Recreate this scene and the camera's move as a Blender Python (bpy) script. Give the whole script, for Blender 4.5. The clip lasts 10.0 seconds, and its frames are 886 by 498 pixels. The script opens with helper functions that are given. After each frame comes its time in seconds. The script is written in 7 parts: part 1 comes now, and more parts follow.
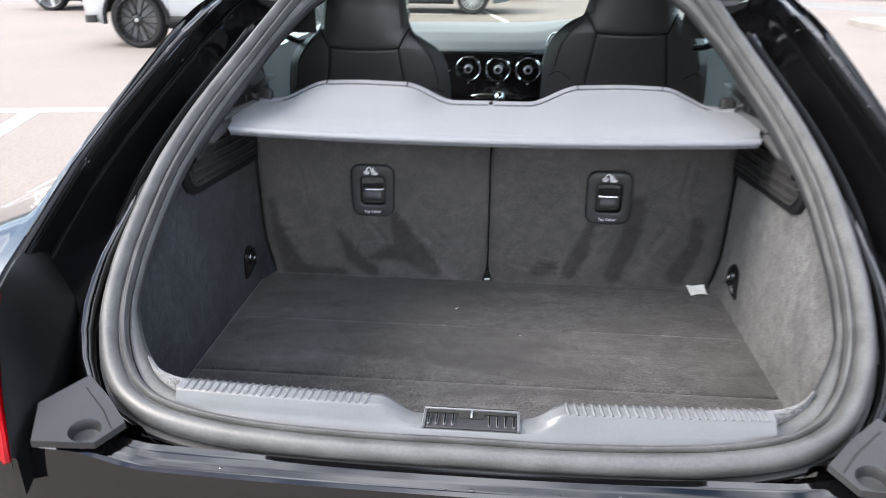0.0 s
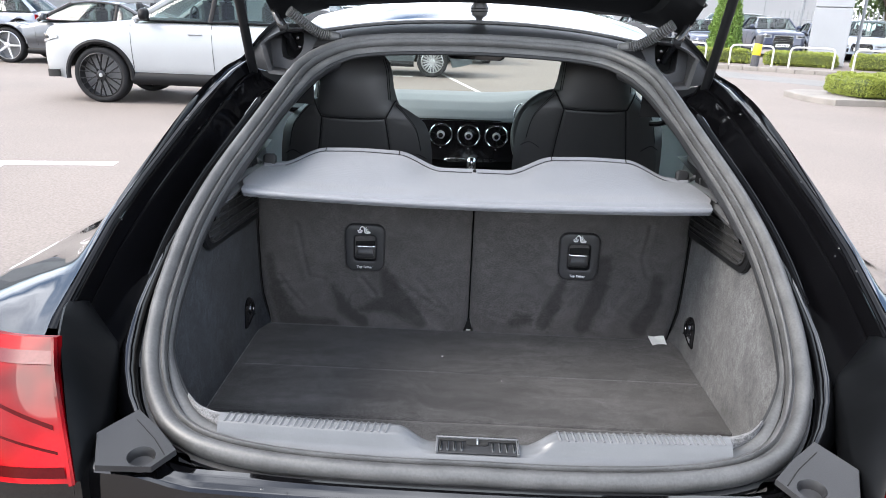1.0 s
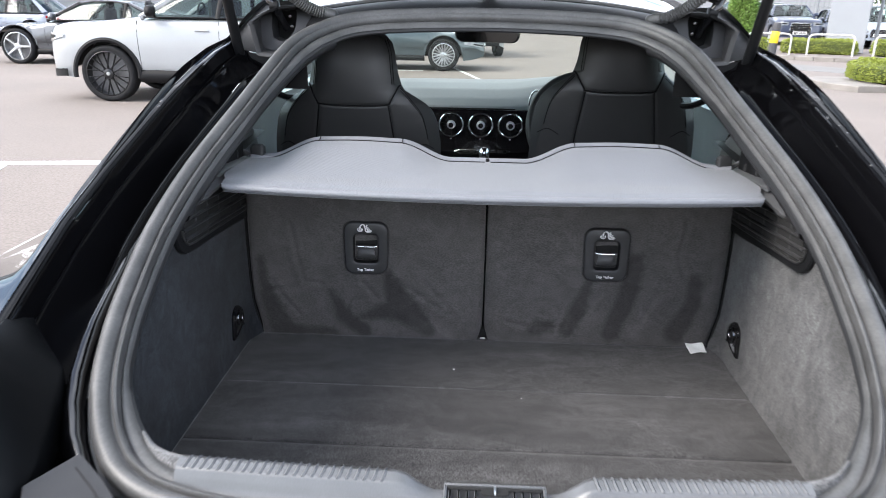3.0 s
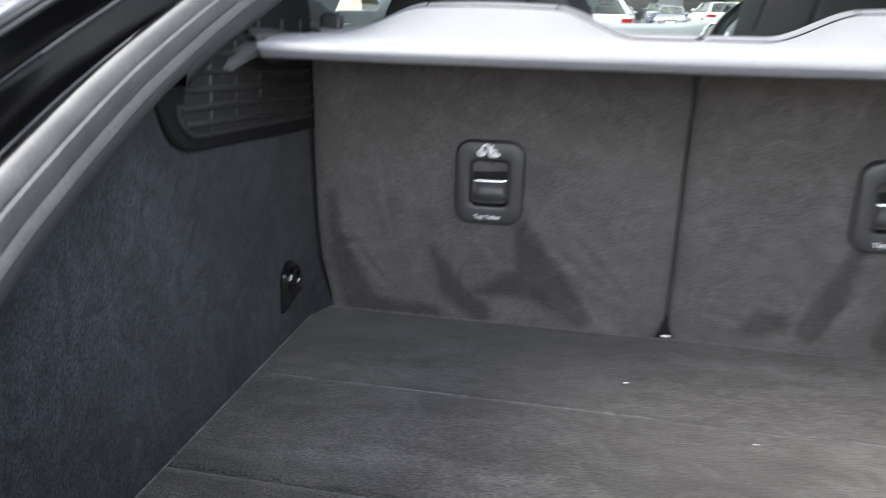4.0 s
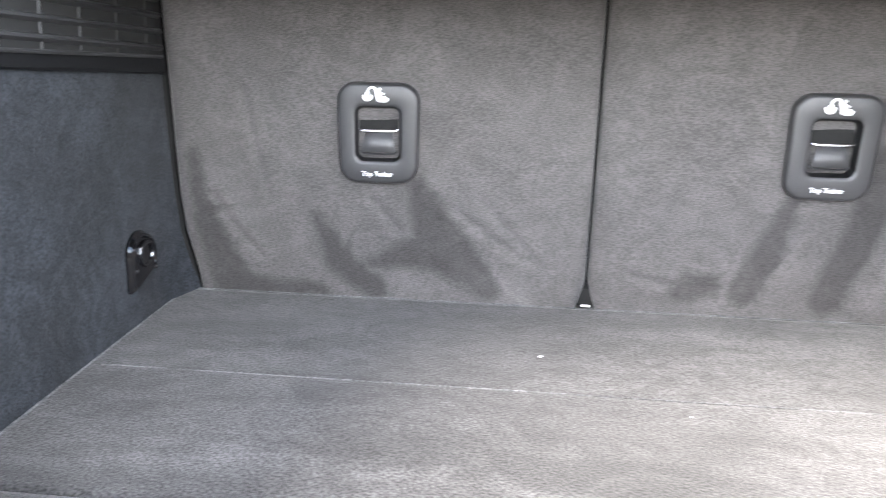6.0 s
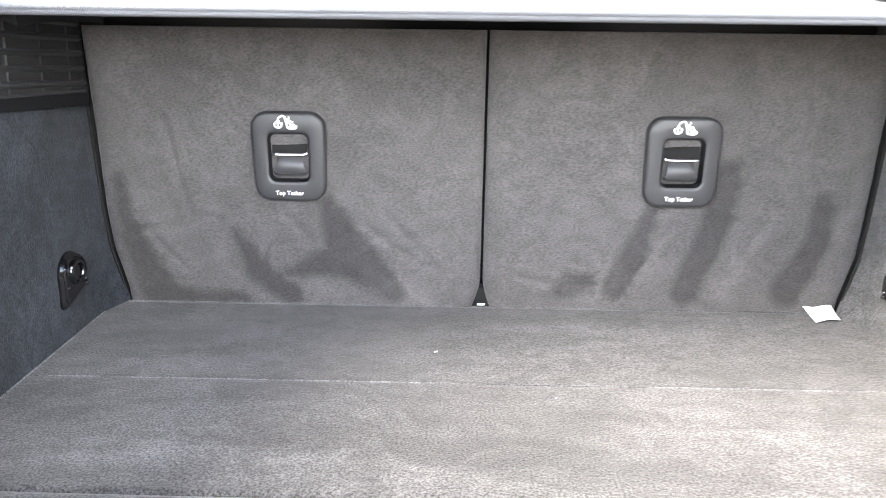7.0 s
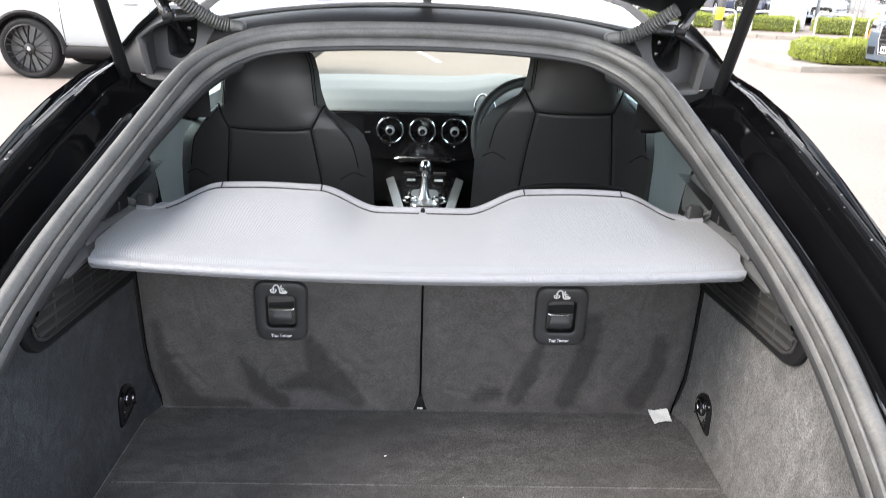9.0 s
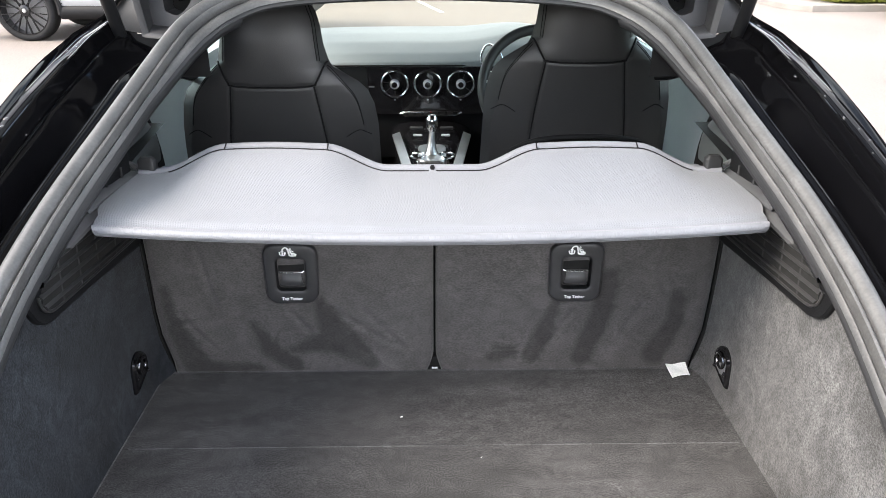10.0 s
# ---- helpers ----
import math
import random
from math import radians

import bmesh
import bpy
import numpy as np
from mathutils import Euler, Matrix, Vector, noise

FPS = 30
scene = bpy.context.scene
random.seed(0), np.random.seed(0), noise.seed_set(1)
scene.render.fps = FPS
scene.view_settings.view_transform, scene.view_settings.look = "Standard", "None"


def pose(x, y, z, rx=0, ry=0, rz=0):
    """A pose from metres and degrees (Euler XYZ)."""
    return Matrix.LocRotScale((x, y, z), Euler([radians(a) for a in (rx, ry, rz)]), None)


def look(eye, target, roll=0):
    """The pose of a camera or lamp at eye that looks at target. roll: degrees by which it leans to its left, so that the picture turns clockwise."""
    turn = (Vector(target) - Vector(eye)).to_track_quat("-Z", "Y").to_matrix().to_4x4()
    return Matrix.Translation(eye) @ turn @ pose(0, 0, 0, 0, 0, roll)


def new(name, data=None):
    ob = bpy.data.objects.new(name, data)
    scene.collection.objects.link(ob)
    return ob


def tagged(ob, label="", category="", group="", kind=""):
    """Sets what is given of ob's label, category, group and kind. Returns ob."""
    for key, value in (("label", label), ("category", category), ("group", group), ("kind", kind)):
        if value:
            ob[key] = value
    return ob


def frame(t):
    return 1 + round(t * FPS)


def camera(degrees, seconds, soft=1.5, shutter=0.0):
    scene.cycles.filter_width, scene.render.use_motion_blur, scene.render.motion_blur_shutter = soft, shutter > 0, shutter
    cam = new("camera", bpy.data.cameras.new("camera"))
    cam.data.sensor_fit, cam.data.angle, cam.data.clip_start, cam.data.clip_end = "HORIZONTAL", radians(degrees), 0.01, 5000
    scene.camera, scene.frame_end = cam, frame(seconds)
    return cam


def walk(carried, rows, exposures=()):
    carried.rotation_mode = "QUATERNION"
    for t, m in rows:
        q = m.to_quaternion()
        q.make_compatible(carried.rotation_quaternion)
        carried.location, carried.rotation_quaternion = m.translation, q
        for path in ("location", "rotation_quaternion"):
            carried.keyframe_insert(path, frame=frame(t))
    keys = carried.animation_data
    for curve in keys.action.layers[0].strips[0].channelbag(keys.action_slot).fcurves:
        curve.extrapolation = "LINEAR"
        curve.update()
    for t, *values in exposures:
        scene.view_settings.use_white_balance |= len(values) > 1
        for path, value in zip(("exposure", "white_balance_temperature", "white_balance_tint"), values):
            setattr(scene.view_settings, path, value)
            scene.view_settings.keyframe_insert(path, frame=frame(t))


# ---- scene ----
cam = camera(63.1, 10.0, soft=0.6, shutter=0.4)
PATH = [
    (0, (0.032, -0.092, 1.371), (-0.128, 1.748, 0.602), 0.3),
    (0.2, (0.008, -0.145, 1.401), (-0.077, 1.722, 0.664), 0.4),
    (0.5, (-0.014, -0.187, 1.42), (-0.069, 1.692, 0.739), 1.1),
    (1, (-0.031, -0.237, 1.419), (-0.072, 1.664, 0.799), 2.1),
    (1.5, (-0.042, -0.238, 1.416), (-0.052, 1.672, 0.824), 2.6),
    (2, (-0.055, -0.236, 1.412), (-0.04, 1.674, 0.82), 2.6),
    (2.2, (-0.062, -0.239, 1.398), (-0.042, 1.698, 0.804), 2.0),
    (3.3, (-0.019, 0.083, 1.336), (-0.15, 2.003, 0.682), 1.1),
    (3.5, (-0.047, 0.189, 1.28), (-0.22, 2.082, 0.657), 1.2),
    (3.7, (-0.06, 0.297, 1.214), (-0.317, 2.178, 0.593), 0.7),
    (4, (-0.122, 0.436, 1.107), (-0.497, 2.296, 0.475), 1.0),
    (4.2, (-0.168, 0.512, 1.055), (-0.624, 2.334, 0.4), 1.0),
    (4.5, (-0.191, 0.556, 0.981), (-0.753, 2.36, 0.325), 1.7),
    (4.8, (-0.198, 0.567, 0.978), (-0.758, 2.37, 0.298), 2.1),
    (5, (-0.19, 0.566, 0.974), (-0.733, 2.377, 0.321), 1.7),
    (5.2, (-0.188, 0.572, 0.987), (-0.648, 2.397, 0.321), 1.5),
    (5.5, (-0.146, 0.57, 0.981), (-0.518, 2.435, 0.362), 1.1),
    (5.8, (-0.123, 0.568, 1.003), (-0.36, 2.456, 0.381), 1.5),
    (6, (-0.091, 0.561, 1.006), (-0.279, 2.46, 0.409), 1.0),
    (6.2, (-0.075, 0.548, 1.019), (-0.201, 2.455, 0.416), 1.0),
    (7.3, (-0.01, 0.43, 1.117), (-0.038, 2.328, 0.481), 0.7),
    (7.5, (0.005, 0.398, 1.183), (-0.018, 2.293, 0.536), 0.9),
    (7.8, (0.0, 0.329, 1.261), (0.036, 2.237, 0.648), 1.8),
    (8, (0.004, 0.289, 1.326), (0.054, 2.202, 0.743), 2.6),
    (8.2, (0.011, 0.248, 1.384), (0.06, 2.17, 0.829), 2.5),
    (8.5, (0.007, 0.206, 1.42), (0.064, 2.129, 0.874), 2.6),
    (8.7, (0.009, 0.197, 1.438), (0.064, 2.105, 0.836), 2.2),
    (9, (-0.001, 0.206, 1.455), (0.059, 2.078, 0.752), 1.9),
    (9.2, (-0.003, 0.216, 1.457), (0.053, 2.068, 0.699), 1.5),
    (9.5, (-0.01, 0.23, 1.456), (0.043, 2.062, 0.654), 0.9),
    (10, (-0.008, 0.237, 1.45), (0.033, 2.061, 0.629), 0.2),
]
walk(cam, [(t, look(eye, target, roll)) for t, eye, target, roll in PATH],
     [(0, 1.3, 6400, 10), (0.5, 1.22, 6350, 10), (2.0, 0.99, 6250, 10), (3.5, 1.15, 6350, 10), (4.0, 1.75, 6600, 10), (4.5, 3.08, 6650, 10), (5.5, 3.38, 6650, 10), (6.5, 3.33, 6650, 10),
      (7.5, 3.2, 6850, 10), (8.0, 2.68, 6800, 10), (8.5, 2.02, 6700, 10), (9.0, 1.58, 6700, 10), (9.5, 1.57, 6700, 10), (10.0, 1.62, 6700, 10)])

# ---- world and light ----
GZ = 0.07            # height of the ground
world = bpy.data.worlds.new("sky_world")
scene.world = world
world.use_nodes = True
wn, wl = world.node_tree.nodes, world.node_tree.links
wn.clear()
SUN_EL, SUN_AZ = radians(42), radians(250)      # azimuth clockwise from +y
sky = wn.new("ShaderNodeTexSky")
sky.sky_type, sky.sun_disc = "NISHITA", False
sky.sun_elevation, sky.sun_rotation = SUN_EL, SUN_AZ
sky.dust_density, sky.air_density = 1.5, 1.0
wtc = wn.new("ShaderNodeTexCoord")
wmap = wn.new("ShaderNodeMapping")
wmap.inputs["Scale"].default_value = (1, 1, 2.2)
cloud = wn.new("ShaderNodeTexNoise")
cloud.inputs["Scale"].default_value, cloud.inputs["Detail"].default_value = 2.6, 6
ramp = wn.new("ShaderNodeMapRange")
ramp.inputs["From Min"].default_value, ramp.inputs["From Max"].default_value = 0.40, 0.66
mixw = wn.new("ShaderNodeMix")
mixw.data_type = "RGBA"
mixw.inputs["B"].default_value = (19.0, 19.4, 20.4, 1)
bg = wn.new("ShaderNodeBackground")
bg.inputs["Strength"].default_value = 0.15
wout = wn.new("ShaderNodeOutputWorld")
wl.new(wtc.outputs["Generated"], wmap.inputs["Vector"])
wl.new(wmap.outputs["Vector"], cloud.inputs["Vector"])
wl.new(cloud.outputs["Fac"], ramp.inputs["Value"])
wl.new(ramp.outputs["Result"], mixw.inputs["Factor"])
wl.new(sky.outputs["Color"], mixw.inputs["A"])
wl.new(mixw.outputs["Result"], bg.inputs["Color"])
wl.new(bg.outputs["Background"], wout.inputs["Surface"])

sun = new("sun", bpy.data.lights.new("sun", "SUN"))
sun.data.energy, sun.data.angle, sun.data.color = 3.1, radians(34), (1.0, 0.92, 0.82)
sun_way = Vector((math.sin(SUN_AZ) * math.cos(SUN_EL), math.cos(SUN_AZ) * math.cos(SUN_EL), math.sin(SUN_EL)))
sun.matrix_basis = look(sun_way * 60, (0, 0, 0))


# ---- materials ----
def nodes_of(name):
    m = bpy.data.materials.new(name)
    m.use_nodes = True
    return m, m.node_tree.nodes, m.node_tree.links, m.node_tree.nodes["Principled BSDF"]


def surface(name, color, rough=0.5, metal=0.0, vary=0.15, scale=6.0, grain=180.0, grain_amount=0.1, bump=0.15,
            coat=0.0, sheen=0.0, rough_vary=0.08, spec=0.5, per_object=0.0, bump_size=0.002, coat_ior=1.5):
    """Base colour varied by broad stains and fine grain, with matching relief and roughness."""
    m, n, l, b = nodes_of(name)
    tc = n.new("ShaderNodeTexCoord")
    big, fine = n.new("ShaderNodeTexNoise"), n.new("ShaderNodeTexNoise")
    big.inputs["Scale"].default_value, big.inputs["Detail"].default_value = scale, 5
    fine.inputs["Scale"].default_value, fine.inputs["Detail"].default_value = grain, 3
    for t in (big, fine):
        l.new(tc.outputs["Object"], t.inputs["Vector"])
    v1, v2 = n.new("ShaderNodeMapRange"), n.new("ShaderNodeMapRange")
    v1.inputs["From Min"].default_value, v1.inputs["From Max"].default_value = 0.3, 0.7
    v1.inputs["To Min"].default_value, v1.inputs["To Max"].default_value = 1 - vary, 1 + vary
    v2.inputs["From Min"].default_value, v2.inputs["From Max"].default_value = 0.3, 0.7
    v2.inputs["To Min"].default_value, v2.inputs["To Max"].default_value = 1 - grain_amount, 1 + grain_amount
    l.new(big.outputs["Fac"], v1.inputs["Value"])
    l.new(fine.outputs["Fac"], v2.inputs["Value"])
    mul = n.new("ShaderNodeMath")
    mul.operation = "MULTIPLY"
    l.new(v1.outputs["Result"], mul.inputs[0])
    l.new(v2.outputs["Result"], mul.inputs[1])
    last = mul.outputs[0]
    if per_object:
        oi, v3, m3 = n.new("ShaderNodeObjectInfo"), n.new("ShaderNodeMapRange"), n.new("ShaderNodeMath")
        v3.inputs["To Min"].default_value, v3.inputs["To Max"].default_value = 1 - per_object, 1 + per_object
        m3.operation = "MULTIPLY"
        l.new(oi.outputs["Random"], v3.inputs["Value"])
        l.new(v3.outputs["Result"], m3.inputs[0])
        l.new(last, m3.inputs[1])
        last = m3.outputs[0]
    sc = n.new("ShaderNodeVectorMath")
    sc.operation = "SCALE"
    sc.inputs[0].default_value = color[:3]
    l.new(last, sc.inputs["Scale"])
    l.new(sc.outputs["Vector"], b.inputs["Base Color"])
    rv = n.new("ShaderNodeMapRange")
    rv.inputs["To Min"].default_value, rv.inputs["To Max"].default_value = max(0.02, rough - rough_vary), min(1, rough + rough_vary)
    l.new(big.outputs["Fac"], rv.inputs["Value"])
    l.new(rv.outputs["Result"], b.inputs["Roughness"])
    if bump:
        bp = n.new("ShaderNodeBump")
        bp.inputs["Strength"].default_value, bp.inputs["Distance"].default_value = bump, bump_size
        l.new(fine.outputs["Fac"], bp.inputs["Height"])
        l.new(bp.outputs["Normal"], b.inputs["Normal"])
    b.inputs["Metallic"].default_value = metal
    b.inputs["Specular IOR Level"].default_value = spec
    b.inputs["Coat Weight"].default_value = coat
    b.inputs["Coat Roughness"].default_value = 0.03
    b.inputs["Coat IOR"].default_value = coat_ior
    if sheen:
        b.inputs["Sheen Weight"].default_value = sheen
        b.inputs["Sheen Roughness"].default_value = 0.6
    return m


def glass(name, tint, clear=0.85, rough=0.0, gloss=1.0):
    """Thin pane: tinted see-through, with gloss that grows towards a grazing view."""
    m, n, l, b = nodes_of(name)
    n.remove(b)
    tr, gl, lw, mx = n.new("ShaderNodeBsdfTransparent"), n.new("ShaderNodeBsdfGlossy"), n.new("ShaderNodeLayerWeight"), n.new("ShaderNodeMixShader")
    tr.inputs["Color"].default_value = tuple(c * clear for c in tint) + (1,)
    gl.inputs["Roughness"].default_value = rough
    pw, sc = n.new("ShaderNodeMath"), n.new("ShaderNodeMath")
    pw.operation, sc.operation = "POWER", "MULTIPLY_ADD"
    pw.inputs[1].default_value = 4.5
    sc.inputs[1].default_value, sc.inputs[2].default_value = 0.55 * gloss, 0.045 * gloss
    l.new(lw.outputs["Facing"], pw.inputs[0])
    l.new(pw.outputs[0], sc.inputs[0])
    l.new(sc.outputs[0], mx.inputs[0])
    l.new(tr.outputs[0], mx.inputs[1])
    l.new(gl.outputs[0], mx.inputs[2])
    l.new(mx.outputs[0], n["Material Output"].inputs["Surface"])
    return m


def carpet(name, color, strokes=(), nap=0.25, light=(), fibre=0.5, plane=(1, 0, 1), sweep=0.0, thread=1.0, sheen=0.2):
    """Short-pile needle felt: fibre grain, brushed nap and rubbed strokes, each a tapered run (a, b, radius, a, b, radius) in the given plane."""
    m, n, l, b = nodes_of(name)
    tc = n.new("ShaderNodeTexCoord")
    fib, broad, mid = n.new("ShaderNodeTexNoise"), n.new("ShaderNodeTexNoise"), n.new("ShaderNodeTexNoise")
    fib.inputs["Scale"].default_value, fib.inputs["Detail"].default_value = 430, 6
    mid.inputs["Scale"].default_value, mid.inputs["Detail"].default_value, mid.inputs["Distortion"].default_value = 17, 7, 2.2
    broad.inputs["Scale"].default_value, broad.inputs["Detail"].default_value, broad.inputs["Distortion"].default_value = 5.5, 5, 0.8

    def mapped(scale, turn=(0, 0, 0)):
        mp = n.new("ShaderNodeMapping")
        mp.inputs["Scale"].default_value, mp.inputs["Rotation"].default_value = scale, turn
        l.new(tc.outputs["Object"], mp.inputs["Vector"])
        return mp.outputs["Vector"]
    stretch = mapped((0.8, 1.25, 1))
    l.new(mapped((1 / thread, 1, thread)), fib.inputs["Vector"])
    l.new(stretch, mid.inputs["Vector"])
    l.new(stretch, broad.inputs["Vector"])

    def ranged(sock, a, bb, lo, hi):
        r = n.new("ShaderNodeMapRange")
        for key, val in zip(("From Min", "From Max", "To Min", "To Max"), (a, bb, lo, hi)):
            r.inputs[key].default_value = val
        l.new(sock, r.inputs["Value"])
        return r.outputs["Result"]

    def maths(op, a, bb):
        k = n.new("ShaderNodeMath")
        k.operation = op
        for q, v in enumerate((a, bb)):
            if isinstance(v, float):
                k.inputs[q].default_value = v
            else:
                l.new(v, k.inputs[q])
        return k.outputs[0]

    def vec(op, a, bb):
        k = n.new("ShaderNodeVectorMath")
        k.operation = op
        for q, v in enumerate((a, bb)):
            if isinstance(v, (tuple, Vector)):
                k.inputs[q].default_value = v
            else:
                l.new(v, k.inputs[q])
        return k

    val = maths("MULTIPLY", ranged(fib.outputs["Fac"], 0.34, 0.66, 1 - fibre, 1 + fibre * 1.2), ranged(broad.outputs["Fac"], 0.37, 0.63, 1 - nap, 1 + nap))
    val = maths("MULTIPLY", val, ranged(mid.outputs["Fac"], 0.37, 0.63, 1 - nap, 1 + nap))
    if sweep:
        # long brushed marks left in the pile, in two directions
        for turn, scale in (((0, 0, 0.45), (3.0, 13.0, 3.0)), ((0, 0, -0.25), (2.2, 8.0, 3.0))):
            sw = n.new("ShaderNodeTexNoise")
            sw.inputs["Scale"].default_value, sw.inputs["Detail"].default_value, sw.inputs["Distortion"].default_value = 1.0, 6, 0.9
            l.new(mapped(scale, turn), sw.inputs["Vector"])
            val = maths("MULTIPLY", val, ranged(sw.outputs["Fac"], 0.36, 0.66, 1 - sweep, 1 + sweep * 1.2))
    wob = vec("MULTIPLY", mid.outputs["Color"], (0.022, 0.022, 0.022))
    wob = vec("ADD", wob.outputs["Vector"], tc.outputs["Object"])
    wob = vec("SUBTRACT", wob.outputs["Vector"], (0.011, 0.011, 0.011))
    flat = vec("MULTIPLY", wob.outputs["Vector"], plane)
    for group, strength in ((strokes, 0.44), (light, -0.34)):
        nearest = None
        for a0, b0, r0, a1, b1, r1 in group:
            put = (lambda q, w: Vector((q, 0, w))) if plane[0] else (lambda q, w: Vector((0, q, w)))
            a, d = put(a0, b0), put(a1, b1) - put(a0, b0)
            off = vec("SUBTRACT", flat.outputs["Vector"], a)
            dot = vec("DOT_PRODUCT", off.outputs["Vector"], d / max(d.length_squared, 1e-6))
            t = n.new("ShaderNodeClamp")
            l.new(dot.outputs["Value"], t.inputs["Value"])
            along = n.new("ShaderNodeVectorMath")
            along.operation = "SCALE"
            along.inputs[0].default_value = d
            l.new(t.outputs[0], along.inputs["Scale"])
            ln = n.new("ShaderNodeVectorMath")
            ln.operation = "LENGTH"
            l.new(vec("SUBTRACT", off.outputs["Vector"], along.outputs["Vector"]).outputs["Vector"], ln.inputs[0])
            dist = maths("SUBTRACT", ln.outputs["Value"], ranged(t.outputs[0], 0, 1, r0, r1))
            nearest = dist if nearest is None else maths("MINIMUM", nearest, dist)
        if nearest is not None:
            soft = 0.006 if strength > 0 else 0.016
            val = maths("MULTIPLY", val, ranged(nearest, -soft, soft * 1.3, 1 - strength, 1.0))
    sc = n.new("ShaderNodeVectorMath")
    sc.operation = "SCALE"
    sc.inputs[0].default_value = color
    l.new(val, sc.inputs["Scale"])
    l.new(sc.outputs["Vector"], b.inputs["Base Color"])
    b.inputs["Roughness"].default_value = 0.95
    b.inputs["Specular IOR Level"].default_value = 0.15
    b.inputs["Sheen Weight"].default_value, b.inputs["Sheen Roughness"].default_value = sheen, 0.5
    bp = n.new("ShaderNodeBump")
    bp.inputs["Strength"].default_value, bp.inputs["Distance"].default_value = 0.5, 0.0012
    l.new(fib.outputs["Fac"], bp.inputs["Height"])
    l.new(bp.outputs["Normal"], b.inputs["Normal"])
    return m


def woven(name, color):
    """Coated luggage-cover cloth with a fine diagonal weave."""
    m = surface(name, color, 0.55, vary=0.05, scale=3, grain=500, grain_amount=0.05, bump=0, sheen=0.15)
    n, l, b = m.node_tree.nodes, m.node_tree.links, m.node_tree.nodes["Principled BSDF"]
    tc = n.new("ShaderNodeTexCoord")
    heights = []
    for turn in (0.62, -0.62):
        mp, wv = n.new("ShaderNodeMapping"), n.new("ShaderNodeTexWave")
        mp.inputs["Rotation"].default_value = (0.785, 0, turn)
        wv.inputs["Scale"].default_value = 170
        l.new(tc.outputs["Object"], mp.inputs["Vector"])
        l.new(mp.outputs["Vector"], wv.inputs["Vector"])
        heights.append(wv.outputs["Fac"])
    add, bp = n.new("ShaderNodeMath"), n.new("ShaderNodeBump")
    add.operation = "MULTIPLY"
    l.new(heights[0], add.inputs[0])
    l.new(heights[1], add.inputs[1])
    bp.inputs["Strength"].default_value, bp.inputs["Distance"].default_value = 0.4, 0.0008
    l.new(add.outputs[0], bp.inputs["Height"])
    l.new(bp.outputs["Normal"], b.inputs["Normal"])
    return m


M = {}
M["paint"] = surface("black_paint", (0.0025, 0.0025, 0.003), 0.06, vary=0.2, scale=3, grain=90, grain_amount=0.05, bump=0.01, coat=1.0, rough_vary=0.04, spec=0.03, coat_ior=1.6)
# Copy of the body paint with reflections weakened, darkening the gutter in the material.
M["channel"] = surface("dimmed_black_channel_paint", (0.0025, 0.0025, 0.003), 0.09, vary=0.2, scale=5, grain=120, grain_amount=0.1, bump=0.01, coat=0.0, rough_vary=0.04, spec=0.20)
M["plastic"] = surface("black_plastic", (0.007, 0.0073, 0.0082), 0.5, spec=0.22, grain=900, bump=0.25, bump_size=0.0006)
M["plastic_soft"] = surface("dark_grey_trim", (0.019, 0.0195, 0.021), 0.5, spec=0.4, grain=700, bump=0.25, bump_size=0.0006)
M["sill"] = surface("grey_sill_plastic", (0.096, 0.099, 0.104), 0.30, vary=0.12, scale=9, grain=800, bump=0.25, bump_size=0.0006)
M["rubber"] = surface("rubber_seal", (0.050, 0.050, 0.0502), 0.50, vary=0.3, scale=22, grain=260, grain_amount=0.2, bump=0.15, spec=0.75, rough_vary=0.12)
M["matt"] = surface("matt_black_panel", (0.0032, 0.0035, 0.004), 0.40, spec=0.10, vary=0.15, scale=10, grain=900, bump=0.2, bump_size=0.0005)
M["corner_plate"] = surface("corner_plate_plastic", (0.021, 0.021, 0.0225), 0.38, spec=0.3, vary=0.15, scale=18, grain=700, bump=0.2, bump_size=0.0006)
M["bracket"] = surface("mid_grey_plastic", (0.085, 0.087, 0.092), 0.38, spec=0.5, grain=800, bump=0.15, bump_size=0.0005)
M["slat"] = surface("grille_slat_plastic", (0.028, 0.028, 0.029), 0.36, spec=0.4, grain=800, bump=0.1, bump_size=0.0005)
M["tether"] = surface("satin_grey_plastic", (0.034, 0.034, 0.036), 0.4, spec=0.5, grain=900, bump=0.15, bump_size=0.0005)
# One carpet in four tones; the light and shade are put into the colours.
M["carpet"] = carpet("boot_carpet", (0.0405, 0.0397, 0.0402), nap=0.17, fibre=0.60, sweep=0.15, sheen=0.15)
# Pale runs on the right-hand boot wall.
PALE_RUNS = ((1.00, 0.915, 0.03, 1.06, 0.895, 0.022), (0.95, 0.87, 0.02, 0.91, 0.83, 0.03), (1.03, 0.84, 0.015, 1.00, 0.79, 0.01), (0.88, 0.80, 0.015, 0.84, 0.76, 0.02))
# Left wall: darkened and blued in colour to stand in for shade.
M["carpet_shaded"] = carpet("shaded_boot_side_carpet", (0.0168, 0.0194, 0.0238), nap=0.26, fibre=0.46, plane=(0, 1, 1), light=(), sheen=0.10)
# Right wall: same carpet, lightened in colour for the sun on it.
M["carpet_lit"] = carpet("lit_boot_side_carpet", (0.054, 0.054, 0.0555), nap=0.22, fibre=0.50, plane=(0, 1, 1), light=PALE_RUNS)
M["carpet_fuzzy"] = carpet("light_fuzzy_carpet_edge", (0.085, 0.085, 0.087))
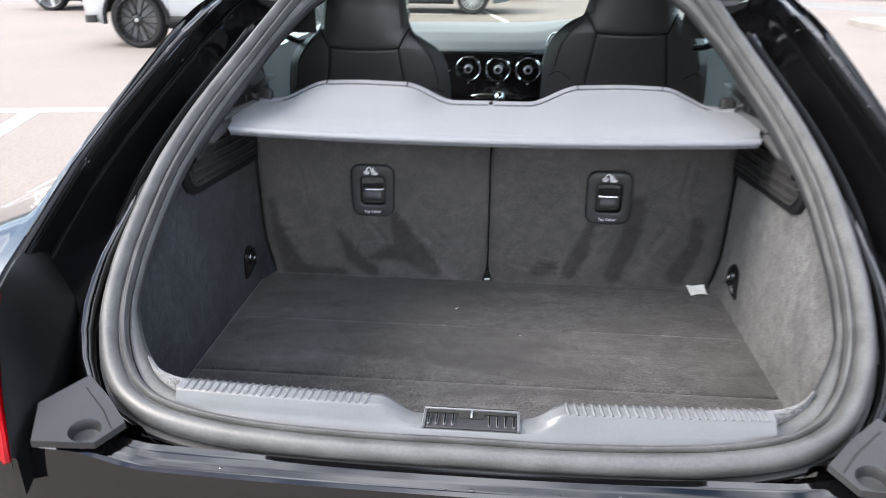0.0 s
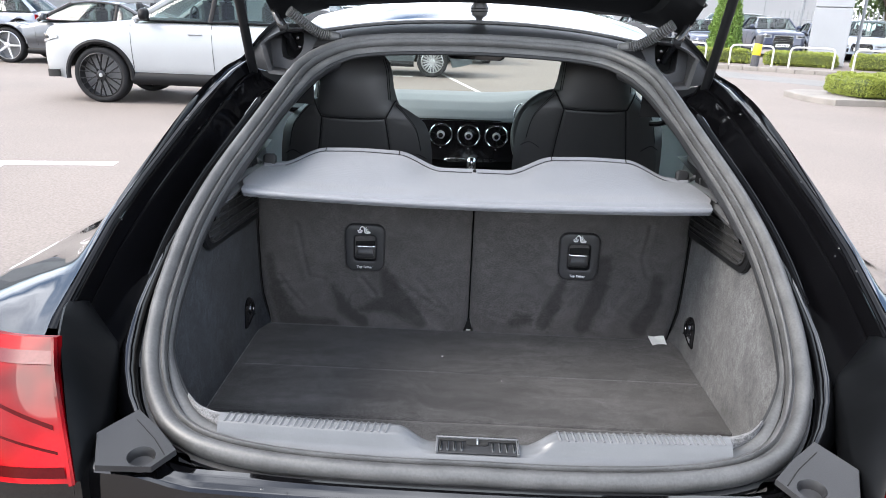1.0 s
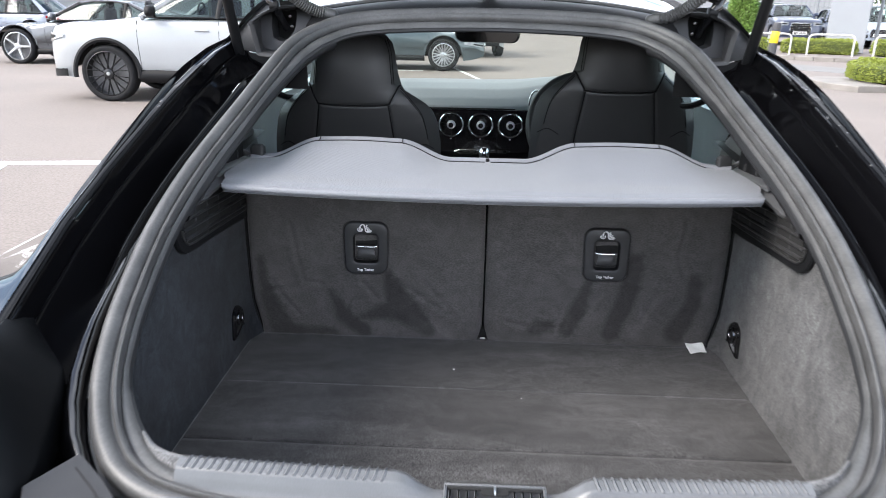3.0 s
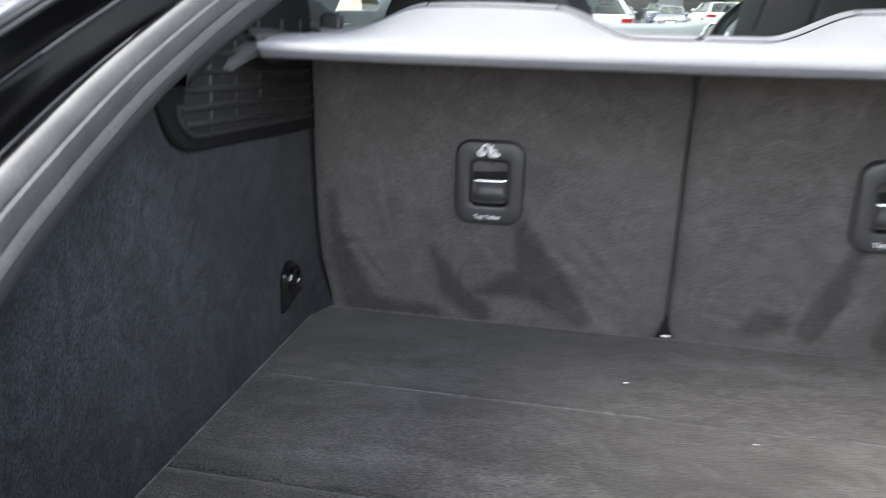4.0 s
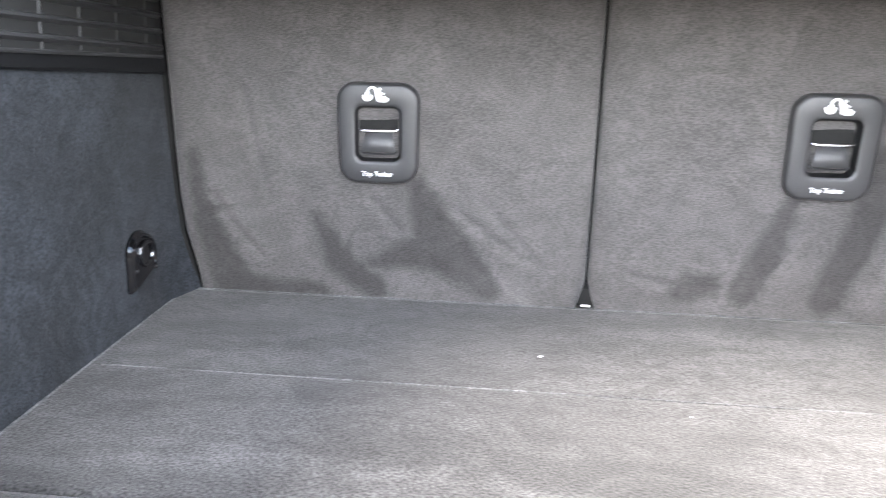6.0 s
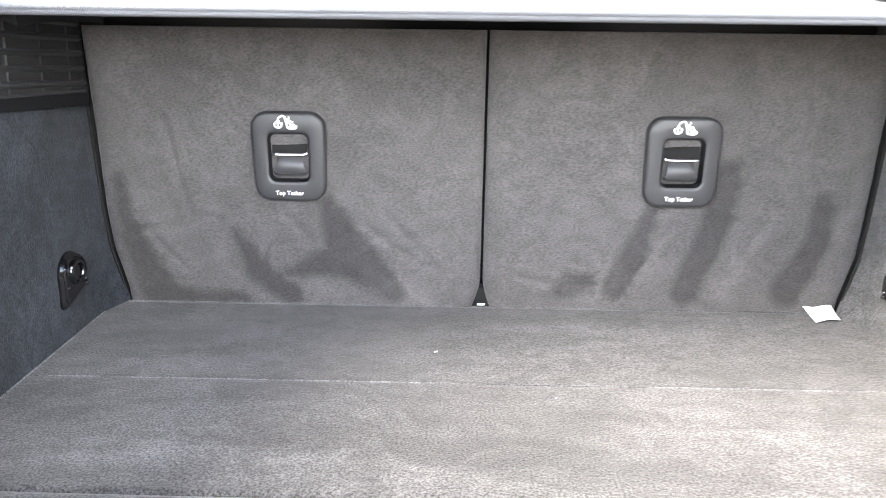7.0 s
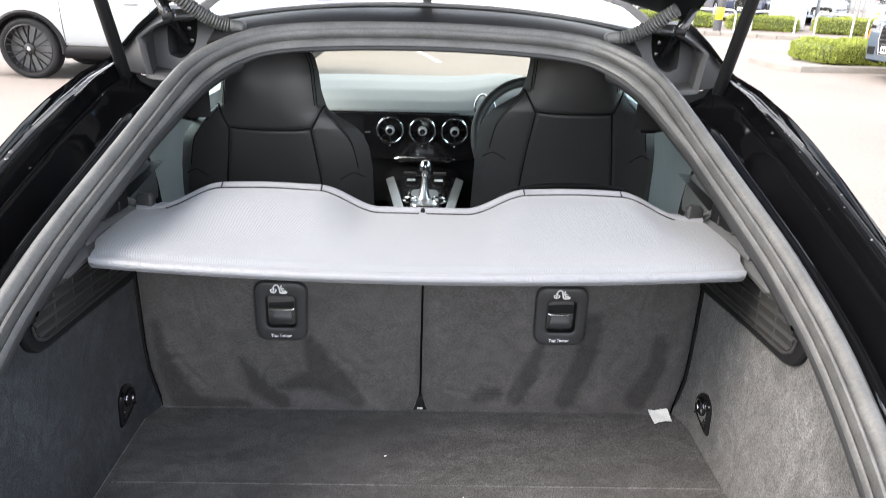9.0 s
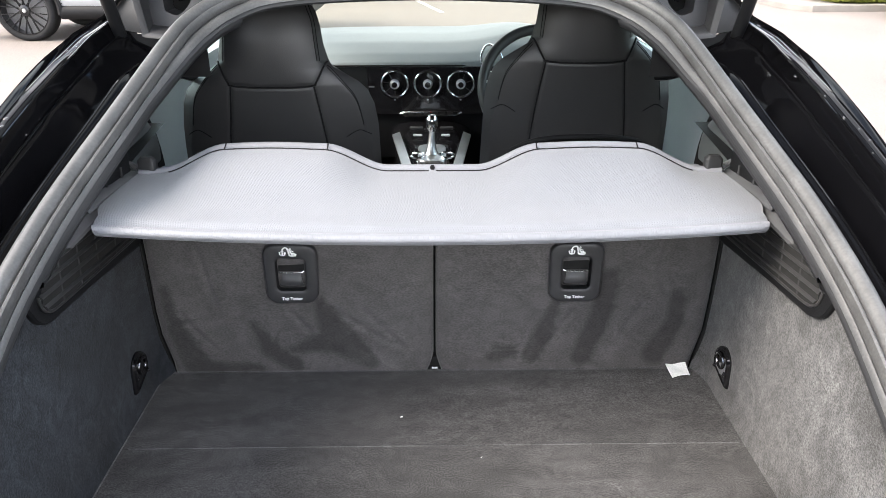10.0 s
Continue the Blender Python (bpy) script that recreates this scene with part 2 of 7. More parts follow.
# Seat backs: same carpet, lifted in colour for the light they lack.
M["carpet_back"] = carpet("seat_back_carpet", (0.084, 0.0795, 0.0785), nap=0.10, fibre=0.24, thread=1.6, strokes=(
    (-0.487, 0.848, 0.008, -0.466, 0.745, 0.017), (-0.466, 0.745, 0.017, -0.442, 0.682, 0.028), (-0.44, 0.682, 0.010, -0.33, 0.680, 0.008),
    (-0.331, 0.778, 0.007, -0.305, 0.722, 0.018), (-0.305, 0.722, 0.018, -0.262, 0.688, 0.015), (-0.262, 0.722, 0.008, -0.20, 0.735, 0.020),
    (-0.207, 0.818, 0.011, -0.176, 0.745, 0.034), (-0.176, 0.745, 0.034, -0.116, 0.691, 0.013),
    (0.110, 0.702, 0.010, 0.146, 0.708, 0.013), (0.120, 0.722, 0.006, 0.146, 0.715, 0.010),
    (0.229, 0.814, 0.010, 0.206, 0.750, 0.018), (0.206, 0.750, 0.018, 0.187, 0.706, 0.019),
    (0.321, 0.862, 0.020, 0.311, 0.790, 0.020), (0.311, 0.790, 0.020, 0.281, 0.700, 0.018),
    (0.452, 0.828, 0.015, 0.453, 0.775, 0.016), (0.453, 0.775, 0.016, 0.421, 0.706, 0.023)),
    light=((-0.218, 0.688, 0.012, -0.208, 0.692, 0.008), (-0.145, 0.715, 0.004, -0.08, 0.680, 0.008), (0.176, 0.735, 0.004, 0.160, 0.700, 0.006), (0.355, 0.77, 0.004, 0.33, 0.70, 0.006)))
M["cover"] = woven("luggage_cover_cloth", (0.128, 0.134, 0.150))
M["cover_edge"] = surface("cover_piping", (0.14, 0.144, 0.158), 0.55, grain=600, bump=0.2, bump_size=0.0005)
M["seam"] = surface("dark_stitching", (0.0025, 0.0025, 0.003), 0.8, spec=0.2, grain=900, bump=0.2)
M["leather"] = surface("black_leather", (0.022, 0.0222, 0.023), 0.46, spec=0.45, vary=0.15, scale=7, grain=620, grain_amount=0.12, bump=0.35, bump_size=0.0008)
M["dash_top"] = surface("grey_dashboard_skin", (0.11, 0.125, 0.13), 0.62, vary=0.08, scale=5, grain=500, bump=0.3, bump_size=0.0008)
M["door_trim"] = surface("grey_door_trim", (0.27, 0.30, 0.305), 0.6, vary=0.1, scale=5, grain=500, bump=0.25, bump_size=0.0008)
M["gloss_black"] = surface("gloss_black_trim", (0.006, 0.006, 0.007), 0.15, bump=0.0, coat=0.5)
M["chrome"] = surface("satin_chrome", (0.72, 0.73, 0.75), 0.16, metal=1.0, vary=0.06, grain=300, bump=0.05)
M["chrome_dark"] = surface("dark_polished_steel", (0.15, 0.153, 0.16), 0.22, metal=1.0, vary=0.1, grain=300, bump=0.05)
M["silver"] = surface("brushed_aluminium", (0.55, 0.56, 0.58), 0.32, metal=1.0, vary=0.08, grain=500, bump=0.1)
M["white_mark"] = surface("white_print", (0.85, 0.85, 0.85), 0.6, vary=0.03, bump=0.0)
M["paper"] = surface("white_paper", (0.82, 0.82, 0.81), 0.85, vary=0.05, scale=60, grain=400, bump=0.2)
# Near-black that stands in for shade in gaps, holes and recesses.
M["dark_void"] = surface("dark_cavity", (0.004, 0.004, 0.004), 0.9, bump=0.1)
M["screen_glass"] = glass("tinted_windscreen", (0.85, 0.90, 0.83), 0.92)
M["side_glass"] = glass("tinted_side_glass", (0.80, 0.96, 0.94), 0.94)
M["tailgate_glass"] = glass("dark_tailgate_glass", (0.62, 0.66, 0.66), 0.62)
M["mirror"] = surface("mirror_glass", (0.9, 0.9, 0.9), 0.02, metal=1.0, vary=0, grain_amount=0, bump=0.0, rough_vary=0)
M["water"] = surface("water_drops", (0.015, 0.015, 0.016), 0.03, vary=0.05, bump=0.0, coat=0.8)
M["headliner"] = surface("black_headliner", (0.02, 0.02, 0.021), 0.95, grain=600, bump=0.3)


def red_lens():
    m, n, l, b = nodes_of("red_lamp_lens")
    tc, nz, rp = n.new("ShaderNodeTexCoord"), n.new("ShaderNodeTexNoise"), n.new("ShaderNodeValToRGB")
    nz.inputs["Scale"].default_value = 7
    l.new(tc.outputs["Object"], nz.inputs["Vector"])
    l.new(nz.outputs["Fac"], rp.inputs["Fac"])
    rp.color_ramp.elements[0].color, rp.color_ramp.elements[1].color = (0.03, 0.0002, 0.001, 1), (0.36, 0.0004, 0.004, 1)
    rp.color_ramp.elements[0].position, rp.color_ramp.elements[1].position = 0.30, 0.68
    l.new(rp.outputs["Color"], b.inputs["Base Color"])
    b.inputs["Roughness"].default_value, b.inputs["Coat Weight"].default_value = 0.3, 0.14
    b.inputs["Specular IOR Level"].default_value = 0.05
    ripple, bp = n.new("ShaderNodeTexNoise"), n.new("ShaderNodeBump")
    ripple.inputs["Scale"].default_value, ripple.inputs["Detail"].default_value = 4.5, 1
    bp.inputs["Strength"].default_value, bp.inputs["Distance"].default_value = 0.35, 0.02
    l.new(tc.outputs["Object"], ripple.inputs["Vector"])
    l.new(ripple.outputs["Fac"], bp.inputs["Height"])
    l.new(bp.outputs["Normal"], b.inputs["Coat Normal"])
    b.inputs["Coat Roughness"].default_value = 0.02
    b.inputs["Subsurface Weight"].default_value = 0.0
    return m


M["red_lens"] = red_lens()
M["lens_dark"] = surface("dark_red_light_guide", (0.045, 0.0008, 0.0015), 0.15, bump=0.0, spec=0.05)
M["lamp_clear"] = surface("clear_lamp_insert", (0.085, 0.016, 0.019), 0.2, bump=0.02, coat=0.0, spec=0.15)


# ---- mesh helpers ----
def spline(pts, n, closed=False):
    """n points on a Catmull-Rom curve through pts."""
    p = np.array(pts, float)
    k = len(p)
    out = []
    spans = k if closed else k - 1
    for i in range(n):
        u = i / (n if closed else n - 1) * spans
        a = min(int(u), spans - 1)
        f_ = u - a
        if closed:
            q = [p[(a + d) % k] for d in (-1, 0, 1, 2)]
        else:
            q = [p[max(0, min(k - 1, a + d))] for d in (-1, 0, 1, 2)]
        out.append(0.5 * (2 * q[1] + (q[2] - q[0]) * f_ + (2 * q[0] - 5 * q[1] + 4 * q[2] - q[3]) * f_ ** 2 + (3 * q[1] - q[0] - 3 * q[2] + q[3]) * f_ ** 3))
    return np.array(out)


def curve1(pts):
    """A smooth-enough function through (u, v) pairs: piecewise linear look-up."""
    a = np.array(pts, float)
    return lambda u: float(np.interp(u, a[:, 0], a[:, 1]))


def mesh_of(name, verts, faces, sharp=40, smooth=True):
    me = bpy.data.meshes.new(name)
    me.from_pydata([tuple(map(float, v)) for v in verts], [], faces)
    me.update()
    bm = bmesh.new()
    bm.from_mesh(me)
    bmesh.ops.remove_doubles(bm, verts=bm.verts, dist=1e-6)
    bmesh.ops.recalc_face_normals(bm, faces=bm.faces)
    bm.to_mesh(me)
    bm.free()
    if smooth:
        me.polygons.foreach_set("use_smooth", [True] * len(me.polygons))
        me.set_sharp_from_angle(angle=radians(sharp))
    return me


def loft(rings, ring_closed=True, path_closed=False, cap=False):
    verts, faces = [], []
    r = len(rings[0])
    for ring in rings:
        verts += list(ring)
    k = len(rings)
    for i in range(k if path_closed else k - 1):
        j = (i + 1) % k
        for a in range(r if ring_closed else r - 1):
            b = (a + 1) % r
            faces.append((i * r + a, i * r + b, j * r + b, j * r + a))
    if cap and not path_closed:
        faces.append(tuple(range(r)))
        faces.append(tuple((k - 1) * r + a for a in range(r)))
    return verts, faces


def joined(*pieces):
    verts, faces = [], []
    for v, f_ in pieces:
        o = len(verts)
        verts += list(v)
        faces += [tuple(i + o for i in q) for q in f_]
    return verts, faces


def tube(path, radius, sides=8, closed=False, squash=1.0, cap=True):
    """A tube along 3D points; radius a number or a list."""
    p = np.array(path, float)
    k = len(p)
    rings = []
    side0 = None
    for i in range(k):
        d = p[(i + 1) % k] - p[i - 1] if closed else p[min(i + 1, k - 1)] - p[max(i - 1, 0)]
        d = d / (np.linalg.norm(d) + 1e-12)
        ref = side0 if side0 is not None else (np.array((0, 0, 1.0)) if abs(d[2]) < 0.9 else np.array((1.0, 0, 0)))
        side = ref - d * (ref @ d)
        side /= np.linalg.norm(side) + 1e-12
        side0 = side
        up = np.cross(d, side)
        rr = radius[i] if hasattr(radius, "__len__") else radius
        rings.append([p[i] + rr * (math.cos(a) * side * squash + math.sin(a) * up) for a in np.linspace(0, 2 * math.pi, sides, endpoint=False)])
    return loft(rings, True, closed, cap)


def slab(outline, lo, hi, bevel=0.0):
    """Prism of a closed (x, y) outline from z lo to hi, with a chamfered top rim."""
    o = np.array(outline, float)
    c = o.mean(0)
    rings = [[(x, y, lo) for x, y in o], [(x, y, hi - bevel) for x, y in o]]
    if bevel:
        d = c - o
        d = d / (np.linalg.norm(d, axis=1, keepdims=True) + 1e-9)
        rings.append([(x, y, hi) for x, y in o + d * bevel])
    return loft(rings, True, False, True)


def moved(piece, m):
    v, f_ = piece
    return [tuple(m @ Vector(p)) for p in v], f_


def box(sx, sy, sz, bevel=0.004, at=(0, 0, 0), m=None):
    """A box with chamfered edges."""
    hx, hy, hz = sx / 2, sy / 2, sz / 2
    bv = min(bevel, hx * 0.9, hy * 0.9, hz * 0.9)
    rings = []
    for z, ins in ((-hz, bv), (-hz + bv, 0), (hz - bv, 0), (hz, bv)):
        a, b = hx - ins, hy - ins
        rings.append([(-a + bv, -b, z), (a - bv, -b, z), (a, -b + bv, z), (a, b - bv, z), (a - bv, b, z), (-a + bv, b, z), (-a, b - bv, z), (-a, -b + bv, z)])
    piece = loft(rings, True, False, True)
    return moved(piece, (m if m is not None else Matrix()) if m is not None else Matrix.Translation(at))


def rounded(w, h, r, n=5):
    """Closed outline of a rounded rectangle about the origin."""
    out = []
    for cx, cy, a0 in ((w / 2 - r, h / 2 - r, 0), (-w / 2 + r, h / 2 - r, 90), (-w / 2 + r, -h / 2 + r, 180), (w / 2 - r, -h / 2 + r, 270)):
        for k in range(n + 1):
            a = radians(a0 + 90 * k / n)
            out.append((cx + r * math.cos(a), cy + r * math.sin(a)))
    return out


def turned(profile, n=32, axis="y"):
    """Solid of revolution; profile is (radius, along axis)."""
    rings = []
    for k in range(n):
        a = 2 * math.pi * k / n
        c, s_ = math.cos(a), math.sin(a)
        rings.append([(r * c, d, r * s_) if axis == "y" else ((d, r * c, r * s_) if axis == "x" else (r * c, r * s_, d)) for r, d in profile])
    return loft(rings, False, True)


def sheet(fn, nu, nv):
    """Surface grid of fn(u, v), u and v from 0 to 1."""
    verts = [fn(i / nu, j / nv) for i in range(nu + 1) for j in range(nv + 1)]
    faces = [(i * (nv + 1) + j, (i + 1) * (nv + 1) + j, (i + 1) * (nv + 1) + j + 1, i * (nv + 1) + j + 1) for i in range(nu) for j in range(nv)]
    return verts, faces


def thick(piece, depth):
    """Gives a surface a thickness along a fixed vector."""
    v, f_ = piece
    k = len(v)
    edge = {}
    for q in f_:
        for a, b in zip(q, q[1:] + q[:1]):
            edge[(a, b)] = edge.get((a, b), 0) + 1
    rim = [(a, b) for (a, b) in edge if (b, a) not in edge]
    d = np.array(depth, float)
    return list(v) + [tuple(np.array(p) + d) for p in v], list(f_) + [tuple(i + k for i in reversed(q)) for q in f_] + [(b, a, a + k, b + k) for a, b in rim]


def mirrored(piece):
    v, f_ = piece
    return [(-x, y, z) for x, y, z in v], [tuple(reversed(q)) for q in f_]


def thing(name, at, label, category, group="", kind=""):
    ob = new(name)
    ob.empty_display_size = 0.1
    ob.matrix_basis = Matrix.Translation(at)
    return tagged(ob, label, category, group, kind)


def part(name, piece, material, parent, label="", sharp=40, smooth=True):
    """Links a piece, built in world places, as one mesh under a thing or a part."""
    me = piece if isinstance(piece, bpy.types.Mesh) else mesh_of(name, *piece, sharp=sharp, smooth=smooth)
    if not me.materials:
        me.materials.append(material)
    ob = new(name, me)
    ob.parent = parent
    if parent.parent is None:
        ob.matrix_parent_inverse = parent.matrix_basis.inverted()
    if label:
        ob["label"] = label
    return ob


def single(name, piece, material, label, category, kind="", group="", sharp=40, at=None):
    """A thing that is one mesh."""
    v, f_ = piece
    at = Vector(at) if at is not None else Vector((0, 0, 0))
    me = mesh_of(name, [tuple(Vector(p) - at) for p in v], f_, sharp=sharp)
    me.materials.append(material)
    ob = new(name, me)
    ob.location = at
    return tagged(ob, label, category, group, kind)


def lettering(name, text, size, m, material, parent):
    cu = bpy.data.curves.new(name, "FONT")
    cu.body, cu.size, cu.align_x, cu.align_y, cu.extrude = text, size, "CENTER", "CENTER", 0.0003
    cu.offset = size * 0.016
    tmp = new(name, cu)
    me = bpy.data.meshes.new_from_object(tmp.evaluated_get(bpy.context.evaluated_depsgraph_get()))
    bpy.data.objects.remove(tmp)
    me.transform(m)
    me.materials.clear()
    me.materials.append(material)
    return part(name, me, material, parent)

# ---- the coupe: hatch opening ----
M["wheel_dark"] = surface("dark_brake_metal", (0.16, 0.16, 0.165), 0.5, metal=0.6)
SLOPE = 0.431


def pz(y):
    """Height of the sloping plane in which the tailgate opening lies."""
    return 0.877 + SLOPE * (y - 0.583)


UP = np.array((0, -SLOPE, 1.0)) / math.hypot(SLOPE, 1)
HALF = [(0, .534), (.13, .534), (.26, .541), (.355, .558), (.412, .586), (.448, .625), (.472, .667), (.489, .71), (.502, .76), (.514, .83), (.524, .95),
        (.523, 1.04), (.513, 1.15), (.486, 1.315), (.457, 1.49), (.437, 1.56), (.402, 1.617), (.345, 1.667), (.275, 1.692), (.19, 1.705), (.1, 1.712), (0, 1.715)]
RING = spline(HALF + [(-x, y) for x, y in HALF[-2:0:-1]], 240, True)
RING3 = np.array([(x, y, pz(y)) for x, y in RING])
TAN = np.roll(RING3, -1, 0) - np.roll(RING3, 1, 0)
TAN /= np.linalg.norm(TAN, axis=1, keepdims=True)
INW = np.cross(UP, TAN)
if (INW[60] @ (np.array((0, 1.1, pz(1.1))) - RING3[60])) < 0:
    INW = -INW


def narrow(a, y):
    """The seal's inner flange grows slimmer up the pillars."""
    k = 1 - 0.70 * min(1, max(0, (y - 0.60) / 0.12)) * min(1, max(0, (1.56 - y) / 0.2))
    return a if a < 0.034 else 0.034 + (a - 0.034) * k


def swept(section, closed_section=True):
    """Sweeps (inward, up) points round the opening."""
    return loft([[p + n_ * narrow(a, p[1]) + UP * b for a, b in section] for p, n_ in zip(RING3, INW)], closed_section, True)


coupe = thing("coupe_car", (0, 2.4, GZ), "black two-door coupe with its tailgate raised, parked on tarmac", "car")
bulb = [(0.002, -0.010), (0.001, -0.001), (0.003, 0.006), (0.008, 0.0112), (0.013, 0.0130), (0.0185, 0.0118), (0.0235, 0.0065), (0.0252, 0.0005), (0.0265, 0.0003), (0.028, 0.0038), (0.0308, 0.0062),
        (0.0335, 0.0050), (0.0358, 0.001), (0.037, -0.004), (0.036, -0.010)]
seal = part("boot_seal", swept(bulb), M["rubber"], coupe, "grey rubber seal round the boot opening")
part("seal_lip", swept([(0.036, -0.014), (0.038, -0.0085), (0.044, -0.0075), (0.051, -0.0095), (0.056, -0.0150), (0.046, -0.018)]), M["rubber"], seal)
part("seal_flange", swept([(-0.004, -0.014), (0.03, -0.012), (0.055, -0.016), (0.061, -0.020), (0.060, -0.024), (0.03, -0.018), (-0.004, -0.022)]), M["plastic_soft"], seal)

# inner loop as a function of y: half width of the opening inside the seal
sel = [(p + n_ * narrow(0.057, p[1])) for p, n_ in zip(RING3, INW)]
right = sorted([(q[1], q[0]) for q in sel if q[0] > 0.02 and 0.60 < q[1] < 1.62])
x_in = curve1(right)
outer_right = sorted([(y, x) for x, y in RING if x > 0.02])
x_out = curve1(outer_right)

# ---- the coupe: body round the opening ----
x_edge = curve1([(0.60, 0.60), (0.72, 0.622), (0.93, 0.628), (1.05, 0.621), (1.2, 0.606), (1.3, 0.597), (1.43, 0.594), (1.5, 0.596), (1.6, 0.589), (1.7, 0.571), (1.8, 0.549), (1.9, 0.53)])
z_roof = curve1([(1.6, 1.288), (1.7, 1.336), (1.8, 1.377), (1.9, 1.40)])
rim_h = curve1([(0.6, 0.04), (1.22, 0.04), (1.30, 0.037), (1.40, 0.022), (1.50, 0.0), (1.60, -0.027)])


def z_edge(y):
    return pz(y) + rim_h(y) if y < 1.6 else z_roof(y)


GUT = [(0.0, -0.016), (0.10, -0.016), (0.16, -0.005), (0.19, -0.003), (0.22, -0.008), (0.235, -0.024), (0.27, -0.062), (0.32, -0.075), (0.40, -0.067), (0.55, -0.047), (0.69, -0.022), (0.74, -0.004),
       (0.77, 0.003), (0.79, 0.003), (0.805, -0.003), (0.83, 0.004), (0.855, 0.030), (0.875, 0.037), (0.91, 0.0395), (1.0, 0.040)]


def eased(k):
    k = min(1.0, max(0.0, k))
    return k * k * (3 - 2 * k)


def gut_z(y, t, u):
    """The outer rim sinks below the opening's plane towards the roof."""
    return pz(y) + u + (rim_h(y) - 0.04) * max(0.0, (t - 0.30) / 0.70) - 0.045 * eased((y - 1.38) / 0.20) * eased((0.55 - t) / 0.35)


def gutter(side):
    rings = []
    for y in np.linspace(0.70, 1.598, 110):
        a, b = x_out(y) - 0.002, x_edge(y)
        rings.append([(side * (a + (b - a) * t), y, gut_z(y, t, u)) for t, u in GUT])
    return loft(rings, False)


def body_half(side):
    """Outer skin from the gutter rim over the shoulder down to the sill, wheel arch cut out."""
    rings = []
    for y in np.concatenate([np.linspace(0.66, 1.9, 50), np.linspace(1.95, 3.3, 20), np.linspace(3.32, 4.33, 46)]):
        back = max(0.0, (1.0 - y) / 0.5)
        wide = 0.905 - 0.11 * max(0, (0.95 - y) / 0.35) ** 2 - 0.20 * max(0, (y - 4.0) / 0.6) ** 2
        if y < 1.84:
            top = (x_edge(y), z_edge(y))
            mid1 = (x_edge(y) + 0.014, z_edge(y) - 0.006)
            mid2 = (x_edge(y) + 0.05 + 0.14 * min(1, max(0, (y - 1.36) / 0.26)), min(z_edge(y) - 0.02, 1.02 - 0.05 * back + 0.05 * min(1, max(0, (y - 1.36) / 0.26))))
        else:
            belt = 1.085 - 0.085 * min(1, max(0, (y - 2.9) / 0.5)) - 0.235 * max(0, (y - 3.4) / 1.12) ** 1.6
            top, mid1, mid2 = (0.70, belt + 0.012), (0.715, belt + 0.008), (0.74, belt)
        sh = 0.955 - 0.02 * max(0, (0.95 - y) / 0.3) - 0.10 * max(0, (y - 3.0) / 1.5)
        sh = min(sh, top[1] - 0.06)
        low = 0.30
        for yc in (1.22, 3.72):
            if abs(y - yc) < 0.37:
                low = max(low, 0.40 + math.sqrt(0.37 ** 2 - (y - yc) ** 2))
        pts = [top, mid1, mid2, (wide * 0.885, sh + 0.012), (wide * 0.945, sh - 0.015), (wide, max(low, 0.84)), (wide * 1.005, max(low, 0.70)), (wide * 0.985, max(low, 0.5)), (wide * 0.95, low), (wide * 0.78, low)]
        rings.append([(side * x, y, z) for x, z in spline(pts, 26)])
    return loft(rings, False)


for side in (1, -1):
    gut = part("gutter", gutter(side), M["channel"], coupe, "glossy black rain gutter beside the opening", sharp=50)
    for t, u, r_ in ((0.20, -0.003, 0.0022), (0.78, 0.0035, 0.0016), (0.865, 0.0345, 0.0018), (0.99, 0.0395, 0.0018)):
        path = [(side * (x_out(y) - 0.002 + (x_edge(y) - x_out(y) + 0.002) * t), y, gut_z(y, t, u)) for y in np.linspace(0.86 if t < 0.5 else 0.78, 1.59, 40)]
        part("flange_edge", tube(path, r_, 8), M["paint"], gut)
    part("quarter_panel", body_half(side), M["paint"], coupe, "glossy black painted body side")

